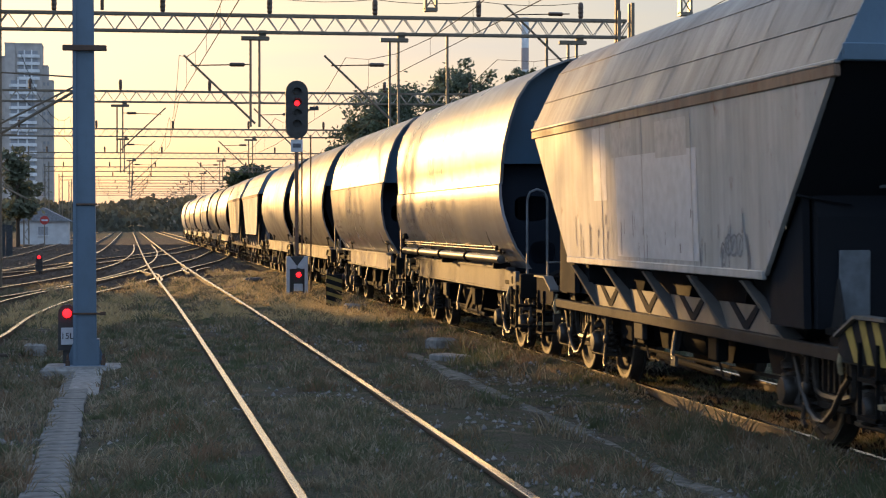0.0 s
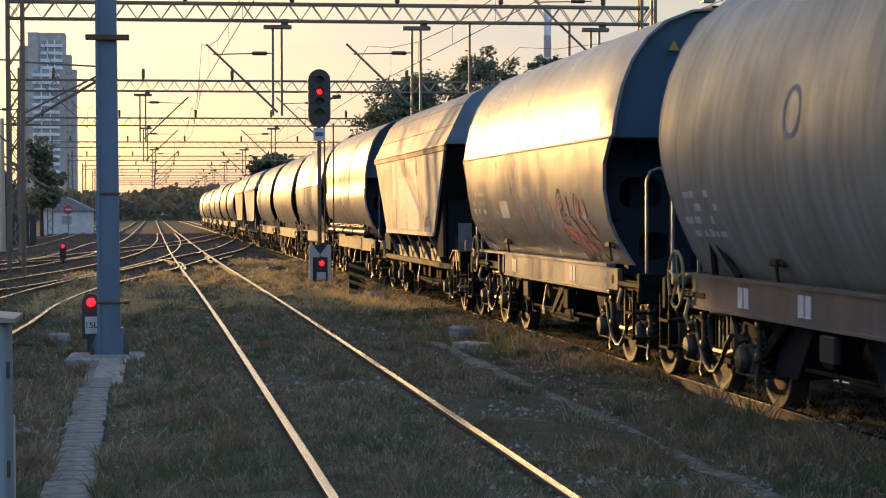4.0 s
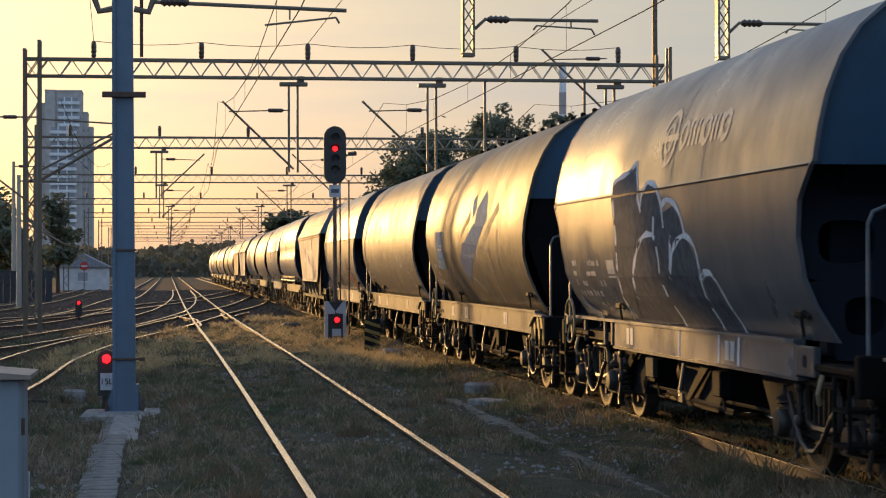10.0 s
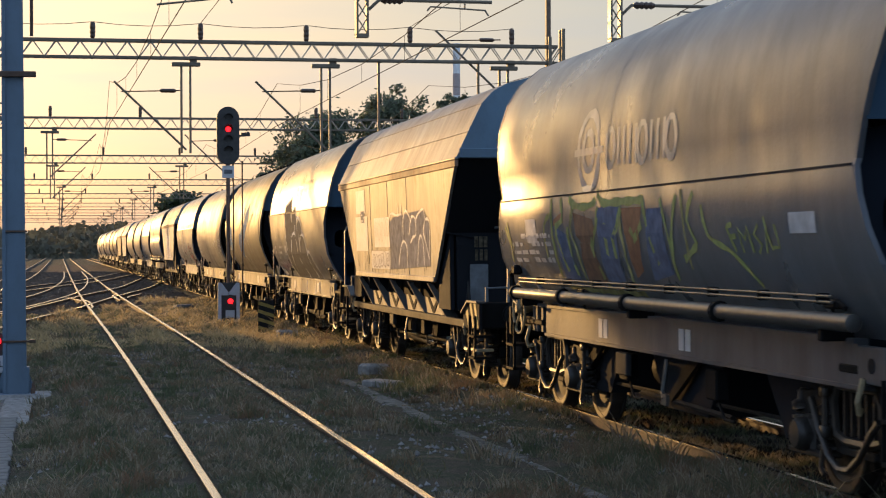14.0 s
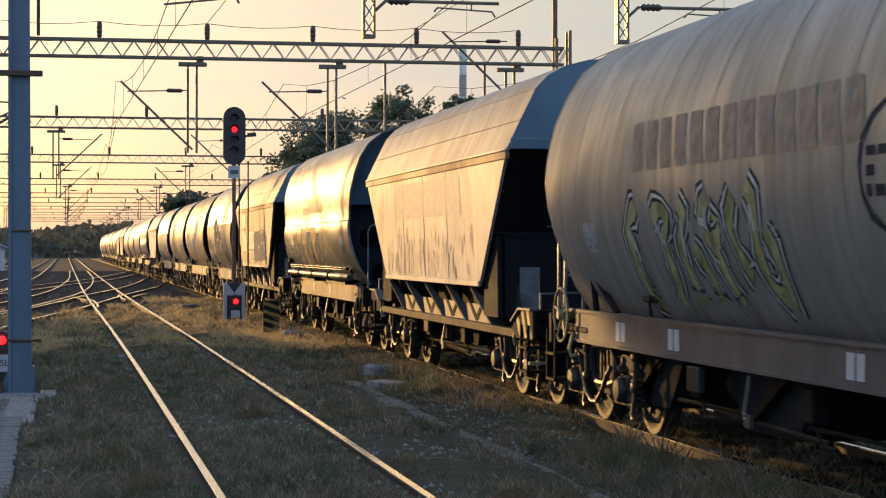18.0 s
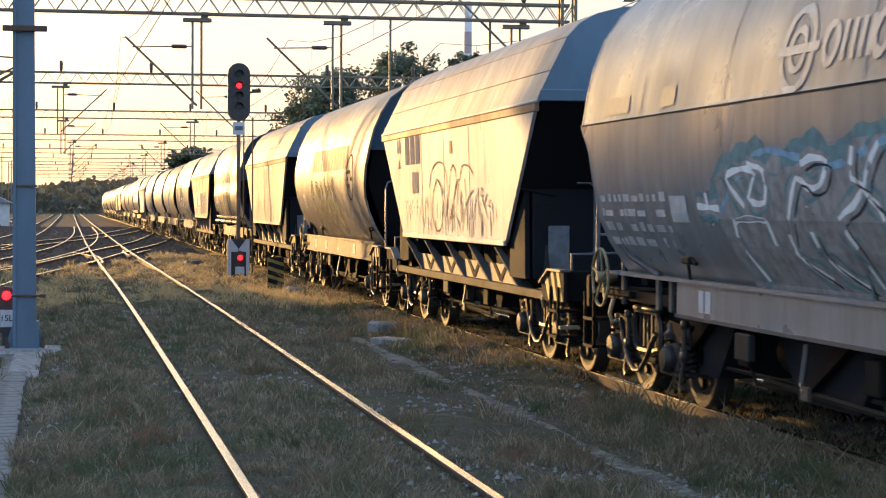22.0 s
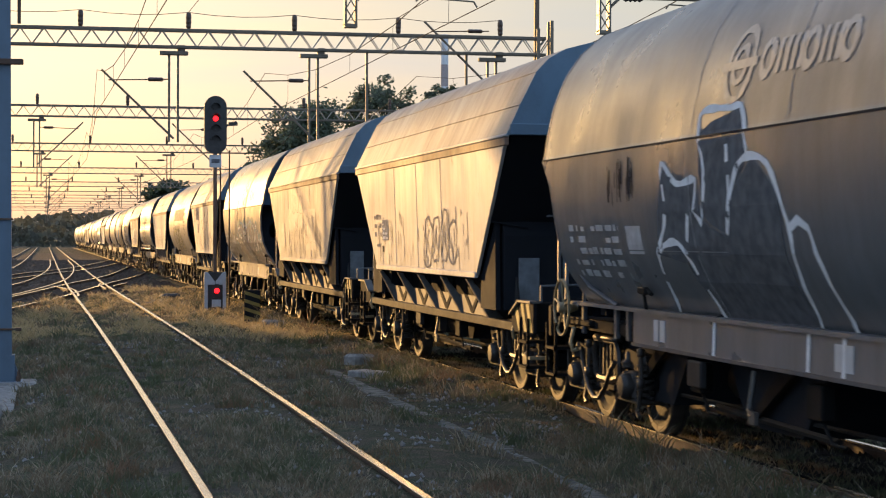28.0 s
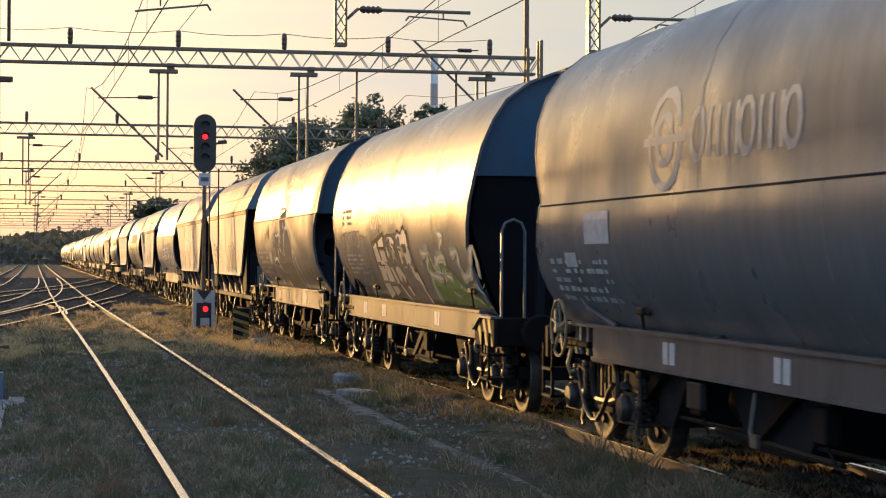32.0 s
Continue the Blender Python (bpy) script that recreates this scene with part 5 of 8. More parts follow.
    def drips(self, y0, y1, z0, z1, n, seed, ink):
        """Thin runs of dirt and paint down the side."""
        rnd = random.Random(seed)
        for _ in range(n):
            y, z, h = rnd.uniform(y0, y1), rnd.uniform(z0 + 0.15, z1), rnd.uniform(0.08, 0.4)
            self.stroke([(y, z), (y + rnd.uniform(-0.01, 0.01), z - h / 2), (y + rnd.uniform(-0.015, 0.015), max(z0, z - h))], rnd.uniform(0.012, 0.03), ink, "dirt_run")

    def seam(self, y, z0=1.2, z1=3.9):
        self.lift += 0.00005
        self.stroke([(y, z0), (y, (z0 + z1) / 2), (y, z1)], 0.016, "grey", "weld_seam")


def emblem_row(d, y, z, r, span, tall, ink):
    """A round emblem with a bar, and a row of plain rings and bars where a name stands."""
    d.ring(y, z, r, r * 0.24, ink)
    d.ring(y, z, r * 0.5, r * 0.2, ink)
    d.rect(y + r * 1.35, z - 0.035, y - r * 1.35, z + 0.035, ink, "emblem_bar")
    y0, step = y - r * 1.6, span / 7.6
    for k, wide in enumerate((1.1, 0.6, 1.6, 1.1, 1.6, 1.1)):
        w = step * wide
        if wide == 1.1:
            d.stroke([(y0 - w / 2 + w * 0.42 * math.cos(2 * math.pi * q / 10), z + tall / 2 * math.sin(2 * math.pi * q / 10)) for q in range(10)], 0.075, ink, "name_ring", True)
        else:
            for q in range(1 if wide < 1 else 3):
                yy = y0 - 0.06 - q * (w - 0.12) / 2
                d.rect(yy, z - tall / 2, yy - 0.075, z + tall / 2, ink, "name_bar")
        y0 -= w


def sill_lines(d, ys):
    """Sprayed lines that run on down over the sill."""
    sill = next(o for o in d.wagon.children if o.name.split(".")[0] == "sill")
    for y in ys:
        part("sprayed_line", Geo().prism([(y - 0.03, 1.195), (y + 0.03, 1.195), (y + 0.05, 0.91), (y - 0.01, 0.91)], "x", -1.246, -1.242), INK["white"], sill)


def decorate():
    d = Side(0)
    for a in ((1.2, 1.5, -1.8, 2.55), (2.2, 2.1, 1.6, 2.9)):
        d.rect(*a, "patch", "repaint")
    d.rect(1.37, 2.55, 0.5, 2.85, "faded", "repaint"), d.rect(-0.41, 2.49, -1.5, 2.85, "faded", "repaint")
    d.letters(-2.45, 1.5, -3.1, 1.72, 4, None, "dull", 3, 0.025), d.drips(3.2, -3.3, 1.45, 2.0, 40, 4, "dull")
    d = Side(1)
    d.tags([[(2.77, 1.73), (2.54, 1.85), (2.16, 1.66), (1.87, 1.54)], [(2.46, 1.89), (1.86, 1.70), (1.44, 1.47)], [(0.77, 1.85), (0.52, 1.71), (0.64, 1.96), (0.15, 1.67)], [(0.46, 2.07), (0.33, 1.92), (0.15, 1.75)], [(0.03, 2.13), (-0.20, 2.16), (-0.37, 2.12)], [(-0.20, 1.75), (-0.43, 1.99), (-0.76, 1.62)], [(-0.76, 2.12), (-0.87, 1.88), (-1.08, 1.92), (-1.08, 2.11)], [(-0.97, 1.78), (-1.07, 1.69), (-1.18, 1.62)], [(-1.53, 1.98), (-1.72, 1.88), (-1.58, 1.69), (-1.77, 1.57)], [(-1.28, 1.82), (-1.38, 1.62), (-1.77, 1.79)]], 0.045, ("sky", "teal", "pink"))
    d.tags([[(-2.41, 2.00), (-2.19, 1.94), (-2.23, 1.70), (-2.83, 1.50), (-3.08, 1.30)], [(-2.23, 1.63), (-2.58, 1.49), (-2.83, 1.26)], [(-2.58, 2.00), (-2.71, 1.76), (-3.24, 1.45), (-3.39, 1.37)], [(-3.31, 2.02), (-3.24, 1.79), (-3.54, 1.51), (-3.81, 1.38)], [(-3.54, 1.93), (-3.69, 1.71), (-3.91, 1.52)]], 0.045, ("pink", "red"), (("black", 0.26), ("grey", 0.17), ("red", 0.08)))
    d.panel(4.4, 1.55, 3.2, 2.2, 5, 7), d.rect(2.0, 1.75, 1.35, 2.0, "mark"), d.seam(0.4, 2.72, 4.0), d.seam(2.1, 1.3, 2.6)
    for y in (-4.6, -3.6, -2.5, -1.3, 0.5, 2.0):
        d.rect(y + 0.72, 2.74, y, 2.90 + 0.03 * math.sin(y * 5), "overpaint", "overpainted_square")
    d = Side(2)
    d.ring(1.3, 2.65, 0.2, 0.05, "dull"), d.letters(-3.4, 1.7, -5.0, 2.2, 4, None, "mark", 9, 0.03), d.panel(4.8, 1.6, 3.6, 2.1, 4, 8)
    d.stroke([(-2.2, 2.1), (-2.6, 1.9), (-2.9, 2.2), (-3.1, 1.95)], 0.05, "white")
    d = Side(3)
    for field, ink in zip([[(-0.27, 3.02), (-0.57, 3.1), (-0.82, 2.84), (-0.51, 2.69)], [(-0.87, 2.84), (-1.55, 3.14), (-1.89, 2.91), (-2.04, 2.61), (-1.1, 2.35), (-0.82, 2.57)], [(-0.73, 2.6), (-1.91, 2.59), (-1.1, 2.26), (-0.55, 2.02), (0.82, 2.09), (0.38, 2.29)], [(0.56, 2.3), (-1.02, 2.26), (-0.45, 2), (0.56, 1.59), (1.01, 1.78), (0.99, 2.02)], [(-1.37, 2.18), (-2.97, 2.9), (-3.15, 2.78), (-1.81, 2.21)], [(-0.22, 2.85), (-0.28, 2.67), (0.76, 2.36), (0.69, 2.46)]], ("sky", "sky", "mid_blue", "blue", "olive", "olive")):
        d.sheet("paint_field", field, ink)
    d.rect(4.01, 1.83, 3.06, 2.54, "mid_blue", "information_panel"), d.rect(3.9, 1.83, 3.1, 2.05, "sky", "information_panel")
    d.panel(3.75, 2.12, 3.3, 2.32, 3, 2), d.panel(4.6, 1.55, 3.9, 2.0, 3, 4)
    d.tags([[(-0.5, 2.12), (-0.64, 1.78), (-0.68, 1.49), (-0.33, 1.26)], [(-0.91, 2.16), (-1.07, 1.83), (-1.06, 1.45), (-1.07, 1.26)], [(-1.3, 2.18), (-1.58, 2.17), (-1.66, 1.92), (-1.77, 1.69)], [(-1.66, 2.19), (-1.93, 1.92), (-2.11, 1.69), (-1.94, 1.29)], [(-1.98, 2.12), (-2.13, 2.16), (-2.27, 2), (-2.37, 1.7)], [(0.17, 1.68), (-0.1, 1.63), (-0.59, 1.44)], [(-3.14, 2.47), (-3.04, 2.25), (-2.94, 1.91), (-2.92, 1.7)]], 0.035, ("grey", "mark"))
    for q in (-3.4, -2.3, -1.2, -0.1, 1.0, 2.1, 3.2, 4.2):
        d.seam(q)
    for k in range(14):
        q = -5.2 + k * 0.8
        part("hatch_clamp", Geo().box(-0.42, -0.34, q - 0.04, q + 0.04, 4.06, 4.20, 0.02), FRAME_DARK, d.wagon)
    d = Side(4)
    for field in [[(0.86, 3), (1.9, 2.8), (1.67, 2.22), (2.09, 1.47), (1.93, 1.18), (0.9, 1.93), (0.43, 2.46)], [(0.4, 2.57), (0.22, 2.75), (-0.3, 2.67), (-0.56, 2.18), (-0.07, 1.19), (1.93, 1.18), (1.21, 1.65), (0.72, 2.04)], [(-0.57, 2.48), (-1.02, 2.49), (-1.32, 2.19), (-1.69, 1.85), (-1.56, 1.2), (-0.12, 1.19), (-0.33, 1.92)], [(-1.71, 1.73), (-2.08, 1.8), (-2.28, 1.2), (-1.59, 1.2)]]:
        d.sheet("graffiti_fill", field, "smoke")
    d.tags([[(0.89, 3.03), (1.13, 2.93), (1.91, 2.82), (1.76, 2.62), (1.67, 2.22), (1.83, 1.82), (2.09, 1.47), (2.23, 1.23)], [(0.89, 3.03), (0.66, 2.74), (0.42, 2.45)], [(0.43, 2.52), (0.37, 2.65), (0.24, 2.77), (-0.18, 2.7), (-0.46, 2.51), (-0.52, 2.26)], [(-0.46, 2.48), (-0.68, 2.55), (-1.02, 2.49), (-1.26, 2.33), (-1.32, 2.19)], [(1.37, 1.5), (1.25, 1.65), (0.9, 1.93), (0.52, 2.14), (0.2, 2.21), (-0.11, 2.16), (-0.15, 1.92), (-0.06, 1.66), (-0.09, 1.43), (-0.12, 1.19)]], 0.06, ("white",)), d.tags([[(-0.14, 2.39), (-0.05, 2.16)], [(-0.8, 2.17), (-0.49, 1.73)], [(-0.55, 1.8), (-0.79, 2.02), (-1.14, 2.15), (-1.41, 2.16), (-1.65, 2.06), (-1.69, 1.85), (-1.61, 1.65), (-1.56, 1.44), (-1.56, 1.2)], [(-1.68, 1.73), (-1.86, 1.8), (-2.05, 1.8), (-2.19, 1.71), (-2.25, 1.5), (-2.28, 1.2)]], 0.06, ("white",))
    d.rect(2.35, 1.73, 1.97, 1.94, "mark"), d.panel(4.3, 1.5, 2.6, 2.0, 4, 31), d.seam(-0.75, 2.7), d.seam(-1.9, 2.7, 3.2), d.seam(3.3, 2.7, 3.0), emblem_row(d, -0.4, 3.2, 0.28, 1.9, 0.26, "ghost")
    sill_lines(d, (-0.17, -1.68, -2.35))
    d = Side(5)
    d.drips(3.4, -3.3, 1.46, 2.2, 50, 44, "black")
    for a in ((3.4, 2.46, 2.4, 2.86), (3.5, 1.82, 2.2, 2.41), (1.48, 1.88, 0.0, 2.36), (1.83, 1.53, 0.05, 1.82)):
        d.rect(*a, "patch", "repaint")
    d.sheet("graffiti_fill", [(-0.09, 2.34), (-1.17, 2.36), (-2.95, 2.42), (-3.41, 2.24), (-3.36, 1.57), (-0.02, 1.53)], "dull")
    d.tags([[(-0.02, 1.53), (-0.04, 2.34), (-0.78, 2.37), (-1.18, 2.38)], [(-1.26, 2.07), (-1.29, 2.31), (-1.56, 2.43), (-1.9, 2.27), (-1.75, 2.06)], [(-0.8, 1.6), (-0.96, 1.82), (-1.24, 1.97), (-1.55, 1.88), (-1.56, 1.58)], [(-1.9, 2.24), (-2.03, 2.33), (-2.33, 2.29), (-2.34, 2.06), (-2.11, 2.03), (-1.86, 1.94)], [(-2.38, 2.29), (-2.61, 2.37), (-3.01, 2.42), (-3.08, 2.27), (-2.91, 2.11)], [(-3.14, 2.27), (-3.41, 2.24), (-3.39, 1.77)], [(-2.91, 2.11), (-3.1, 1.94), (-3.34, 1.71)], [(-2.39, 1.59), (-2.5, 1.88), (-2.68, 2.05), (-2.88, 1.94), (-2.94, 1.6)], [(-0.84, 2.57), (-0.86, 2.38)], [(-1.13, 2.56), (-1.15, 2.39)]], 0.035, ("patch",))
    d.letters(1.75, 1.55, 0.1, 1.8, 6, None, "dull", 41, 0.02), d.rect(2.9, 2.3, 2.5, 2.5, "grey"), d.panel(2.85, 2.32, 2.55, 2.48, 3, 5), d.letters(1.4, 2.0, 0.05, 2.3, 5, None, "faded", 42, 0.02)
    d = Side(6)
    emblem_row(d, 1.36, 2.80, 0.38, 2.35, 0.36, "ghost_pale")
    for k, field in enumerate([[(1.89, 2.21), (1.24, 2.19), (1.14, 2.05), (1.27, 1.9), (1.69, 1.9), (1.85, 1.98)], [(0.99, 2.24), (0.28, 2.24), (0.38, 2.04), (0.62, 1.49), (1.21, 1.47), (1.07, 1.9)], [(0.19, 2.22), (-0.46, 2.22), (-0.11, 1.61), (0.17, 1.57), (0.12, 1.93)], [(2.59, 2.06), (2.17, 2.05), (2.23, 1.46), (2.79, 1.52)], [(1.75, 1.9), (1.32, 1.9), (1.21, 1.47), (1.97, 1.45)], [(2.7, 2.21), (2.35, 2.22), (2.42, 2.1), (2.71, 2.08)]]):
        d.sheet("graffiti_fill", field, ("rust", "blue_grey", "orange", "blue_grey", "rust", "orange")[k])
    d.sheet("graffiti_fill", [(-0.62, 2.2), (-1.05, 2.2), (-1.0, 1.6), (-0.35, 1.55)], "blue_grey")
    d.tags([[(2.77, 2.38), (2.79, 2.21), (2.8, 1.99), (2.85, 1.78), (2.97, 1.45)], [(2.39, 2.37), (2.35, 2.14), (2.62, 2.08), (2.59, 1.86), (2.55, 1.61)], [(2.07, 2.36), (1.89, 2.29), (1.45, 2.26), (1.09, 2.3), (1.02, 2.4), (0.84, 2.29), (0.29, 2.28), (-0.45, 2.28)], [(1.89, 2.27), (2.05, 2.07), (1.95, 1.86), (1.97, 1.66), (2.01, 1.43)], [(2.16, 2.07), (2.24, 1.57)], [(0.99, 2.24), (1.09, 2.05), (1.35, 1.86), (1.32, 1.66), (1.28, 1.43)], [(0.19, 2.22), (0.38, 2.04), (0.57, 1.93), (0.6, 1.75)], [(0.25, 2.15), (0.26, 1.86), (0.31, 1.64), (0.4, 1.45)], [(-0.05, 2.03), (-0.13, 1.93), (-0.42, 2.06)], [(0.78, 2.09), (0.8, 1.94), (0.86, 1.78)]], 0.075, ("lime", "lime", "lime", "straw"))
    d.tags([[(-1.44, 2.3), (-1.24, 1.94), (-1.08, 1.65), (-1.05, 1.48)], [(-1.89, 2.31), (-1.7, 2.08), (-1.87, 1.89), (-1.45, 1.75)], [(-0.47, 2.32), (-0.57, 2.05), (-0.67, 1.7)]], 0.06, ("lime",)), d.tags([[(-1.0, 2.28), (-1.15, 1.95), (-1.1, 1.6)], [(-1.57, 2.34), (-1.62, 1.99), (-1.56, 1.67)], [(-2.1, 2.2), (-2.2, 1.95), (-2.7, 1.8), (-3.1, 1.55)], [(2.9, 1.45), (2.2, 1.43), (1.2, 1.42), (0.2, 1.42)]], 0.05, ("lime", "straw"))
    d.tags([[(-2.66, 2.02), (-2.73, 1.91), (-2.79, 1.82)], [(-2.68, 2.02), (-2.79, 2.03)], [(-2.70, 1.93), (-2.85, 1.94)], [(-2.95, 1.81), (-2.92, 2.00), (-3.04, 1.91), (-3.12, 2.01), (-3.17, 1.81)], [(-3.36, 2.02), (-3.25, 1.95), (-3.38, 1.87), (-3.28, 1.81)], [(-3.45, 1.81), (-3.51, 1.97), (-3.58, 1.83)], [(-3.49, 2.08), (-3.58, 1.85), (-3.73, 1.85), (-3.70, 2.02)]], 0.035, ("lime",))
    d.rect(3.96, 1.91, 3.5, 2.17, "mark"), d.panel(4.7, 1.7, 2.9, 2.05, 4, 54), d.rect(-4.0, 1.95, -4.5, 2.1, "mark"), d.seam(0.66, 2.42), d.tags([[(4.95, 2.1), (4.8, 1.9), (4.9, 1.7)], [(4.85, 2.15), (4.7, 1.85)], [(3.2, 1.75), (3.1, 2.1), (2.85, 2.2)]], 0.05, ("lime",))
    d = Side(7)
    d.rect(2.4, 2.32, -2.6, 2.85, "band", "repaint"), d.drips(3.4, -3.3, 1.46, 2.2, 70, 64, "dull"), d.drips(3.2, -1.5, 1.46, 1.95, 50, 65, "faded")
    d = Side(8)
    for k in range(13):
        y = 2.28 - k * 0.415
        d.sheet("faded_letter_block", [(y - 0.17, 2.56), (y - 0.49, 2.56), (y - 0.28, 3.02), (y + 0.04, 3.02)], "brown")
    d.tags([[(2.06, 2.25), (2.33, 2.1), (2.38, 1.87), (2.37, 1.6), (2.31, 1.39), (2.14, 1.32)], [(1.57, 2.14), (1.38, 2.21), (1.15, 2.16), (1.33, 1.96), (1.33, 1.67), (1.46, 1.36)], [(0.8, 2.25), (0.68, 2.15), (0.89, 1.91), (0.91, 1.57), (0.88, 1.38)], [(0.04, 2.28), (0.23, 2.14), (0.18, 1.96), (-0.02, 1.91), (-0.17, 2.05), (-0.03, 2.07)], [(0.55, 1.87), (0.39, 1.68), (0.34, 1.4)], [(0.02, 1.86), (-0.04, 1.64), (-0.17, 1.41)], [(-0.58, 2.28), (-0.46, 2.13), (-0.5, 1.86), (-0.65, 1.64)], [(-0.9, 2.34), (-1.02, 2.25), (-1.03, 2.08), (-0.98, 1.91), (-0.97, 1.61), (-1.17, 1.48)], [(-1.23, 1.99), (-1.31, 1.86), (-1.33, 1.65), (-1.22, 1.44)]], 0.15, ("straw",), (("black", 0.36), ("mark", 0.29), ("black", 0.22)))
    d.tags([[(2.3, 2.0), (2.2, 1.75)], [(1.5, 2.1), (1.35, 1.9)], [(0.75, 2.1), (0.85, 1.8)], [(0.1, 2.2), (0.15, 2.05)], [(-0.95, 2.2), (-1.0, 2.0)], [(-1.25, 1.8), (-1.25, 1.6)]], 0.06, ("faded",))
    d.ring(-3.5, 2.4, 0.42, 0.05, "black"), d.panel(-3.2, 2.2, -3.8, 2.6, 3, 72, "black"), d.rect(3.95, 1.82, 3.5, 2.12, "band"), d.panel(3.9, 1.86, 3.55, 2.08, 3, 73, "grey")
    for q in (-4.2, -2.8, -1.35, 0.1, 1.5, 2.9, 4.2):
        d.seam(q, 1.2, 4.0)
    d = Side(9)
    d.drips(3.4, -3.3, 1.46, 2.0, 40, 85, "dull"), d.drips(0.4, -2.4, 1.5, 2.2, 30, 86, "grey")
    for y, z in ((3.90, 2.80), (3.70, 2.80), (3.80, 2.52)):
        d.sheet("emblem", [(y + 0.06, z - 0.13), (y - 0.05, z - 0.15), (y - 0.04, z + 0.13), (y + 0.04, z + 0.15)] if z > 2.6 else [(y + 0.10, z - 0.07), (y, z - 0.03), (y - 0.10, z - 0.07), (y, z + 0.09)], "grey")
    for k in range(3):
        d.rect(3.22 - k * 0.46, 2.50, 2.88 - k * 0.46, 2.93, "blue_grey", "emblem_block")
    d.rect(2.66, 2.06, 2.14, 2.38, "dull"), d.panel(2.6, 2.1, 2.2, 2.34, 3, 82, "grey"), d.panel(3.5, 1.75, 2.3, 2.0, 3, 84, "faded")
    d.tags([[(0.65, 2.25), (0.98, 2.03), (1.04, 1.75), (0.88, 1.56), (0.61, 1.51), (0.35, 1.62), (0.27, 1.89), (0.38, 2.15), (0.65, 2.25)], [(1.26, 2.12), (1.02, 2.37), (0.65, 2.48), (0.18, 2.46), (-0.06, 2.32), (-0.13, 2.06), (-0.01, 1.75)], [(0.02, 1.73), (-0.23, 2.06), (-0.38, 2.35), (-0.56, 2.43), (-0.78, 2.26), (-0.59, 2.01), (-0.25, 1.67)], [(-0.41, 1.67), (-0.65, 2.05), (-0.86, 2.23), (-0.97, 2.21), (-0.75, 1.93), (-0.65, 1.72)], [(-1, 2.21), (-1.16, 2.39), (-1.4, 2.41), (-1.71, 2.37), (-1.88, 2.28)]], 0.026, ("umber",)), d.tags([[(-1.33, 2.24), (-1.36, 1.92), (-1.06, 1.52)], [(-1.36, 1.88), (-1.63, 2), (-1.85, 2.07)], [(-2.07, 2.03), (-1.91, 1.81), (-1.69, 1.46)], [(-2.4, 2.08), (-2.31, 2.01), (-2.44, 1.99), (-2.49, 2.06), (-2.36, 2.1)], [(-2.4, 1.97), (-2.61, 1.81), (-2.73, 1.7)], [(-2.71, 2.02), (-2.52, 1.88)], [(-2.83, 1.95), (-2.74, 1.88), (-2.87, 1.86), (-2.92, 1.95)]], 0.03, ("grey",))
    d.tags([[(1.55, 2.0), (1.35, 1.8)], [(1.35, 2.0), (1.5, 1.8)], [(-0.7, 1.72), (-0.95, 1.6)], [(-2.15, 1.9), (-2.35, 1.72)], [(-2.3, 1.92), (-2.2, 1.7)]], 0.02, ("grey",))
    d.rect(-0.35, 2.58, -0.52, 2.76, "rust", "rust_patch"), d.seam(1.18, 1.46, 2.9), d.seam(-2.6, 1.46, 2.9)
    d = Side(10)
    d.sheet("graffiti_fill", [(1.22, 2.09), (0.11, 2.31), (-2.51, 2.34), (-3.93, 2.21), (-4.57, 1.76), (-3.68, 1.22), (1.04, 1.19)], "dull")
    d.stroke([(1.21, 1.82), (1, 2.14), (0.11, 2.31), (-0.21, 2.18), (-0.74, 2.27), (-1.07, 2.33), (-1.43, 2.2), (-1.75, 2.31), (-2.25, 2.34), (-2.49, 2.18), (-2.77, 2.33), (-3.08, 2.3), (-3.35, 2.12), (-3.71, 2.2), (-3.93, 2.19), (-4.11, 1.95), (-4.23, 1.87), (-4.57, 1.95), (-4.57, 1.76)], 0.16, "teal", "graffiti_outline"), d.stroke([(y, z - 0.05) for y, z in [(1.21, 1.82), (0.11, 2.31), (-0.74, 2.27), (-1.43, 2.2), (-2.25, 2.34), (-2.77, 2.33), (-3.35, 2.12), (-3.93, 2.19), (-4.23, 1.87), (-4.57, 1.76)]], 0.05, "sky", "graffiti_outline")
    d.tags([[(0.64, 1.24), (0.8, 1.5), (0.79, 1.74), (0.05, 1.75), (0.05, 1.57)], [(0.49, 1.87), (0.82, 2.09), (0.42, 2.16), (0.16, 2.11), (0.37, 1.93), (0.02, 1.9), (-0.03, 2.13), (0.32, 2.19)], [(-0.8, 2.17), (-0.97, 2.21), (-1.28, 2.18), (-1.13, 2.02), (-0.88, 2), (-0.69, 2.07), (-0.41, 1.77), (-0.31, 1.52), (-0.73, 1.33)], [(-0.81, 1.87), (-0.78, 1.68), (-0.88, 1.48), (-1.38, 1.28)], [(-1.74, 2.27), (-1.69, 2.06), (-1.87, 2.01), (-1.65, 1.87), (-1.37, 1.78), (-1.5, 1.59), (-1.58, 1.31)], [(-2.17, 2.28), (-2.05, 2.19), (-1.87, 1.97), (-2.07, 1.87), (-2.14, 1.65), (-1.93, 1.28)]], 0.05, ("white",), (("teal", 0.20), ("dull", 0.13)))
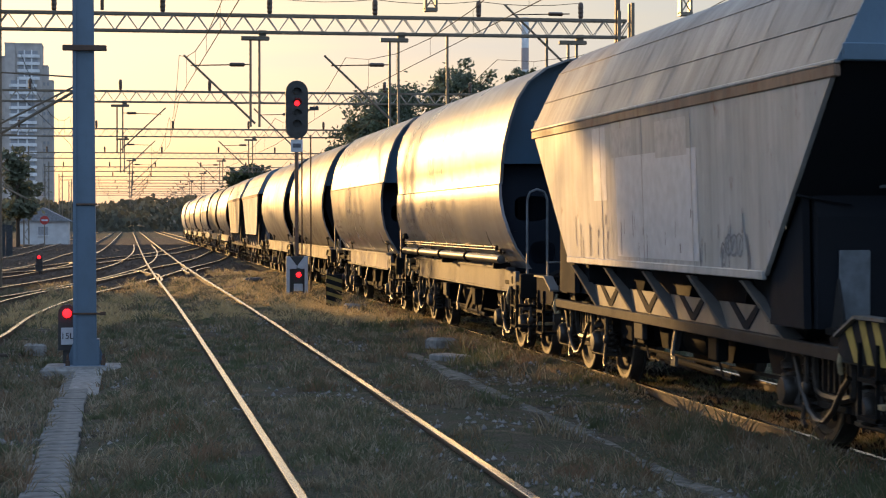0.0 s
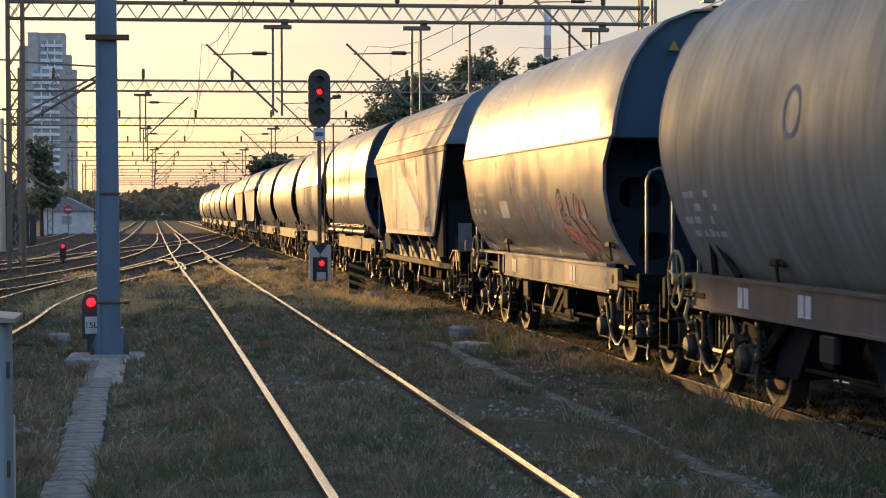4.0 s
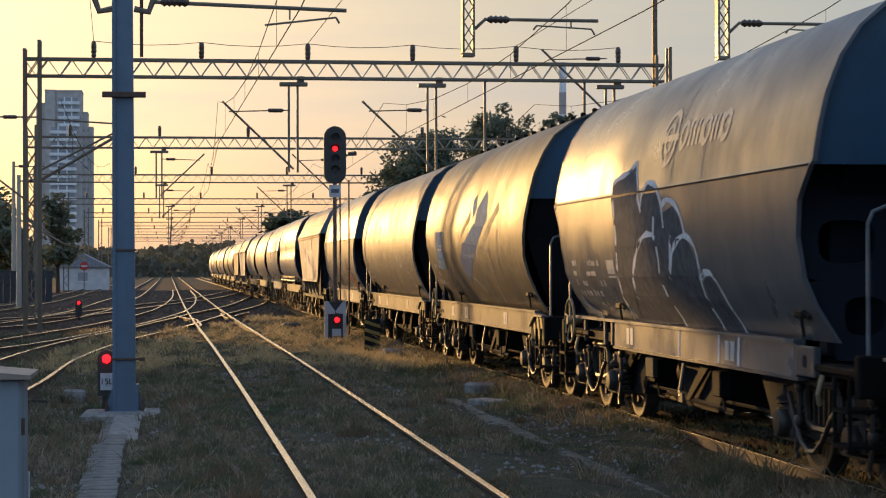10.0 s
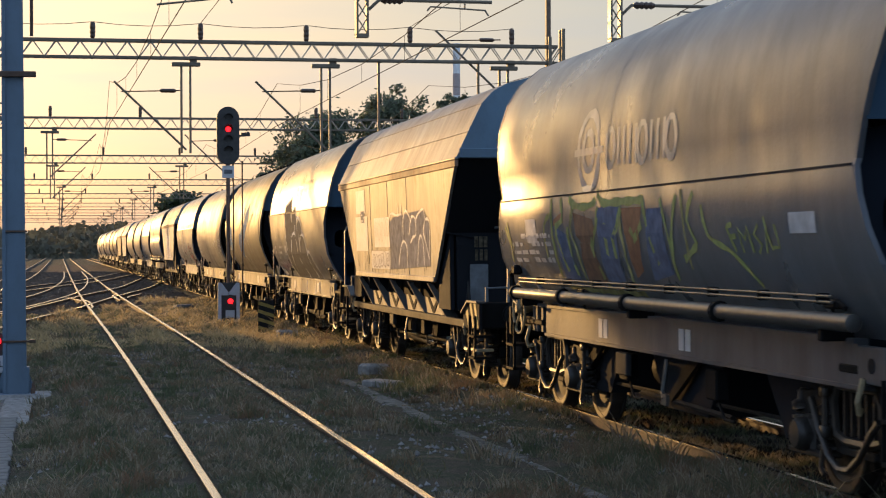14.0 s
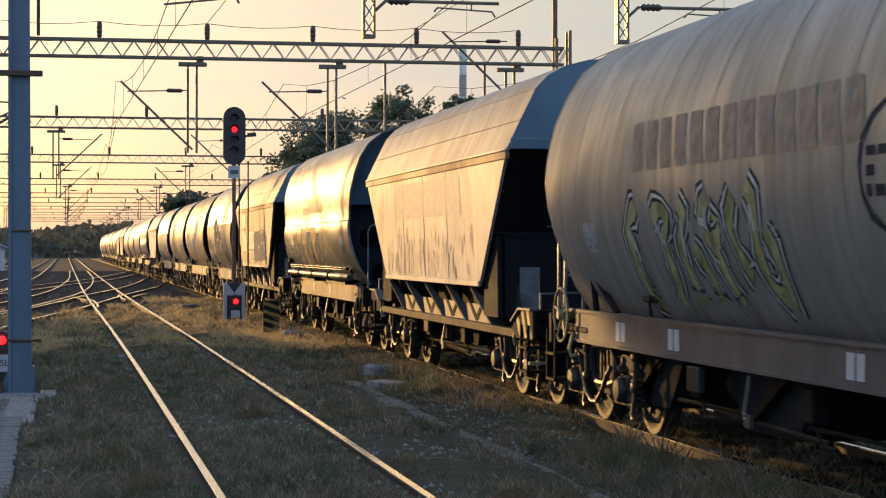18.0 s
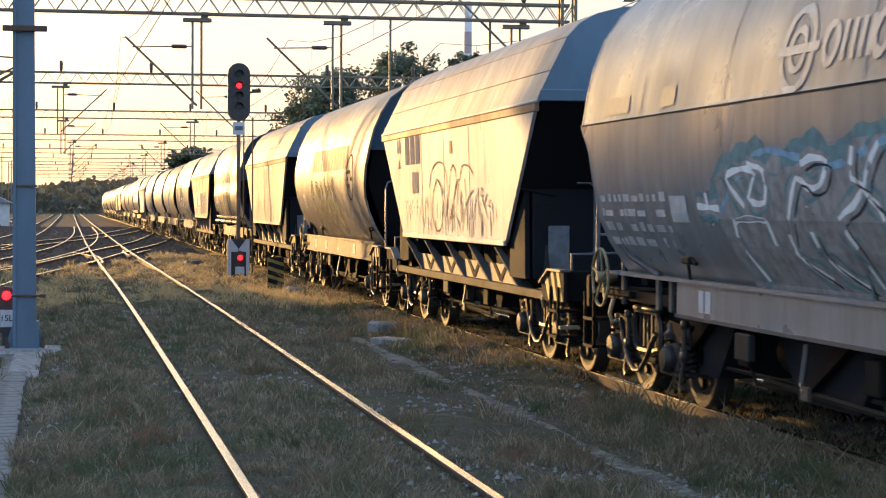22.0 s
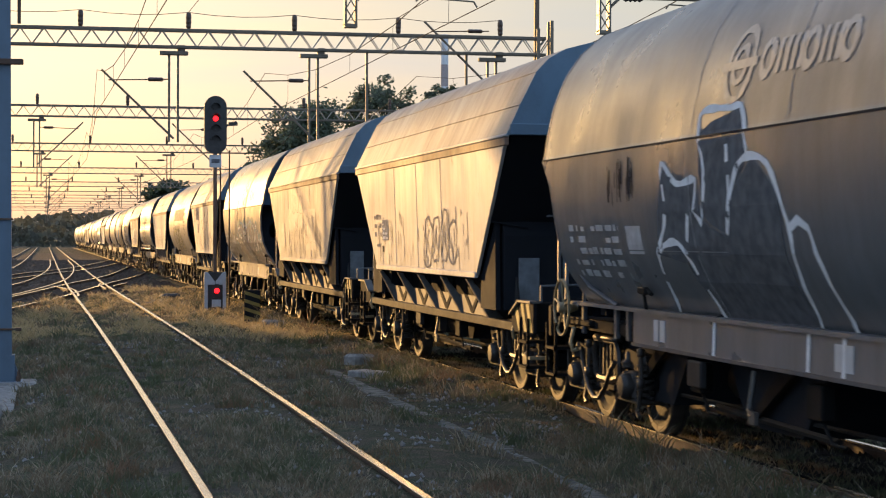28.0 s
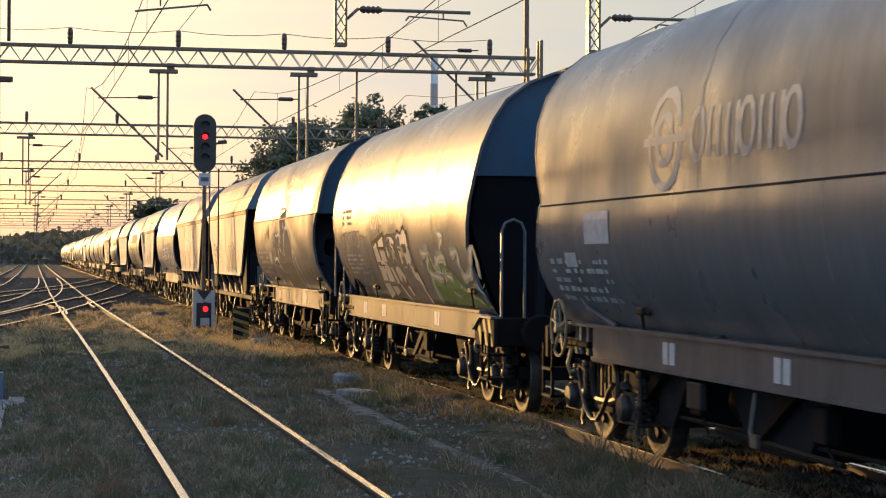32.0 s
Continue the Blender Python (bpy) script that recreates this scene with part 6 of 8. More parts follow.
    d.tags([[(-2.75, 2.22), (-2.73, 2.05), (-2.65, 1.83), (-2.56, 1.57), (-2.81, 1.61), (-2.88, 1.79)], [(-3.07, 2.21), (-3.28, 2.08), (-3.11, 1.87), (-2.9, 1.74), (-2.88, 1.57), (-2.99, 1.45)], [(-3.76, 2.2), (-3.55, 2.04), (-3.2, 1.83), (-3.06, 1.62), (-3.19, 1.58), (-3.45, 1.75)], [(-3.76, 2.2), (-3.95, 2.07), (-3.98, 1.79), (-3.87, 1.59), (-3.68, 1.38)], [(-3.36, 1.62), (-3.62, 1.75), (-3.69, 1.67), (-3.65, 1.46), (-3.72, 1.34)], [(-4.23, 1.78), (-4.37, 1.85), (-4.52, 1.85), (-4.49, 1.68), (-4.4, 1.62)], [(1.39, 1.98), (1.33, 1.71)], [(1.64, 1.87), (1.09, 1.85)]], 0.05, ("white",), (("teal", 0.20), ("dull", 0.13)))
    d.tags([[(y - 0.10, z - 0.05) for y, z in q] for q in [[(-0.8, 2.17), (-0.97, 2.21), (-1.28, 2.18), (-1.13, 2.02), (-0.88, 2), (-0.69, 2.07), (-0.41, 1.77), (-0.31, 1.52), (-0.73, 1.33)], [(-0.81, 1.87), (-0.78, 1.68), (-0.88, 1.48), (-1.38, 1.28)], [(-1.74, 2.27), (-1.69, 2.06), (-1.87, 2.01), (-1.65, 1.87), (-1.37, 1.78), (-1.5, 1.59), (-1.58, 1.31)], [(-2.17, 2.28), (-2.05, 2.19), (-1.87, 1.97), (-2.07, 1.87), (-2.14, 1.65), (-1.93, 1.28)]]], 0.022, ("black",))
    d.panel(4.6, 1.5, 2.5, 2.05, 4, 93), d.rect(2.38, 1.73, 1.92, 1.96, "mark"), d.seam(0.9), d.seam(-1.9, 2.7, 3.4), d.seam(3.2, 2.7, 3.1), d.rect(4.4, 2.74, 3.6, 2.9, "overpaint", "overpainted_square"), d.rect(2.6, 2.74, 2.2, 2.92, "overpaint", "overpainted_square")
    emblem_row(d, -0.6, 3.0, 0.3, 2.0, 0.28, "ghost_pale")
    d = Side(11)
    d.rect(1.26, 2.05, -0.5, 2.85, "faded", "repaint"), d.rect(1.95, 2.05, 1.3, 2.5, "faded", "repaint"), d.letters(1.2, 2.35, -0.5, 2.8, 3, None, "dull", 101, 0.012), d.letters(1.2, 1.7, -2.4, 2.2, 6, None, "faded", 102, 0.02)
    d.rect(-0.66, 1.64, -2.4, 2.45, "faded", "repaint"), d.letters(-0.9, 1.7, -3.0, 2.3, 4, None, "dull", 103, 0.012), d.drips(3.0, -3.2, 1.46, 2.1, 70, 104, "dull"), d.drips(1.0, -2.6, 1.9, 2.4, 30, 105, "grey"), d.rect(3.2, 1.7, 2.6, 2.2, "faded", "repaint")
    d = Side(12)
    d.drips(3.4, -3.3, 1.46, 2.3, 60, 115, "dull")
    d.rect(3.0, 1.84, 2.46, 2.16, "grey", "information_panel"), d.panel(2.95, 1.86, 2.5, 2.14, 4, 111, "white"), d.rect(3.0, 1.66, 2.88, 1.76, "black"), d.panel(3.7, 1.9, 3.1, 2.3, 3, 112, "dull")
    d.letters(-0.4, 1.5, -2.6, 2.2, 4, None, "dull", 113, 0.035), d.panel(3.5, 1.74, 3.2, 1.82, 1, 114, "grey")
    d = Side(13)
    for field in [[(0.27, 2.76), (-0.61, 2.86), (-0.85, 2.46), (-0.46, 2.2), (-0.29, 1.9), (0.19, 2.01)], [(-0.46, 2.2), (-0.97, 2.48), (-1.45, 2.2), (-1.41, 1.19), (0.08, 1.16), (-0.26, 1.84)], [(1.18, 2.45), (0.33, 2.33), (0.27, 1.99), (-0.28, 1.88), (0.08, 1.16), (0.6, 1.19), (0.94, 1.83), (1.55, 1.73)]]:
        d.sheet("graffiti_fill", field, "smoke")
    d.tags([[(1.78, 1.19), (1.65, 1.46), (1.55, 1.73), (1.25, 1.82), (0.94, 1.83), (0.74, 1.67), (0.6, 1.19)], [(1.55, 1.73), (1.17, 2.07), (1.21, 2.5), (0.81, 2.32), (0.33, 2.34), (0.42, 2.11), (0.27, 1.99), (0.12, 2.41), (0.33, 2.85), (-0.25, 2.88), (-0.6, 2.88)], [(0.58, 2.06), (0.76, 1.74)], [(-0.4, 2.59), (-0.43, 2.22), (-0.29, 1.9)], [(-0.29, 1.9), (-0.46, 2.2), (-0.67, 2.43), (-0.97, 2.48), (-1.26, 2.41), (-1.45, 2.2), (-1.59, 1.88), (-1.52, 1.52), (-1.41, 1.19)], [(-1.59, 1.94), (-1.76, 2), (-1.93, 1.94), (-2.02, 1.65), (-2.05, 1.18)], [(-0.6, 2.88), (-0.78, 2.68), (-0.84, 2.49)]], 0.06, ("white",))
    d.rect(2.37, 1.73, 1.93, 1.98, "mark"), d.panel(4.3, 1.5, 2.6, 2.05, 5, 121), d.seam(0.5), d.seam(-1.6, 2.7), d.drips(2.8, 2.0, 2.2, 2.6, 24, 122, "black")
    emblem_row(d, -0.4, 3.2, 0.28, 1.9, 0.26, "ghost"), sill_lines(d, (0.6, -1.41, -2.05))
    d = Side(14)
    emblem_row(d, 1.25, 2.56, 0.29, 2.2, 0.34, "ghost_pale")
    d.sheet("graffiti_fill", [(1.6, 2.12), (1.75, 1.3), (-1.6, 1.2), (-1.45, 2.25), (0.4, 2.24)], "smoke")
    for ink, fat in (("black", 0.07), ("faded", 0.0)):
        for piece in [[(1.46, 2.08), (1.17, 2.09), (1.01, 1.72), (1.23, 1.25), (1.75, 1.23), (1.44, 1.64)], [(0.99, 2.16), (0.57, 2.18), (0.57, 1.77), (0.59, 1.35), (1.09, 1.28), (0.97, 1.75)], [(1.12, 1.84), (0.64, 1.77), (0.8, 1.61), (1.27, 1.6)]]:
            cy, cz = sum(p[0] for p in piece) / 6, sum(p[1] for p in piece) / 6
            d.sheet("graffiti_fill", [(y + math.copysign(fat, y - cy), z + math.copysign(fat, z - cz)) for y, z in piece], ink)
    d.tags([[(-0.21, 1.94), (-0.25, 2.05), (-0.03, 2.1), (0.2, 2.03), (0.35, 1.89), (0.39, 1.71), (0.33, 1.54), (0.18, 1.41), (0.08, 1.22)], [(-0.17, 1.89), (0.01, 1.73)], [(0.09, 1.59), (-0.21, 1.67), (-0.33, 1.56), (-0.35, 1.31)], [(-0.57, 2.09), (-0.96, 2.13), (-1.27, 2.15), (-1.28, 1.89), (-0.98, 1.85), (-0.63, 1.8), (-0.66, 1.96)], [(-1.28, 1.89), (-1.23, 1.62), (-1.45, 1.58), (-1.49, 1.35), (-1.48, 1.22)]], 0.17, ("faded",), (("black", 0.28),))
    d.rect(0.05, 1.84, -0.1, 1.98, "straw", "graffiti_fill"), d.rect(-0.75, 1.88, -0.95, 2.02, "straw", "graffiti_fill")
    d.sheet("graffiti_fill", [(-2.52, 1.93), (-2.75, 1.91), (-2.93, 1.66), (-3.23, 1.41), (-2.97, 1.25), (-2.26, 1.26), (-2.39, 1.62)], "green"), d.sheet("graffiti_fill", [(-3.2, 1.82), (-3.6, 1.8), (-4.4, 1.45), (-5.3, 1.25), (-3.1, 1.25)], "green"), d.sheet("graffiti_fill", [(-2.38, 1.69), (-2.49, 1.66), (-2.34, 1.22), (-2.1, 1.25)], "teal")
    d.tags([[(-2.47, 1.98), (-2.77, 2), (-2.76, 1.85), (-2.99, 1.72), (-3.31, 1.69), (-3.42, 1.56)], [(-3.2, 1.89), (-3.52, 1.9), (-3.57, 1.78)]], 0.09, ("teal",)), d.tags([[(-2.48, 1.91), (-2.75, 1.93), (-2.77, 1.79), (-2.94, 1.67), (-3.16, 1.67), (-3.3, 1.56)], [(-3.23, 1.8), (-3.46, 1.82), (-3.57, 1.71)]], 0.035, ("faded",))
    d.tags([[(-2.19, 1.93), (-2.6, 1.9), (-2.35, 1.7), (-2.64, 1.62), (-3.12, 1.59)], [(-2.99, 1.76), (-3.31, 1.87), (-3.68, 1.85), (-3.42, 1.65), (-3.73, 1.6)], [(-4.11, 1.9), (-4.53, 1.95), (-4.44, 1.77), (-4.56, 1.67)], [(-4.39, 1.61), (-4.91, 1.67), (-5.27, 1.92), (-5.5, 1.99), (-5.51, 1.82), (-5.34, 1.63)], [(-3.52, 2.17), (-3.8, 2.14), (-3.52, 1.98)]], 0.045, ("faded",), (("teal", 0.13),)), d.tags([[(-4.0, 1.5), (-4.4, 1.4), (-4.9, 1.3)], [(-4.9, 1.55), (-5.2, 1.4)], [(-3.4, 1.42), (-3.7, 1.36)]], 0.05, ("teal", "sky"))
    d.letters(4.5, 1.99, 2.0, 2.25, 8, None, "grey", 133, 0.03)
    d.panel(4.3, 2.4, 3.4, 2.7, 3, 134, "dull"), d.panel(4.2, 1.6, 2.6, 1.95, 5, 135), d.seam(0.2, 2.9, 4.0), d.seam(-3.2, 2.2, 4.0)
    d = Side(15)
    emblem_row(d, 1.15, 2.85, 0.40, 2.5, 0.40, "ghost_pale")
    d.panel(4.9, 1.45, 2.9, 1.9, 5, 141), d.rect(3.5, 2.0, 2.7, 2.3, "mark"), d.rect(4.3, 1.78, 3.9, 1.92, "mark"), d.seam(0.3, 2.42), d.seam(-2.2, 1.3, 2.38)
    for k, kind in enumerate(("P", "S", "R")):
        d = Side(100 + N_AHEAD - 1 - k)
        d.letters(2.6 - k, 1.5, -1.0 - k, 2.1, 5, None, "dull", 150 + k, 0.05), d.panel(4.2, 1.6, 3.0, 2.0, 3, 160 + k, "dull")
    # pale markings on the sills
    for w, yc, kind in WAGONS[N_AHEAD:]:
        if kind == "A":
            continue
        sill = next(o for o in w.children if o.name.split(".")[0] == "sill")
        for y in ((1.9, -2.2) if kind == "S" else (3.2, 1.5, -2.6) if kind == "R" else (1.6, -1.0)):
            for q in (y, y + 0.18):
                part("sill_marking", Geo().box(-1.246, -1.242, q, q + 0.14, 0.95, 1.14), LABEL_WHITE, sill)


decorate()


# ---- overhead line gantries ----
# Backlight haze and bloom are put into these warm, pale steel colours.
STEEL = paint("bloom_warmed_steel", (0.21, 0.175, 0.13), 0.5, 0.4, waves=0.05)
LATTICE = paint("bloom_pale_steel", (0.42, 0.39, 0.33), 0.5, 0.3, waves=0.05)
MAST_BLUE = paint("mast_blue_grey", (0.12, 0.185, 0.26), 0.45, 0.4, waves=0.08)
PORCELAIN = simple("brown_porcelain", (0.08, 0.05, 0.035), 0.25)
CONCRETE = simple("concrete", (0.24, 0.235, 0.225), 0.9, 0, 0.4, 10, 0.5)
POST_BROWN = simple("brown_steel", (0.16, 0.11, 0.075), 0.6)
WIRE = simple("copper_wire", (0.035, 0.035, 0.035), 0.9)


def truss(g, x0, x1, y, z0, z1, d=0.25, step=0.62):
    for yy in (y - d / 2, y + d / 2):
        g.box(x0, x1, yy - 0.035, yy + 0.035, z1 - 0.09, z1, 0).box(x0, x1, yy - 0.035, yy + 0.035, z0, z0 + 0.08, 0)
    return g


def gantry(y, x0, x1, z0=7.42, z1=8.0, near=True, skew=0.0):
    t = thing("overhead_gantry", "grey steel lattice gantry over the tracks carrying catenary", "gantry", "overhead line gantries")
    t.matrix_basis = pose(0, y, 0, 0, 0, skew)
    for yy in (-0.125, 0.125):
        part("top_chord", Geo().box(x0, x1, yy - 0.035, yy + 0.035, z1 - 0.09, z1, 0.008), STEEL, t)
        part("bottom_chord", Geo().box(x0, x1, yy - 0.035, yy + 0.035, z0, z0 + 0.08, 0.008), STEEL, t)
    n = int((x1 - x0) / 0.68)
    g = Geo()
    for k in range(n):
        a, b = x0 + (x1 - x0) * k / n, x0 + (x1 - x0) * (k + 0.5) / n
        c = x0 + (x1 - x0) * (k + 1) / n
        for yy in (-0.125, 0.125):
            g.tube([(a, yy, z1 - 0.05), (b, yy, z0 + 0.05), (c, yy, z1 - 0.05)], 0.022, 4)
    part("lattice", g, LATTICE, t, "zigzag lattice bars")
    for x in (x0 + 0.02, x1 - 0.25):
        p = Geo()
        for dx in (0.0, 0.42):
            for yy in (-0.18, 0.18):
                p.box(x + dx - 0.05, x + dx + 0.05, yy - 0.04, yy + 0.04, -0.3, z1 + (0.5 if dx else 0.25))
        m = 12
        for k in range(m):
            za, zb = 0.2 + k * (z1 - 0.2) / m, 0.2 + (k + 1) * (z1 - 0.2) / m
            for yy in (-0.18, 0.18):
                p.tube([(x, yy, za), (x + 0.42, yy, zb)] if k % 2 else [(x + 0.42, yy, za), (x, yy, zb)], 0.02, 4)
        part("post", p, STEEL, t, "lattice steel post")
    for x in [x0 + 2.0 + k * (x1 - x0 - 3.4) / 5 for k in range(6)]:
        part("insulator", Geo().lathe([(0.03, z1), (0.06, z1 + 0.03), (0.08, z1 + 0.08), (0.07, z1 + 0.14), (0.085, z1 + 0.2), (0.075, z1 + 0.28), (0.085, z1 + 0.34), (0.075, z1 + 0.44), (0.05, z1 + 0.5)], "z", (x, 0, 0), 8), PORCELAIN, t, "brown ribbed insulator")
    return t


def dropper(t, x, z0, z1, arm=-1, pair=True):
    """Hanging support tubes with a cantilever arm."""
    d = Geo()
    for dx in ((-0.14, 0.12) if pair else (0,)):
        d.box(x + dx - 0.035, x + dx + 0.035, -0.04, 0.04, z0, z1)
    p = part("dropper", d, STEEL, t, "hanging steel support")
    if pair:
        part("bracket", Geo().box(x - 0.42, x + 0.42, -0.1, 0.1, z1 - 0.10, z1 + 0.02, 0.02).box(x + 0.1, x + 0.32, -0.08, 0.08, z1, z1 + 0.2), STEEL, p)
    if arm:
        part("arm", Geo().tube([(x, 0, z0 + 0.1), (x + arm * 2.1, 0, z0 + 2.1)], 0.035, 6), STEEL, p)
        part("arm_insulator", Geo().tube([(x + arm * 0.1, 0, z0 + 1.85), (x + arm * 1.9, 0, z0 + 1.80)], 0.018, 6).lathe([(0.03, arm * 0.30), (0.06, arm * 0.34), (0.06, arm * 0.72), (0.03, arm * 0.76)], "x", (x, 0, z0 + 1.84), 8), PORCELAIN, p)


G1 = gantry(58.0, -4.15, 14.95, skew=-0.75)
for gx, z0, z1, pair in ((3.7, 4.66, 7.32, True), (7.85, 4.7, 7.32, True), (9.45, 5.2, 7.42, False), (12.5, 5.3, 7.42, False), (13.3, 6.3, 7.32, True)):
    dropper(G1, gx, z0, z1, -1 if pair else 0, pair)
part("lightning_post", Geo().box(14.62, 14.76, -0.07, 0.07, 7.3, 11.0, 0.01), POST_BROWN, G1, "brown post above the gantry")
part("cantilever", Geo().tube([(-3.7, 0, 4.4), (-1.0, 0, 6.0)], 0.045).tube([(-3.7, 0, 4.7), (-1.0, 0, 6.1)], 0.03).tube([(-3.7, 0, 6.2), (-1.0, 0, 6.05)], 0.025), STEEL, G1, "cantilever bracket")
for gy in (92.0, 128.5, 172.0, 215.0, 258.0, 300.0, 350.0, 400.0):
    wide = -9.0 if gy > 100 else -6.5
    q = gantry(gy, wide, 17.5 if gy < 100 else 19.0, skew=-0.7)
    for gx in ((-0.4, 7.9) if gy < 150 else (0.2, 8.0)):
        dropper(q, gx, 5.1, 7.32, 1 if gx < 2 else -1, True)


def wires():
    spans = [-30.0, 27.5, 58.0, 92.0, 128.5, 172.0, 215.0, 258.0, 300.0, 350.0, 400.0]
    for x, zc in ((TRACK_S - 0.2, 5.5), (TRACK_T, 5.5), (-2.9, 5.5), (11.2, 5.5)):
        g = Geo()
        for a, b in zip(spans, spans[1:]):
            if x == -2.9 and b < 60:
                continue
            sag = [(x + 0.2 * (1 - 2 * (k / 6)) * (1 if spans.index(a) % 2 else -1), a + (b - a) * k / 6, zc + 1.25 - 0.85 * (1 - (2 * k / 6 - 1) ** 2)) for k in range(7)]
            g.tube(sag, 0.009, 4)
            g.tube([(sag[0][0], a, zc), (sag[-1][0], b, zc)], 0.009, 4)
            for k in range(1, 6):
                g.tube([(sag[k][0], sag[k][1], zc), sag[k]], 0.005, 3)
        solid("catenary_wire", g, WIRE, "thin dark overhead contact wire with droppers", "overhead wire", "overhead wires")
    g = Geo()
    xs = [-4.15 + 2.0 + k * (19.1 - 3.4) / 5 for k in range(6)]
    for a, b in zip(xs, xs[1:]):
        g.tube([(a + (b - a) * k / 4, 58.0, 8.5 - 0.10 * (1 - (k / 2 - 1) ** 2)) for k in range(5)], 0.012, 4)
    for a in xs[::2]:
        g.tube([(a, 58.0, 8.5), (a + 0.8, 27.5, 8.8), (a + 1.2, 0, 9.0)], 0.010, 4)
    solid("feeder_wire", g, WIRE, "sagging feeder wire along the gantry insulators", "overhead wire", "overhead wires")


wires()


def near_mast():
    t = thing("catenary_mast", "blue-grey steel catenary mast on a concrete footing", "mast", at=pose(-0.60, 27.5, 0))
    part("footing", Geo().box(-0.58, 0.52, -0.45, 0.45, -0.45, -0.165, 0.05), CONCRETE, t, "pale concrete footing")
    g = Geo()
    for a, b in ((-1, -1),):
        lo, hi = 0.155, 0.10
        g.add([(-lo, -0.14, -0.2), (lo, -0.14, -0.2), (lo, 0.14, -0.2), (-lo, 0.14, -0.2), (-hi, -0.1, 8.6), (hi, -0.1, 8.6), (hi, 0.1, 8.6), (-hi, 0.1, 8.6)],
              [(3, 2, 1, 0), (4, 5, 6, 7), (0, 1, 5, 4), (1, 2, 6, 5), (2, 3, 7, 6), (3, 0, 4, 7)])
    part("shaft", g, MAST_BLUE, t)
    part("flange", Geo().box(-0.165, -0.12, -0.16, 0.16, -0.19, 8.4).box(0.13, 0.19, -0.16, 0.16, -0.19, 0.2), MAST_BLUE, t)
    part("base_plate", Geo().box(-0.30, 0.30, -0.24, 0.24, -0.20, -0.16, 0.01), MAST_BLUE, t)
    for x in (-0.24, 0.24):
        for yy in (-0.18, 0.18):
            part("bolt", Geo().lathe([(0.03, -0.16), (0.03, -0.09), (0.018, -0.085), (0.018, -0.02)], "z", (x, yy, 0), 6), RAIL_SIDE, t)
        part("gusset", Geo().prism([(0.12 * (1 if x > 0 else -1), -0.16), (x * 1.15, -0.16), (0.12 * (1 if x > 0 else -1), 0.30)], "y", -0.012, 0.012), MAST_BLUE, t)
    part("crossbar", Geo().box(-0.30, 0.30, -0.20, -0.13, 4.18, 4.26, 0.01), RAIL_SIDE, t)
    part("clamp", Geo().box(-0.18, 0.20, -0.165, -0.14, 0.54, 0.57, 0.005).box(0.20, 0.28, -0.17, -0.10, 0.53, 0.58), PORCELAIN, t)
    part("clamp", Geo().box(-0.17, 0.17, -0.155, -0.13, 2.05, 2.08, 0.005), PORCELAIN, t)
    for s in (-1, 1):
        part("bracket", Geo().tube([(s * 0.14, -0.1, 5.42), (s * 0.34, -0.1, 5.38), (s * 0.42, -0.1, 5.6), (s * 0.42, -0.1, 5.9)], 0.045, 6), STEEL, t)
    part("down_lead", Geo().tube([(0.24, -0.1, 5.9), (0.24, -0.1, 4.75)], 0.025, 6), RAIL_SIDE, t)
    part("cantilever", Geo().tube([(0.42, -0.1, 5.52), (3.1, -0.1, 5.44)], 0.028, 6).tube([(1.95, -0.1, 5.22), (2.95, -0.1, 5.34), (3.0, -0.1, 5.26)], 0.016, 6).tube([(2.3, -0.1, 5.46), (2.3, -0.1, 5.30)], 0.012), STEEL, t, "horizontal cantilever tube")
    part("insulator", Geo().lathe([(0.03, 0.5)] + [(0.065 if k % 2 else 0.04, 0.52 + 0.035 * k) for k in range(10)] + [(0.03, 0.9)], "x", (0, -0.1, 5.52), 8), PORCELAIN, t, "brown ribbed insulator")
    beam = truss(Geo(), -0.2, 18.0, 0, 7.9, 8.5)
    part("beam", beam, STEEL, t, "gantry beam above the mast")
    for x in (4.85, 8.6):
        la = Geo()
        for dx in (-0.075, 0.075):
            la.box(x + dx - 0.015, x + dx + 0.015, -0.08, 0.08, 4.85, 7.95)
        for k in range(14):
            z = 4.87 + k * 0.22
            la.tube([(x - 0.07, -0.06, z), (x + 0.07, -0.06, z + 0.22)], 0.012, 4).tube([(x + 0.07, -0.06, z), (x - 0.07, -0.06, z + 0.22)], 0.012, 4)
        la.box(x - 0.09, x + 0.09, -0.09, 0.09, 4.82, 4.87)
        part("hanging_post", la, STEEL, t, "small hanging lattice post")
        part("cantilever", Geo().tube([(x + 0.1, 0, 5.22), (x + 0.25, 0, 5.36), (x + 1.9, 0, 5.36)], 0.026, 6).tube([(x + 0.95, 0, 5.22), (x + 1.0, 0, 5.28), (x + 1.8, 0, 5.24), (x + 1.85, 0, 5.16)], 0.014, 6).tube([(x + 1.5, 0, 5.36), (x + 1.5, 0, 5.26)], 0.012), STEEL, t)
        part("insulator", Geo().lathe([(0.03, 0.28)] + [(0.06 if k % 2 else 0.04, 0.30 + 0.035 * k) for k in range(8)] + [(0.03, 0.6)], "x", (x, 0, 5.36), 8), PORCELAIN, t)
    return t


near_mast()

# ---- signals and trackside things ----
RED_LAMP = glow("red_signal_lamp", (1.0, 0.008, 0.012), 2.4)
SIGNAL_BLACK = simple("signal_black", (0.04, 0.04, 0.04), 0.6)
SIGN_WHITE = simple("sign_white", (0.55, 0.58, 0.62), 0.5, 0, 0.1)
POST_RUST = simple("rusty_post", (0.17, 0.11, 0.08), 0.6)


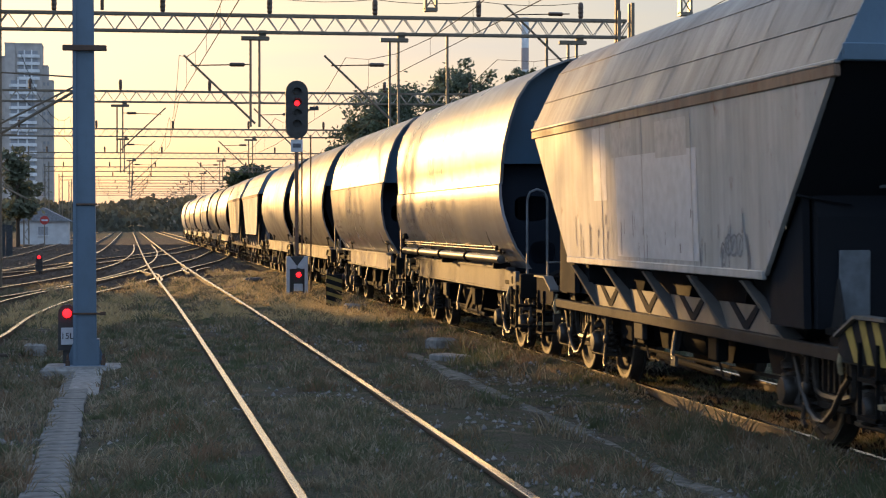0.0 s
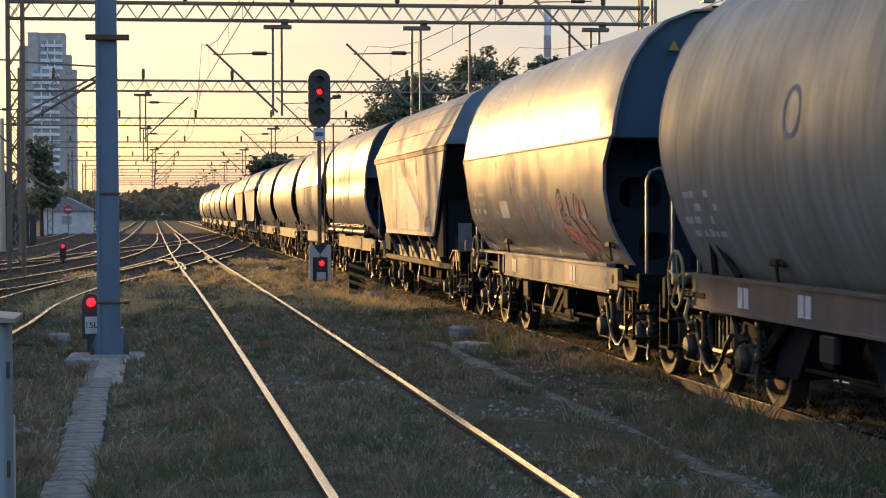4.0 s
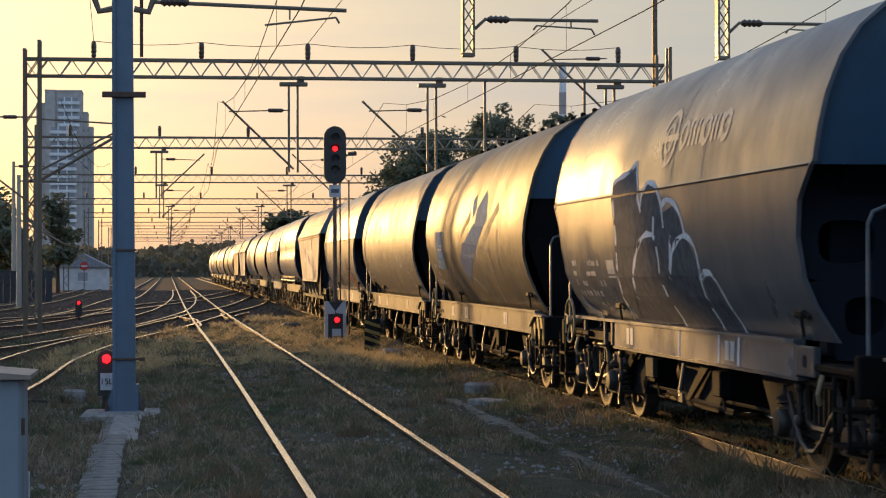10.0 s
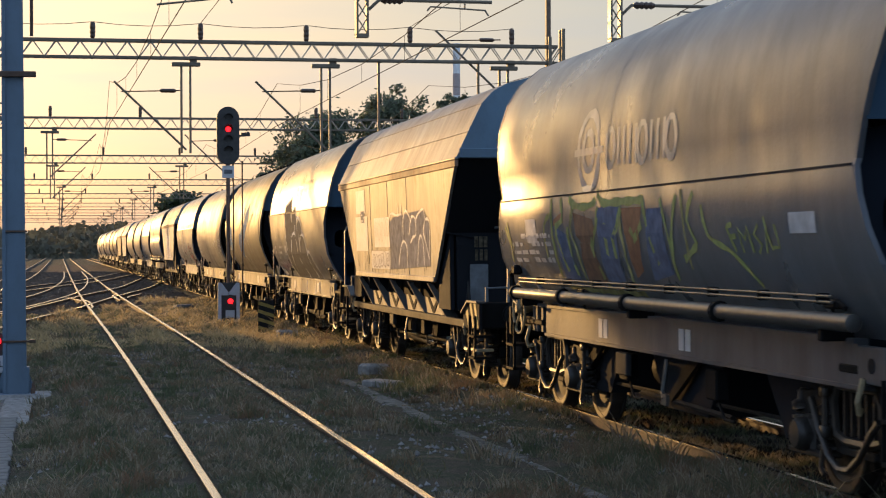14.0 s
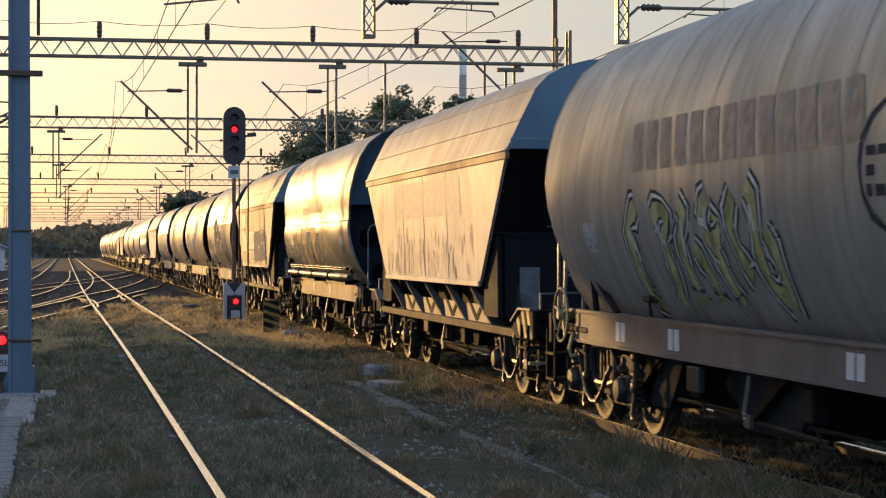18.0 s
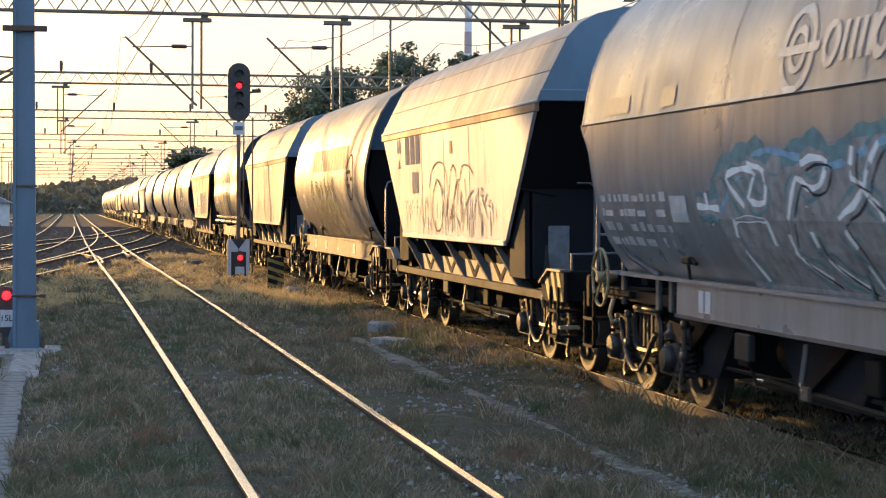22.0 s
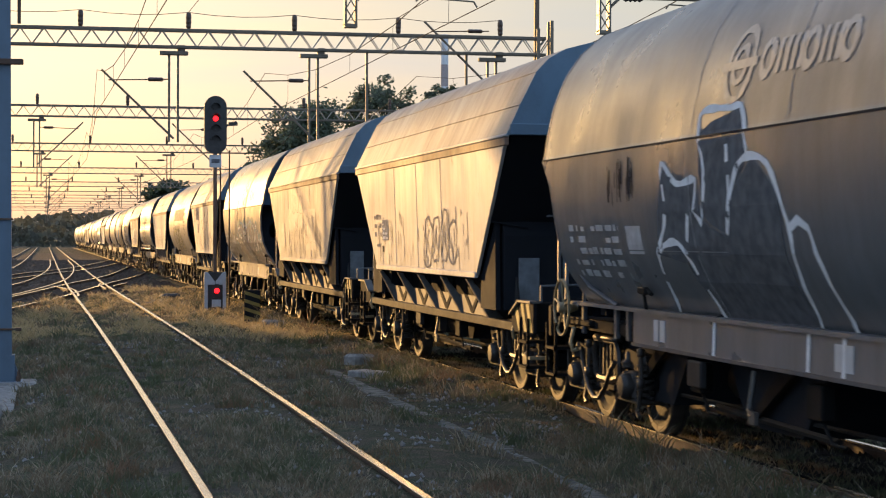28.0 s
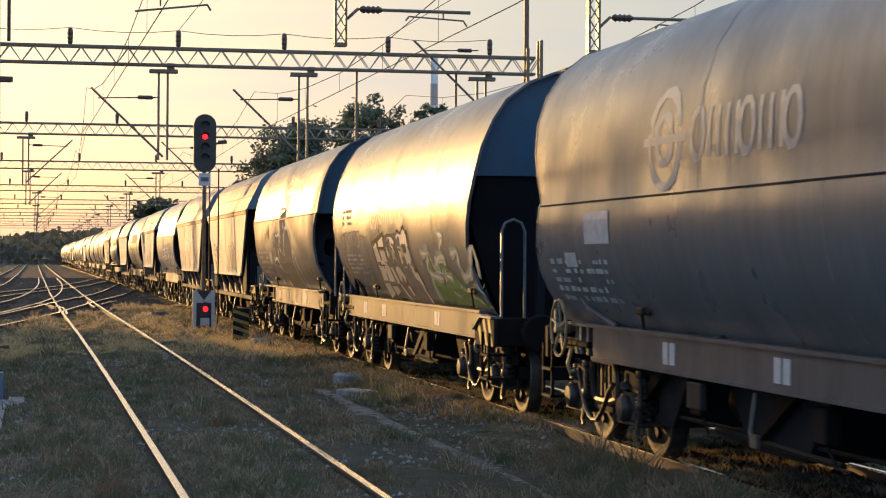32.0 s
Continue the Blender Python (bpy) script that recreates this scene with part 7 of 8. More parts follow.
def lettering(body, size, at, mat, parent, rx=90):
    cu = bpy.data.curves.new("lettering", "FONT")
    cu.body, cu.size, cu.extrude, cu.align_x, cu.align_y = body, size, 0.002, "CENTER", "CENTER"
    tmp = bpy.data.objects.new("lettering", cu)
    me = bpy.data.meshes.new_from_object(tmp)
    bpy.data.objects.remove(tmp)
    me.materials.clear()
    me.materials.append(mat)
    ob = part("lettering", me, mat, parent)
    ob.matrix_basis = pose(*at, rx)
    return ob


def stadium(w, h, n=10):
    """Outline of a tall plate with round ends."""
    r = w / 2
    top = [(r * math.cos(math.pi * k / n), h / 2 - r + r * math.sin(math.pi * k / n)) for k in range(n + 1)]
    return top + [(-x, -z) for x, z in top]


def main_signal():
    t = thing("railway_signal", "black colour-light signal on a thin post showing red", "signal", at=pose(4.46, 52.5, 0))
    part("footing", Geo().box(-0.25, 0.25, -0.25, 0.25, -0.3, -0.1, 0.03), CONCRETE, t)
    part("post", Geo().tube([(0, 0, -0.1), (0, 0, 4.1)], 0.055, 10), POST_RUST, t, "thin rusty post", 60)
    head = part("head", Geo().prism([(x, z + 4.86) for x, z in stadium(0.60, 1.56)], "y", -0.12, 0.02), SIGNAL_BLACK, t, "black rounded backboard")
    part("housing", Geo().prism([(x, z + 4.86) for x, z in stadium(0.40, 1.3)], "y", 0.02, 0.25), SIGNAL_BLACK, head)
    for k, z in enumerate((5.32, 5.03, 4.74, 4.45)):
        hood = Geo()
        arc = [(0.12 * math.cos(a), z + 0.12 * math.sin(a)) for a in [math.pi * j / 8 for j in range(9)]]
        for (ax, az), (bx, bz) in zip(arc, arc[1:]):
            hood.add([(ax, -0.12, az), (bx, -0.12, bz), (bx, -0.26, bz + 0.01), (ax, -0.26, az + 0.01)], [(0, 1, 2, 3)])
        part("hood", hood, SIGNAL_BLACK, head)
        part("lens", Geo().lathe([(0.072 if k == 1 else 0.06, -0.135), (0.06, -0.145), (0.02, -0.148)], "y", (0, 0, z), 14), RED_LAMP if k == 1 else SIGNAL_BLACK, head, "lit red lens" if k == 1 else "dark lens")
    part("lamp_arm", Geo().tube([(0.1, 0.1, 4.86), (0.52, 0.1, 4.88), (0.56, 0.1, 4.98)], 0.03, 6).box(0.36, 0.60, 0.02, 0.14, 4.86, 4.95), SIGNAL_BLACK, head)
    part("ladder", Geo().tube([(0.16, 0.2, 0), (0.16, 0.2, 4.2)], 0.02).tube([(0.4, 0.2, 0), (0.4, 0.2, 4.2)], 0.02), RAIL_SIDE, t)
    plate = part("number_plate", Geo().box(-0.16, 0.16, -0.08, -0.05, 3.72, 4.06, 0.01), SIGN_WHITE, t, "small pale plate")
    part("bar", Geo().box(-0.11, 0.11, -0.088, -0.082, 3.84, 3.95), LABEL_DARK, plate)
    low = part("shunt_signal", Geo().box(-0.30, 0.28, -0.12, 0.0, -0.12, 0.92, 0.02), SIGNAL_BLACK, t, "low black signal box with a red lamp")
    for x in (-0.29, 0.20):
        part("side_board", Geo().box(x, x + 0.09, -0.15, -0.12, -0.1, 0.92, 0.005), SIGN_WHITE, low, "pale side board")
    for x in (-1, 1):
        part("notch_board", Geo().prism([(x * 0.20, 0.92), (x * 0.20, 0.58), (x * 0.015, 0.58), (x * 0.005, 0.66)], "y", -0.146, -0.122), SIGN_WHITE, low, "pale notched board")
    part("lamp_case", Geo().prism([(x * 0.8 + 0.04, z * 0.8 + 0.40) for x, z in stadium(0.30, 0.5)], "y", -0.16, -0.12), SIGNAL_BLACK, low)
    part("lens", Geo().lathe([(0.07, -0.16), (0.07, -0.18), (0.05, -0.20), (0.02, -0.205)], "y", (0.04, 0, 0.42), 14), RED_LAMP, low, "lit red lens")
    part("plate", Geo().box(-0.09, 0.15, -0.15, -0.12, -0.02, 0.18, 0.005), SIGN_WHITE, low)


main_signal()


def dwarf_signal(x, y, s, text=True):
    t = thing("dwarf_signal", "small black ground signal with a lit red lamp", "signal", "ground signals", at=pose(x, y, 0) @ Matrix.Scale(s, 4))
    t.matrix_basis = pose(x, y, 0)
    part("foot", Geo().box(-0.06, 0.06, -0.04, 0.06, -0.3, 0.02), SIGNAL_BLACK, t)
    top = [(0.125 * math.cos(a), 0.54 + 0.125 * math.sin(a)) for a in [math.pi * k / 8 for k in range(9)]]
    part("case", Geo().prism([(-0.125, 0.02), (0.125, 0.02)] + top, "y", -0.08, 0.10), SIGNAL_BLACK, t)
    part("lens", Geo().lathe([(0.062, -0.08), (0.062, -0.11), (0.05, -0.125), (0.01, -0.13)], "y", (0, 0, 0.54), 14), RED_LAMP, t, "lit red lens")
    if text:
        p = part("plate", Geo().box(-0.085, 0.10, -0.10, -0.08, 0.10, 0.34, 0.004), SIGN_WHITE, t, "white plate with black characters")
        lettering("15L", 0.12, (0.0, -0.103, 0.22), BLACK, p)


dwarf_signal(-0.86, 27.9, 1.0)
dwarf_signal(-3.35, 75.0, 1.0, False)


def relay_cabinet():
    t = thing("relay_cabinet", "blue-grey steel trackside cabinet with a pale lid", "cabinet", at=pose(-1.32, 12.3, 0))
    part("body", Geo().box(-0.46, 0.44, -0.3, 0.3, GROUND - 0.02, 1.14, 0.015), paint("cabinet_paint", (0.27, 0.33, 0.38), 0.5, 0.3, waves=0.03), t)
    part("lid", Geo().prism([(-0.52, 1.14), (0.50, 1.14), (0.50, 1.165), (0.0, 1.21), (-0.52, 1.19)], "y", -0.36, 0.36), paint("lid_paint", (0.36, 0.30, 0.25), 0.6, 0.5, waves=0.03), t, "pale overhanging lid")
    part("hinge", Geo().box(0.44, 0.46, -0.28, -0.24, 0.2, 0.3).box(0.44, 0.46, -0.28, -0.24, 0.8, 0.9), RAIL_SIDE, t)
    solid("marker_post", Geo().box(-0.90, -0.87, 12.6, 12.63, GROUND - 0.1, 0.52, 0.004), SIGN_WHITE, "thin pale marker post", "post")


relay_cabinet()


LID = simple("worn_lid_concrete", (0.155, 0.155, 0.15), 0.9, 0, 0.45, 6, 0.6)


def trough():
    t = thing("cable_trough", "line of worn concrete cable-trough lids in the grass", "cable trough")
    part("channel", Geo().box(-0.72, -0.36, 5.0, 27.0, -0.4, GROUND - 0.02), CONCRETE, t)
    me = [Geo().box(-0.165 - 0.01 * k, 0.165, -0.247, 0.247, -0.03, 0.03, 0.008).mesh("lid", LID) for k in range(3)]
    for k in range(43):
        o = part("lid", me[k % 3], None, t)
        o.matrix_basis = pose(-0.54 + random.uniform(-0.012, 0.012) - 0.003 * k, 5.5 + k * 0.5, GROUND - dip(-0.6, 5.5 + k * 0.5) + 0.02 + random.uniform(-0.006, 0.006), random.uniform(-0.6, 0.6), random.uniform(-1.2, 1.2), random.uniform(-1.5, 1.5))


trough()


def striped_post(x, y):
    t = thing("fouling_post", "short black and yellow striped clearance post", "post", at=pose(x, y, 0))
    p = part("board", Geo().box(-0.20, 0.18, -0.04, 0.04, -0.25, 0.62, 0.02), BLACK, t)
    for k in range(4):
        z = -0.05 + k * 0.19
        part("stripe", Geo().prism([(-0.195, z), (0.175, z - 0.12), (0.175, z - 0.04), (-0.195, z + 0.08)], "y", -0.048, -0.041), YELLOW, p)


striped_post(4.75, 45.5)


def buried_trough():
    g = Geo()
    for k in range(108):
        y = 8 + k * 0.2
        c, w = 4.16 + 0.12 * noise.noise((y * 0.3, 0, 0)), 0.09 + 0.07 * noise.noise((y * 0.9, 3, 0))
        g.v += [(c - w - 0.14, y, GROUND - 0.05), (c - w, y, GROUND + 0.012 + 0.02 * noise.noise((y * 1.3, 5, 0))), (c + w, y, GROUND + 0.016 + 0.02 * noise.noise((y * 1.7, 8, 0))), (c + w + 0.16, y, GROUND - 0.05)]
        if k:
            a = k * 4 - 4
            g.f += [(a + i, a + i + 1, a + i + 5, a + i + 4) for i in range(3)]
    solid("buried_trough", g, simple("dusty_earth", (0.135, 0.13, 0.115), 0.95, 0, 0.7, 9, 1.0), "earth-covered line of a cable trough through the grass", "path", kind="structure", smooth=80)


buried_trough()


def lump(name, x, y, sx, sy, sz, mat, label, cat, turn=0):
    g = Geo().box(-sx, sx, -sy, sy, -0.12, sz, min(sx, sy, sz) * 0.3)
    o = solid(name, g, mat, label, cat)
    o.matrix_basis = pose(x, y, GROUND + 0.03, random.uniform(-3, 3), random.uniform(-3, 3), turn)


lump("concrete_block", 4.85, 30.3, 0.22, 0.16, 0.14, CONCRETE, "broken pale concrete block in the grass", "block", 20)
lump("concrete_block", -1.42, 30.4, 0.16, 0.10, 0.10, CONCRETE, "broken pale concrete block in the grass", "block", -10)
lump("concrete_block", 4.55, 27.6, 0.16, 0.30, 0.06, CONCRETE, "flat concrete slab sunk in the grass", "block", 30)
lump("point_machine", 3.85, 62.0, 0.30, 0.22, 0.22, SIGNAL_BLACK, "dark low point machine box", "point machine", 15)
lump("track_box", 2.85, 55.0, 0.14, 0.22, 0.16, SIGNAL_BLACK, "dark track connection box beside the rail", "box", 8)
lump("track_box", 0.35, 38.0, 0.16, 0.12, 0.10, SIGNAL_BLACK, "dark track connection box beside the rail", "box", 8)
lump("track_box", 4.95, 43.0, 0.25, 0.2, 0.16, CONCRETE, "grey box beside the striped post", "box", 8)


# ---- trees, buildings, distance ----
def leaf_material(name, colour, through_light=0.4):
    m, n, l, p = material(name)
    geo = n.new("ShaderNodeNewGeometry")
    r = ramp(n, [(0.0, tuple(c * 0.55 for c in colour)), (0.6, colour), (1.0, tuple(c * 1.6 for c in colour))])
    l.new(geo.outputs["Random Per Island"], r.inputs[0]), l.new(r.outputs[0], p.inputs["Base Color"])
    p.inputs["Roughness"].default_value = 0.6
    thin, both = n.new("ShaderNodeBsdfTranslucent"), n.new("ShaderNodeMixShader")
    l.new(r.outputs[0], thin.inputs[0])
    both.inputs[0].default_value = through_light
    l.new(p.outputs[0], both.inputs[1]), l.new(thin.outputs[0], both.inputs[2]), l.new(both.outputs[0], n["Material Output"].inputs[0])
    return m


LEAF = leaf_material("leaf_green", (0.10, 0.125, 0.075))
LEAF_DARK = leaf_material("leaf_dark", (0.05, 0.068, 0.03))
# Haze over the left-hand trees is put into this leaf colour.
LEAF_HAZED = leaf_material("hazed_side_leaf", (0.12, 0.135, 0.085))
LEAF_ROW = leaf_material("leaf_row", (0.045, 0.06, 0.028), 0.1)
BARK = simple("bark", (0.09, 0.07, 0.055), 0.9, 0, 0.4, 12, 0.8)


def tree(x, y, height, spread, seed, leaves=2600, dense=1.0, leaf=0.28, label="dense green broadleaf tree behind the train", mat=None, low=0.25):
    rnd = random.Random(seed)
    t = thing("tree", label, "tree", "trees", at=pose(x, y, GROUND))
    g = Geo()
    lean = Vector((rnd.uniform(-0.05, 0.05), rnd.uniform(-0.05, 0.05), 1))
    g.tube([(0, 0, -0.2), lean * height * 0.25, lean * height * 0.55, lean * height * 0.85], height * 0.022, 8, height * 0.006)
    tips = []
    for k in range(15):
        a, z = rnd.uniform(0, 6.28), height * rnd.uniform(low, 0.8)
        r = spread * rnd.uniform(0.45, 1.0) * (1.0 if z < height * 0.6 else 0.65)
        base, tip = lean * z * 0.85, Vector((r * math.cos(a), r * math.sin(a), z + height * rnd.uniform(0.06, 0.2)))
        mid = base.lerp(tip, 0.5) + Vector((0, 0, height * 0.02))
        g.tube([base, mid, tip], height * 0.008, 5, height * 0.002)
        tips += [tip, mid.lerp(tip, 0.5), mid]
    tips += [lean * height * 0.95, lean * height * 0.8, lean * height * 0.88]
    part("trunk", g, BARK, t, "tapered trunk with limbs", 60)
    c = Geo()
    for k in range(leaves):
        q = rnd.choice(tips)
        d = Vector((rnd.gauss(0, 1), rnd.gauss(0, 1), rnd.gauss(0, 0.75))) * spread * 0.19 * dense
        p = q + d
        if p.z > height * 1.02:
            p.z = height * rnd.uniform(0.9, 1.02)
        s = leaf * rnd.uniform(0.5, 1.3)
        u = Vector((rnd.uniform(-1, 1), rnd.uniform(-1, 1), rnd.uniform(-0.7, 0.7))).normalized()
        v = u.orthogonal().normalized() * s * 0.55
        u = u * s
        c.add([p - u, p + v, p + u * 1.1, p - v], [(0, 1, 2, 3)])
    part("crown", c, mat or LEAF, t, "uneven leafy crown")
    return t


def dome_tree(x, y, top, rx, rz, seed, clumps, label, mat=None, leaf=0.17, hollow=0.35, per=90):
    """A rounded broadleaf tree: leaf clumps over a dome, with limbs showing in the gaps."""
    rnd = random.Random(seed)
    t = thing("tree", label, "tree", "trees", at=pose(x, y, GROUND))
    mid = top - rz
    g = Geo().tube([(0, 0, -0.2), (0.1, 0, mid * 0.5), (0, 0.1, mid), (0.1, 0, top - rz * 0.5)], 0.26, 8, 0.05)
    c = Geo()
    for k in range(clumps):
        u = Vector((rnd.gauss(0, 1), rnd.gauss(0, 1), rnd.gauss(0.25, 0.9))).normalized()
        r = rnd.uniform(hollow, 1.0) ** 0.6 * (0.9 + 0.16 * noise.noise((u.x * 2, u.y * 2, u.z * 2 + seed)))
        q = Vector((u.x * rx * r, u.y * rx * r, mid + u.z * rz * r))
        if k % 4 == 0:
            g.tube([(0, 0, max(1.5, q.z - rx * 0.7)), (q.x * 0.5, q.y * 0.5, q.z - rx * 0.25), tuple(q)], 0.06, 5, 0.012)
        size = rnd.uniform(0.30, 0.62) * rx / 3.2
        for _ in range(per):
            p = q + Vector((rnd.gauss(0, 1), rnd.gauss(0, 1), rnd.gauss(0, 0.7))) * size * 0.6
            a = leaf * rnd.uniform(0.5, 1.2)
            v1 = Vector((rnd.uniform(-1, 1), rnd.uniform(-1, 1), rnd.uniform(-0.8, 0.8))).normalized()
            v2 = v1.orthogonal().normalized() * a * 0.5
            v1 = v1 * a
            c.add([p - v1, p + v2, p + v1 * 1.1, p - v2], [(0, 1, 2, 3)])
    part("trunk", g, BARK, t, "trunk with thin limbs", 60)
    part("crown", c, mat or LEAF, t, "rounded crown of leaf clumps")
    return t


dome_tree(16.2, 120, 10.9, 4.0, 5.2, 1, 260, "dense round broadleaf tree behind the train")
dome_tree(12.9, 119, 7.2, 1.9, 2.8, 5, 60, "low bushy tree behind the train")
dome_tree(21.2, 122, 12.7, 3.1, 4.0, 3, 80, "open-crowned tree behind the train", hollow=0.55, per=70)
dome_tree(22.6, 123, 11.2, 2.6, 3.8, 4, 120, "dense green broadleaf tree behind the train")
dome_tree(19.2, 121, 10.0, 2.4, 4.0, 2, 110, "dense green broadleaf tree behind the train")
dome_tree(25.4, 124, 12.4, 1.45, 2.2, 6, 60, "small round tree behind the train", leaf=0.16)
dome_tree(26.8, 124, 11.2, 1.3, 2.0, 7, 45, "small round tree behind the train", leaf=0.16)
tree(13.4, 220, 8.4, 3.6, 6, 4000, 1.0, 0.4, "dark round tree beside the line", LEAF_DARK)
tree(-10.9, 136, 6.6, 2.0, 7, 1700, 1.0, 0.28, "bushy tree beside the board fence", LEAF_HAZED)
tree(-8.8, 160, 8.2, 1.9, 9, 1500, 1.0, 0.28, "bushy tree beside the board fence", LEAF_HAZED)
tree(-13.6, 150, 8.0, 2.6, 8, 2600, 1.0, 0.28, "bushy tree beside the board fence", LEAF_HAZED)
# unseen trees added along the yard's left side; their crowns shade the near tracks
for k, (tx, ty, th, ts, lo) in enumerate([(-13.6, 32, 12, 3.4, 0.12), (-13.8, 39, 13, 3.4, 0.12), (-13.4, 46, 13, 3.2, 0.12), (-13.6, 52.5, 13, 3.0, 0.12), (-13.5, 55.6, 12.5, 2.6, 0.2), (-13.7, 61.2, 12.6, 2.7, 0.57),
                                           (-13.4, 64, 6.05, 2.2, 0.12), (-13.3, 68.5, 6.05, 2.2, 0.12), (-13.5, 73, 6.05, 2.2, 0.12), (-13.4, 77.5, 6.05, 2.2, 0.12)]):
    tree(tx, ty, th, ts, 20 + k, 11000 if th > 10 else 6000, 1.0, 0.6 if th > 10 else 0.4, "unseen leafy tree added to shade the near tracks", LEAF_ROW, lo)

# Distance haze is put into these facade and window colours.
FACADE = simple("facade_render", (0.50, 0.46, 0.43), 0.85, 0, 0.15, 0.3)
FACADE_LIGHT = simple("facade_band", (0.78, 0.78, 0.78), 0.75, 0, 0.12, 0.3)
WINDOW_HAZED = simple("hazed_window_glass", (0.30, 0.31, 0.33), 0.3)


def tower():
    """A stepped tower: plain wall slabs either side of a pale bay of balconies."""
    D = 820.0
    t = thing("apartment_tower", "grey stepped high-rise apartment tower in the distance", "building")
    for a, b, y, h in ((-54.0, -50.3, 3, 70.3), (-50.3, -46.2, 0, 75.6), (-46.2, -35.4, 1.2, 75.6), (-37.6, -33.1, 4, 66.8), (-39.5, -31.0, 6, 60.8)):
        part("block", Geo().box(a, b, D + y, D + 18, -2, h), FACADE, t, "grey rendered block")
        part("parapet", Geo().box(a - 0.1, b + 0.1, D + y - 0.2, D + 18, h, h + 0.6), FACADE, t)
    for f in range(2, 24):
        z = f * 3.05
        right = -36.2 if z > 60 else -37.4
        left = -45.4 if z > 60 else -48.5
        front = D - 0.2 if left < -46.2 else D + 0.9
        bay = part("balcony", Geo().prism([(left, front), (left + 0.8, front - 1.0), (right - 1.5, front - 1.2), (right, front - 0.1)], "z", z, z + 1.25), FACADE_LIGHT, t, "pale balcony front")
        part("window", Geo().box(left + 0.6, right - 0.8, front - 0.05, front + 0.3, z + 1.3, z + 2.8), WINDOW_HAZED, bay)
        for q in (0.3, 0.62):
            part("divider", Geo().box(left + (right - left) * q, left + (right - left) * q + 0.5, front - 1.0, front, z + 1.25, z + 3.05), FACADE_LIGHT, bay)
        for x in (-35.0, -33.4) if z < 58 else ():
            part("window", Geo().box(x, x + 0.9, D + 3.94 if x < -34 else D + 3.9, D + 4.2, z + 1.0, z + 2.3), WINDOW_HAZED, t)


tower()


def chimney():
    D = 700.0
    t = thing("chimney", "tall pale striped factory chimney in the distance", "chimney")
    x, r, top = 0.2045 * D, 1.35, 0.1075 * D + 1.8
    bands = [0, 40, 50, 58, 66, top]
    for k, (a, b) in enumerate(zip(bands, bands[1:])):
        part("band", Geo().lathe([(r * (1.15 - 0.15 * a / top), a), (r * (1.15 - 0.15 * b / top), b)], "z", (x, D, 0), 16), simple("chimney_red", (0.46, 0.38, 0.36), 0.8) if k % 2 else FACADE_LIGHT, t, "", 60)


chimney()


def house(x, y, w, d, h, roof, label, wall_mat):
    t = thing("house", label, "building", "houses beyond the yard", at=pose(x, y, 0))
    part("wall", Geo().box(0, w, 0, d, -0.3, h), wall_mat, t)
    part("roof", Geo().prism([(-0.3, h), (w + 0.3, h), (w / 2, h + roof)], "y", -0.3, d + 0.3), simple("roof_sheet_grey", (0.24, 0.25, 0.27), 0.8), t)
    n = max(1, int(w / 2.4))
    for k in range(n):
        wx = (k + 0.5) * w / n
        win = part("window", Geo().box(wx - 0.45, wx + 0.45, -0.05, 0.02, h * 0.35, h * 0.75), WINDOW_HAZED, t)
        part("sill", Geo().box(wx - 0.55, wx + 0.55, -0.14, 0.0, h * 0.35 - 0.08, h * 0.35), FACADE_LIGHT, win)


WALL_WHITE = simple("white_wall", (0.6, 0.6, 0.6), 0.8, 0, 0.12, 1.5)
def disc_sign():
    t = thing("disc_sign", "round red and white railway disc on a thin post", "sign", at=pose(-6.3, 150, 0))
    part("post", Geo().tube([(0, 0.03, GROUND - 0.1), (0, 0.03, 2.1)], 0.04, 8), STEEL, t)
    d = part("disc", Geo().lathe([(0.01, 0.0), (0.34, 0.0), (0.34, -0.03), (0.01, -0.03)], "y", (0, 0, 2.05), 20), simple("disc_red", (0.45, 0.05, 0.04), 0.6), t, "red disc")
    part("bar", Geo().box(-0.24, 0.24, -0.045, -0.032, 1.99, 2.11), SIGN_WHITE, d)


disc_sign()
house(-10.2, 185, 4.6, 6, 2.0, 1.3, "small white house with a grey gable roof", WALL_WHITE)
house(20, 420, 26, 10, 7.5, 2.0, "low grey depot building", FACADE)


def yard_mast(x, y, h):
    t = thing("yard_mast", "slim grey catenary mast with a cantilever beside the sidings", "mast", "yard masts", at=pose(x, y, 0))
    part("shaft", Geo().tube([(0, 0, -0.3), (0, 0, h)], 0.15, 8, 0.10), LATTICE, t, "", 60)
    part("cantilever", Geo().tube([(0, 0, h * 0.66), (2.4, 0, h * 0.46)], 0.05, 6).tube([(0, 0, h - 0.3), (1.9, 0, h - 0.3)], 0.04, 6), STEEL, t)
    part("insulator", Geo().lathe([(0.04, 0.3), (0.09, 0.36), (0.09, 0.9), (0.04, 0.96)], "x", (0, 0, h - 0.3), 8), PORCELAIN, t)


yard_mast(-7.9, 92.5, 9.2)
yard_mast(-7.5, 101, 6.6)
yard_mast(-9.6, 125, 8.6)


def fence():
    t = thing("fence", "dark weathered board fence along the yard", "fence")
    m = simple("fence_boards", (0.06, 0.065, 0.07), 0.8)
    me = Geo().box(-0.22, 0.22, -0.02, 0.02, -0.2, 1.75, 0.01).mesh("board", m)
    a, b = Vector((-26, 104, 0)), Vector((-6.6, 118, 0))
    n = 50
    for k in range(n):
        q = a.lerp(b, k / n)
        part("board", me, None, t).matrix_basis = pose(q.x, q.y, random.uniform(-0.04, 0.04), 0, 0, math.degrees(math.atan2(b.y - a.y, b.x - a.x)))


fence()


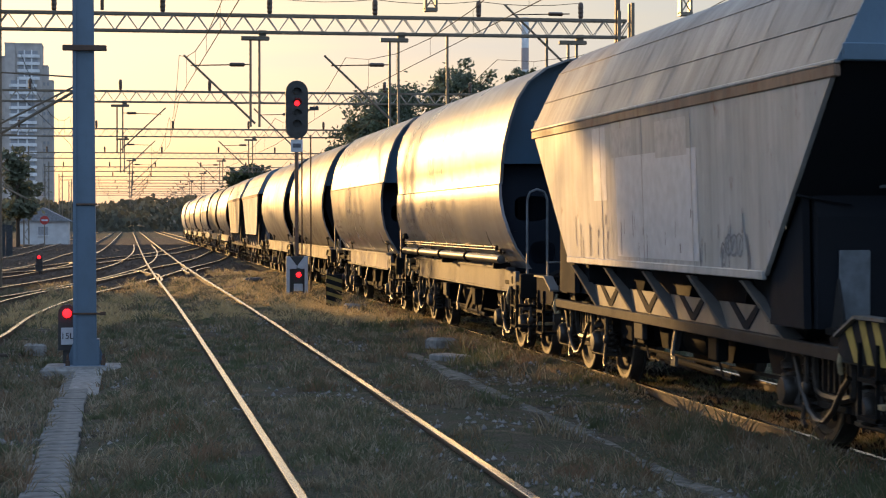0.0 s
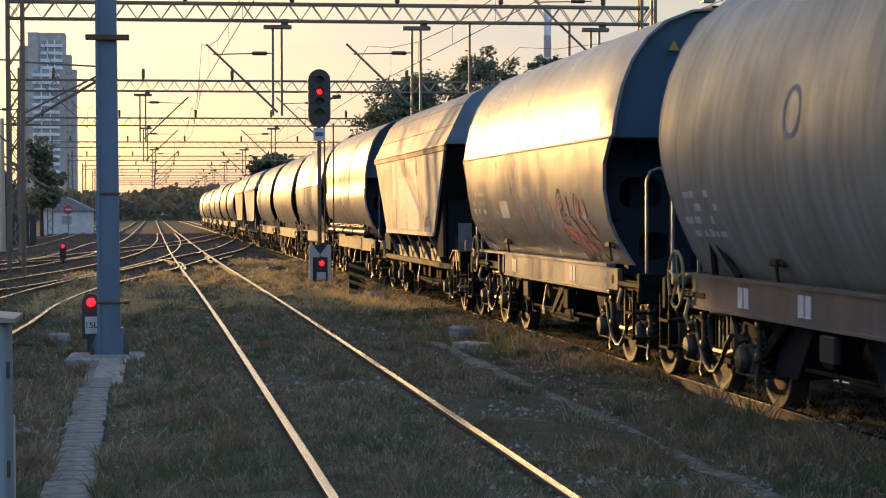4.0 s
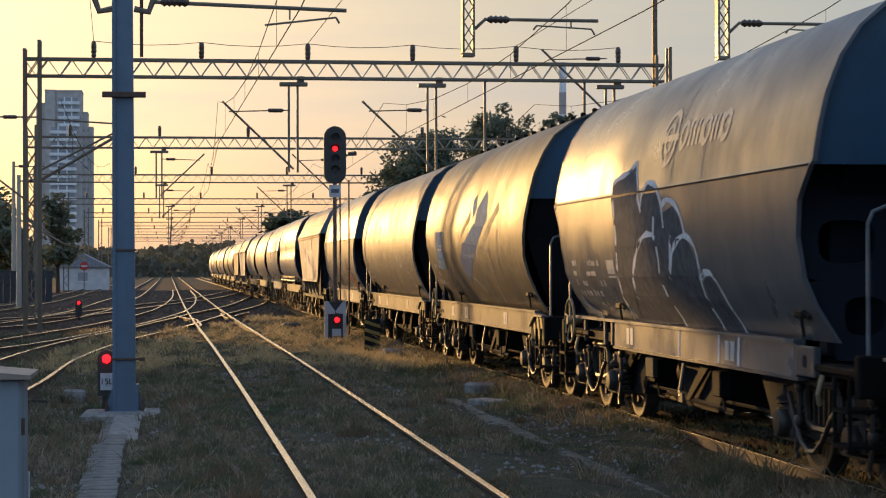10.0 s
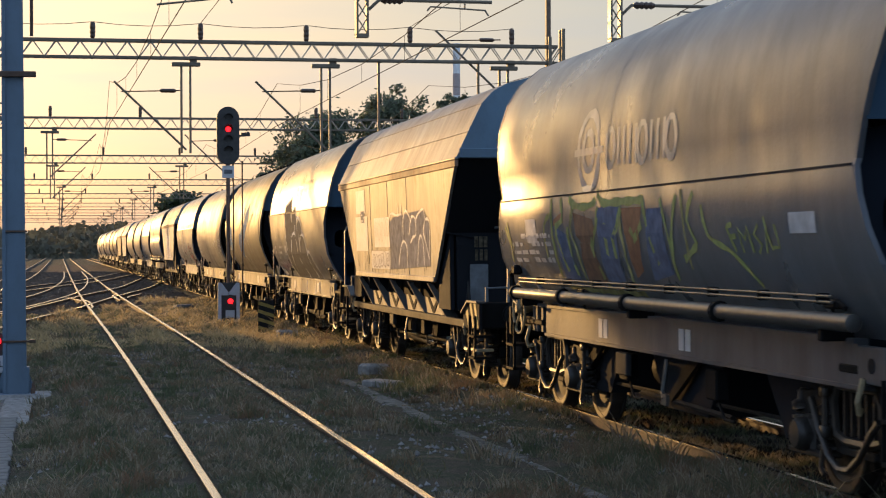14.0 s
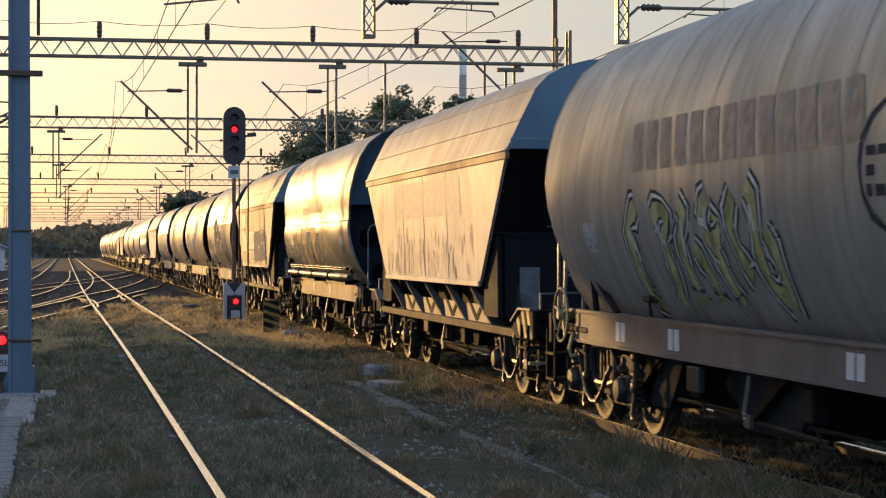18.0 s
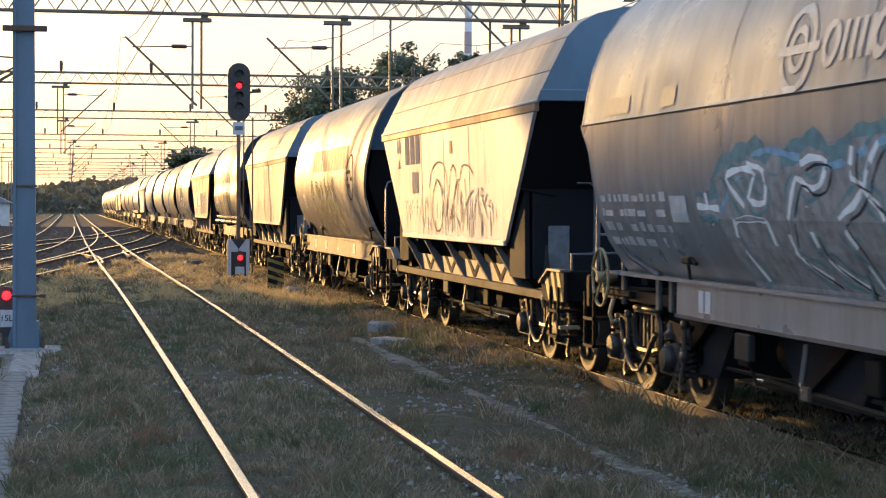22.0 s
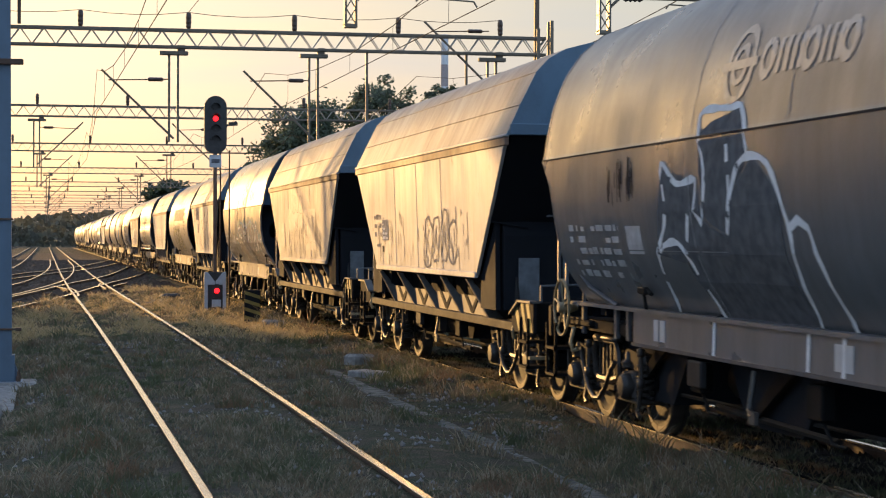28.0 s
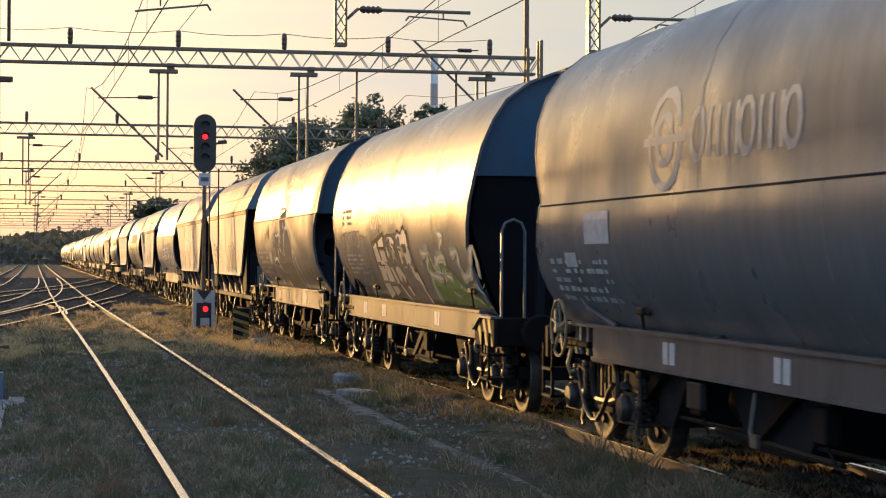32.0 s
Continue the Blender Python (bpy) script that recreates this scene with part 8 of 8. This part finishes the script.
def far_woods():
    rnd = random.Random(5)
    g = Geo()
    for k in range(15000):
        x = rnd.uniform(-120, 160)
        y = rnd.uniform(470, 560)
        top = 7.5 + 1.8 * noise.noise((x * 0.05, 0, 0)) + 2 * noise.noise((x * 0.3, 2, 0))
        p = Vector((x, y, rnd.uniform(0, top)))
        s = rnd.uniform(0.4, 1.0)
        u = Vector((rnd.uniform(-1, 1), rnd.uniform(-0.3, 0.3), rnd.uniform(-1, 1))).normalized() * s
        v = Vector((-u.z, 0.2, u.x)) * 0.7
        g.add([p - u, p + v, p + u, p - v], [(0, 1, 2, 3)])
    # Distance haze is put into this greyed leaf colour.
    solid("woods", g, leaf_material("hazy_leaf", (0.095, 0.098, 0.072)), "dark distant wood beyond the railway yard", "woods", kind="stuff")
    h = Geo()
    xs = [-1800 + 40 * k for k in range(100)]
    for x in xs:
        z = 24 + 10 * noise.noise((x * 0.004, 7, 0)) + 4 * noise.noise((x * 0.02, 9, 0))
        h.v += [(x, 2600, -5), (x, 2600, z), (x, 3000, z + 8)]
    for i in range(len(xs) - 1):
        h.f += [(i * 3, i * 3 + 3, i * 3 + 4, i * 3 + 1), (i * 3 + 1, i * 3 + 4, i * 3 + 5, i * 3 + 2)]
    # The hill's pale brown has the horizon haze painted in.
    solid("hill", h, simple("hazed_hill", (0.34, 0.29, 0.23), 0.9, 0, 0.2, 0.01), "low wooded hill on the horizon", "hill", kind="structure", smooth=60)


far_woods()


# ---- grass ----
def grass_material(name, stops, patches, thin_part):
    m, n, l, p = material(name)
    geo = n.new("ShaderNodeNewGeometry")
    r = ramp(n, stops)
    l.new(geo.outputs["Random Per Island"], r.inputs[0])
    c = r.outputs[0]
    for scale, lo, hi, colour in patches:
        q, k = noise_tex(n, l, scale, 4, None, 0.6), ramp(n, [(lo, (0, 0, 0)), (hi, (0.75, 0.75, 0.75))])
        l.new(q.outputs[0], k.inputs[0])
        c = mix(n, l, k.outputs[0], c, colour)
    l.new(c, p.inputs["Base Color"])
    p.inputs["Roughness"].default_value, p.inputs["Specular IOR Level"].default_value = 0.8, 0.1
    thin, both = n.new("ShaderNodeBsdfTranslucent"), n.new("ShaderNodeMixShader")
    l.new(c, thin.inputs[0])
    both.inputs[0].default_value = thin_part
    l.new(p.outputs[0], both.inputs[1]), l.new(thin.outputs[0], both.inputs[2]), l.new(both.outputs[0], n["Material Output"].inputs[0])
    return m


def grass(name, count, area, tall, seed, label, mat):
    rnd = random.Random(seed)
    g = Geo()
    made, left = 0, 0
    while made < count:
        if left <= 0:       # the next tuft
            cx, cy = rnd.uniform(area[0], area[1]), area[2] + (area[3] - area[2]) * rnd.random() ** 1.6
            d = 0.9 * noise.noise((cx * 0.45, cy * 0.45, 11)) + 0.7 * noise.noise((cx * 1.6, cy * 1.6, 4))
            if d < rnd.uniform(-0.55, 0.4):
                continue
            left, spread = rnd.randint(8, 46), rnd.uniform(0.03, 0.16)
            grow = rnd.choice((0.5, 0.7, 0.9, 1.0, 1.3, 1.9))
        left -= 1
        x, y = cx + rnd.gauss(0, spread), cy + rnd.gauss(0, spread)
        if not (area[0] < x < area[1] and area[2] < y) or abs(x + 0.58) < 0.15 and y < 27:
            continue
        if abs(abs(x - (TRACK_S - max(0, y - 20) * 0.0045)) - 0.75) < 0.09 or abs(abs(x - TRACK_T) - 0.75) < 0.1:
            continue
        if (y > 66 and x < 2.6) or (y > 60 and x < 0) or (-1.25 < x < 0 and 26.0 < y < 28.0):
            continue
        h = tall * grow * rnd.uniform(0.4, 1.2)
        off = abs(abs(x - (TRACK_S - max(0, y - 20) * 0.0045)) - 0.75)
        if off < 0.45:
            h = min(h, 0.03 + 0.16 * off)
        if 3.7 < x < 5.9 and 16.6 < y - (5.85 - x) * 2.475 < 21.0:
            h = min(h, 0.02)
        if x > 5.3:
            h = min(h, 0.09)
        if abs(x - 4.16) < 0.2 and y < 29:
            h = min(h, 0.025)
        a, lean = rnd.uniform(0, 6.28), rnd.uniform(0.3, 1.5) * h
        floor = ground_z(x, y)
        wdt = 0.0025 + 0.00022 * y
        dx, dy = math.cos(a), math.sin(a)
        base = (x, y, floor - 0.02)
        mid = (x + dx * lean * 0.35, y + dy * lean * 0.35, floor + h * 0.6)
        tip = (x + dx * lean, y + dy * lean, floor + h)
        k = len(g.v)
        g.v += [(base[0] - wdt, base[1], base[2]), (base[0] + wdt, base[1], base[2]), (mid[0] + wdt * 0.7, mid[1], mid[2]), (mid[0] - wdt * 0.7, mid[1], mid[2]), tip]
        g.f += [(k, k + 1, k + 2, k + 3), (k + 3, k + 2, k + 4)]
        made += 1
    me = bpy.data.meshes.new(name)
    me.from_pydata(g.v, [], g.f)
    me.materials.append(mat)
    tagged(new(name, me), label, "grass", kind="stuff")


GRASS = grass_material("dry_grass", [(0.0, (0.15, 0.125, 0.09)), (0.4, (0.25, 0.20, 0.14)), (0.7, (0.19, 0.17, 0.12)), (1.0, (0.38, 0.33, 0.24))],
                       [(0.55, 0.48, 0.58, (0.07, 0.11, 0.055)), (0.9, 0.54, 0.62, (0.21, 0.13, 0.085)), (3.2, 0.50, 0.60, (0.085, 0.115, 0.07)), (4.1, 0.56, 0.62, (0.36, 0.32, 0.25))], 0.45)
# Sunlit copy of the dry grass: sun glow put into brighter straw tones.
STRAW_LIT = grass_material("straw", [(0.0, (0.34, 0.27, 0.15)), (0.5, (0.48, 0.38, 0.21)), (1.0, (0.58, 0.48, 0.30))], [(1.2, 0.55, 0.66, (0.24, 0.23, 0.11))], 0.6)
grass("grass", 190000, (-5.0, 9.5, 11.0, 70), 0.10, 3, "short dry brown grass between the tracks", GRASS)
grass("tall_grass", 36000, (-2.5, 6.0, 37, 76), 0.13, 8, "taller straw grass beside the signal, coloured brighter for the sun", STRAW_LIT)
grass("verge_grass", 14000, (4.9, 8.4, 9, 45), 0.24, 9, "dry weeds along the train's track", GRASS)


def ballast_stones():
    rnd = random.Random(31)
    g = Geo()
    for k in range(16000):
        y = 64 + 110 * rnd.random() ** 1.5
        x = rnd.uniform(-9, 5.5 + (y - 64) * 0.03)
        if y < 70 and x > 1.5 or noise.noise((x * 0.4, y * 0.15, 41)) < rnd.uniform(-0.7, 0.2):
            continue
        s = rnd.uniform(0.03, 0.085) * (1 + (y - 64) * 0.006)
        c = Vector((x, y, GROUND + 0.03))
        vs = [c + Vector((s * a * rnd.uniform(0.7, 1.4), s * b * rnd.uniform(0.7, 1.4), s * d * rnd.uniform(0.6, 1.1))) for a, b, d in ((1, -0.6, 0), (0, 1, 0), (-1, -0.6, 0), (0, 0, 1.2))]
        g.add(vs, [(0, 1, 3), (1, 2, 3), (2, 0, 3)])
    solid("ballast_stones", g, simple("ballast_stone", (0.12, 0.09, 0.07), 0.9, 0, 0.5, 3), "loose brown ballast stones among the turnouts", "ballast", kind="stuff")


ballast_stones()


def stones():
    rnd = random.Random(12)
    g = Geo()
    for k in range(15000):
        x, y = rnd.uniform(-4, 9.5), 12 + 30 * rnd.random() ** 1.4
        if noise.noise((x * 0.5, y * 0.35, 21)) < rnd.uniform(-0.1, 0.5):
            continue
        s = rnd.uniform(0.008, 0.034)
        c = Vector((x, y, ground_z(x, y) + 0.005))
        vs = [c + Vector((s * a * rnd.uniform(0.6, 1.3), s * b * rnd.uniform(0.6, 1.3), s * d * rnd.uniform(0.5, 1.0))) for a, b, d in ((1, 0, 0), (0, 1, 0), (-1, 0, 0), (0, -1, 0), (0, 0, 1.2), (0, 0, -1))]
        g.add(vs, [(0, 1, 4), (1, 2, 4), (2, 3, 4), (3, 0, 4), (1, 0, 5), (2, 1, 5), (3, 2, 5), (0, 3, 5)])
    solid("gravel", g, simple("pale_gravel", (0.24, 0.235, 0.23), 0.9), "scattered pale gravel stones", "gravel", kind="stuff")


stones()


# ---- movement of the train ----
def motions():
    times = [k * 0.5 for k in range(65)]
    for w, yc, kind in WAGONS:
        walk(w, [(t, pose(TRACK_T, yc + run(t), -0.05)) for t in times])
    steps = [k * 0.1 for k in range(321)]
    for w, yc, kind in WAGONS[N_AHEAD - 2:]:
        for b in w.children:
            for q in b.children:
                if q.get("roll"):
                    rest = q.location.copy()
                    walk(q, [(t, pose(*rest, -math.degrees(run(t) / 0.46))) for t in steps])


motions()
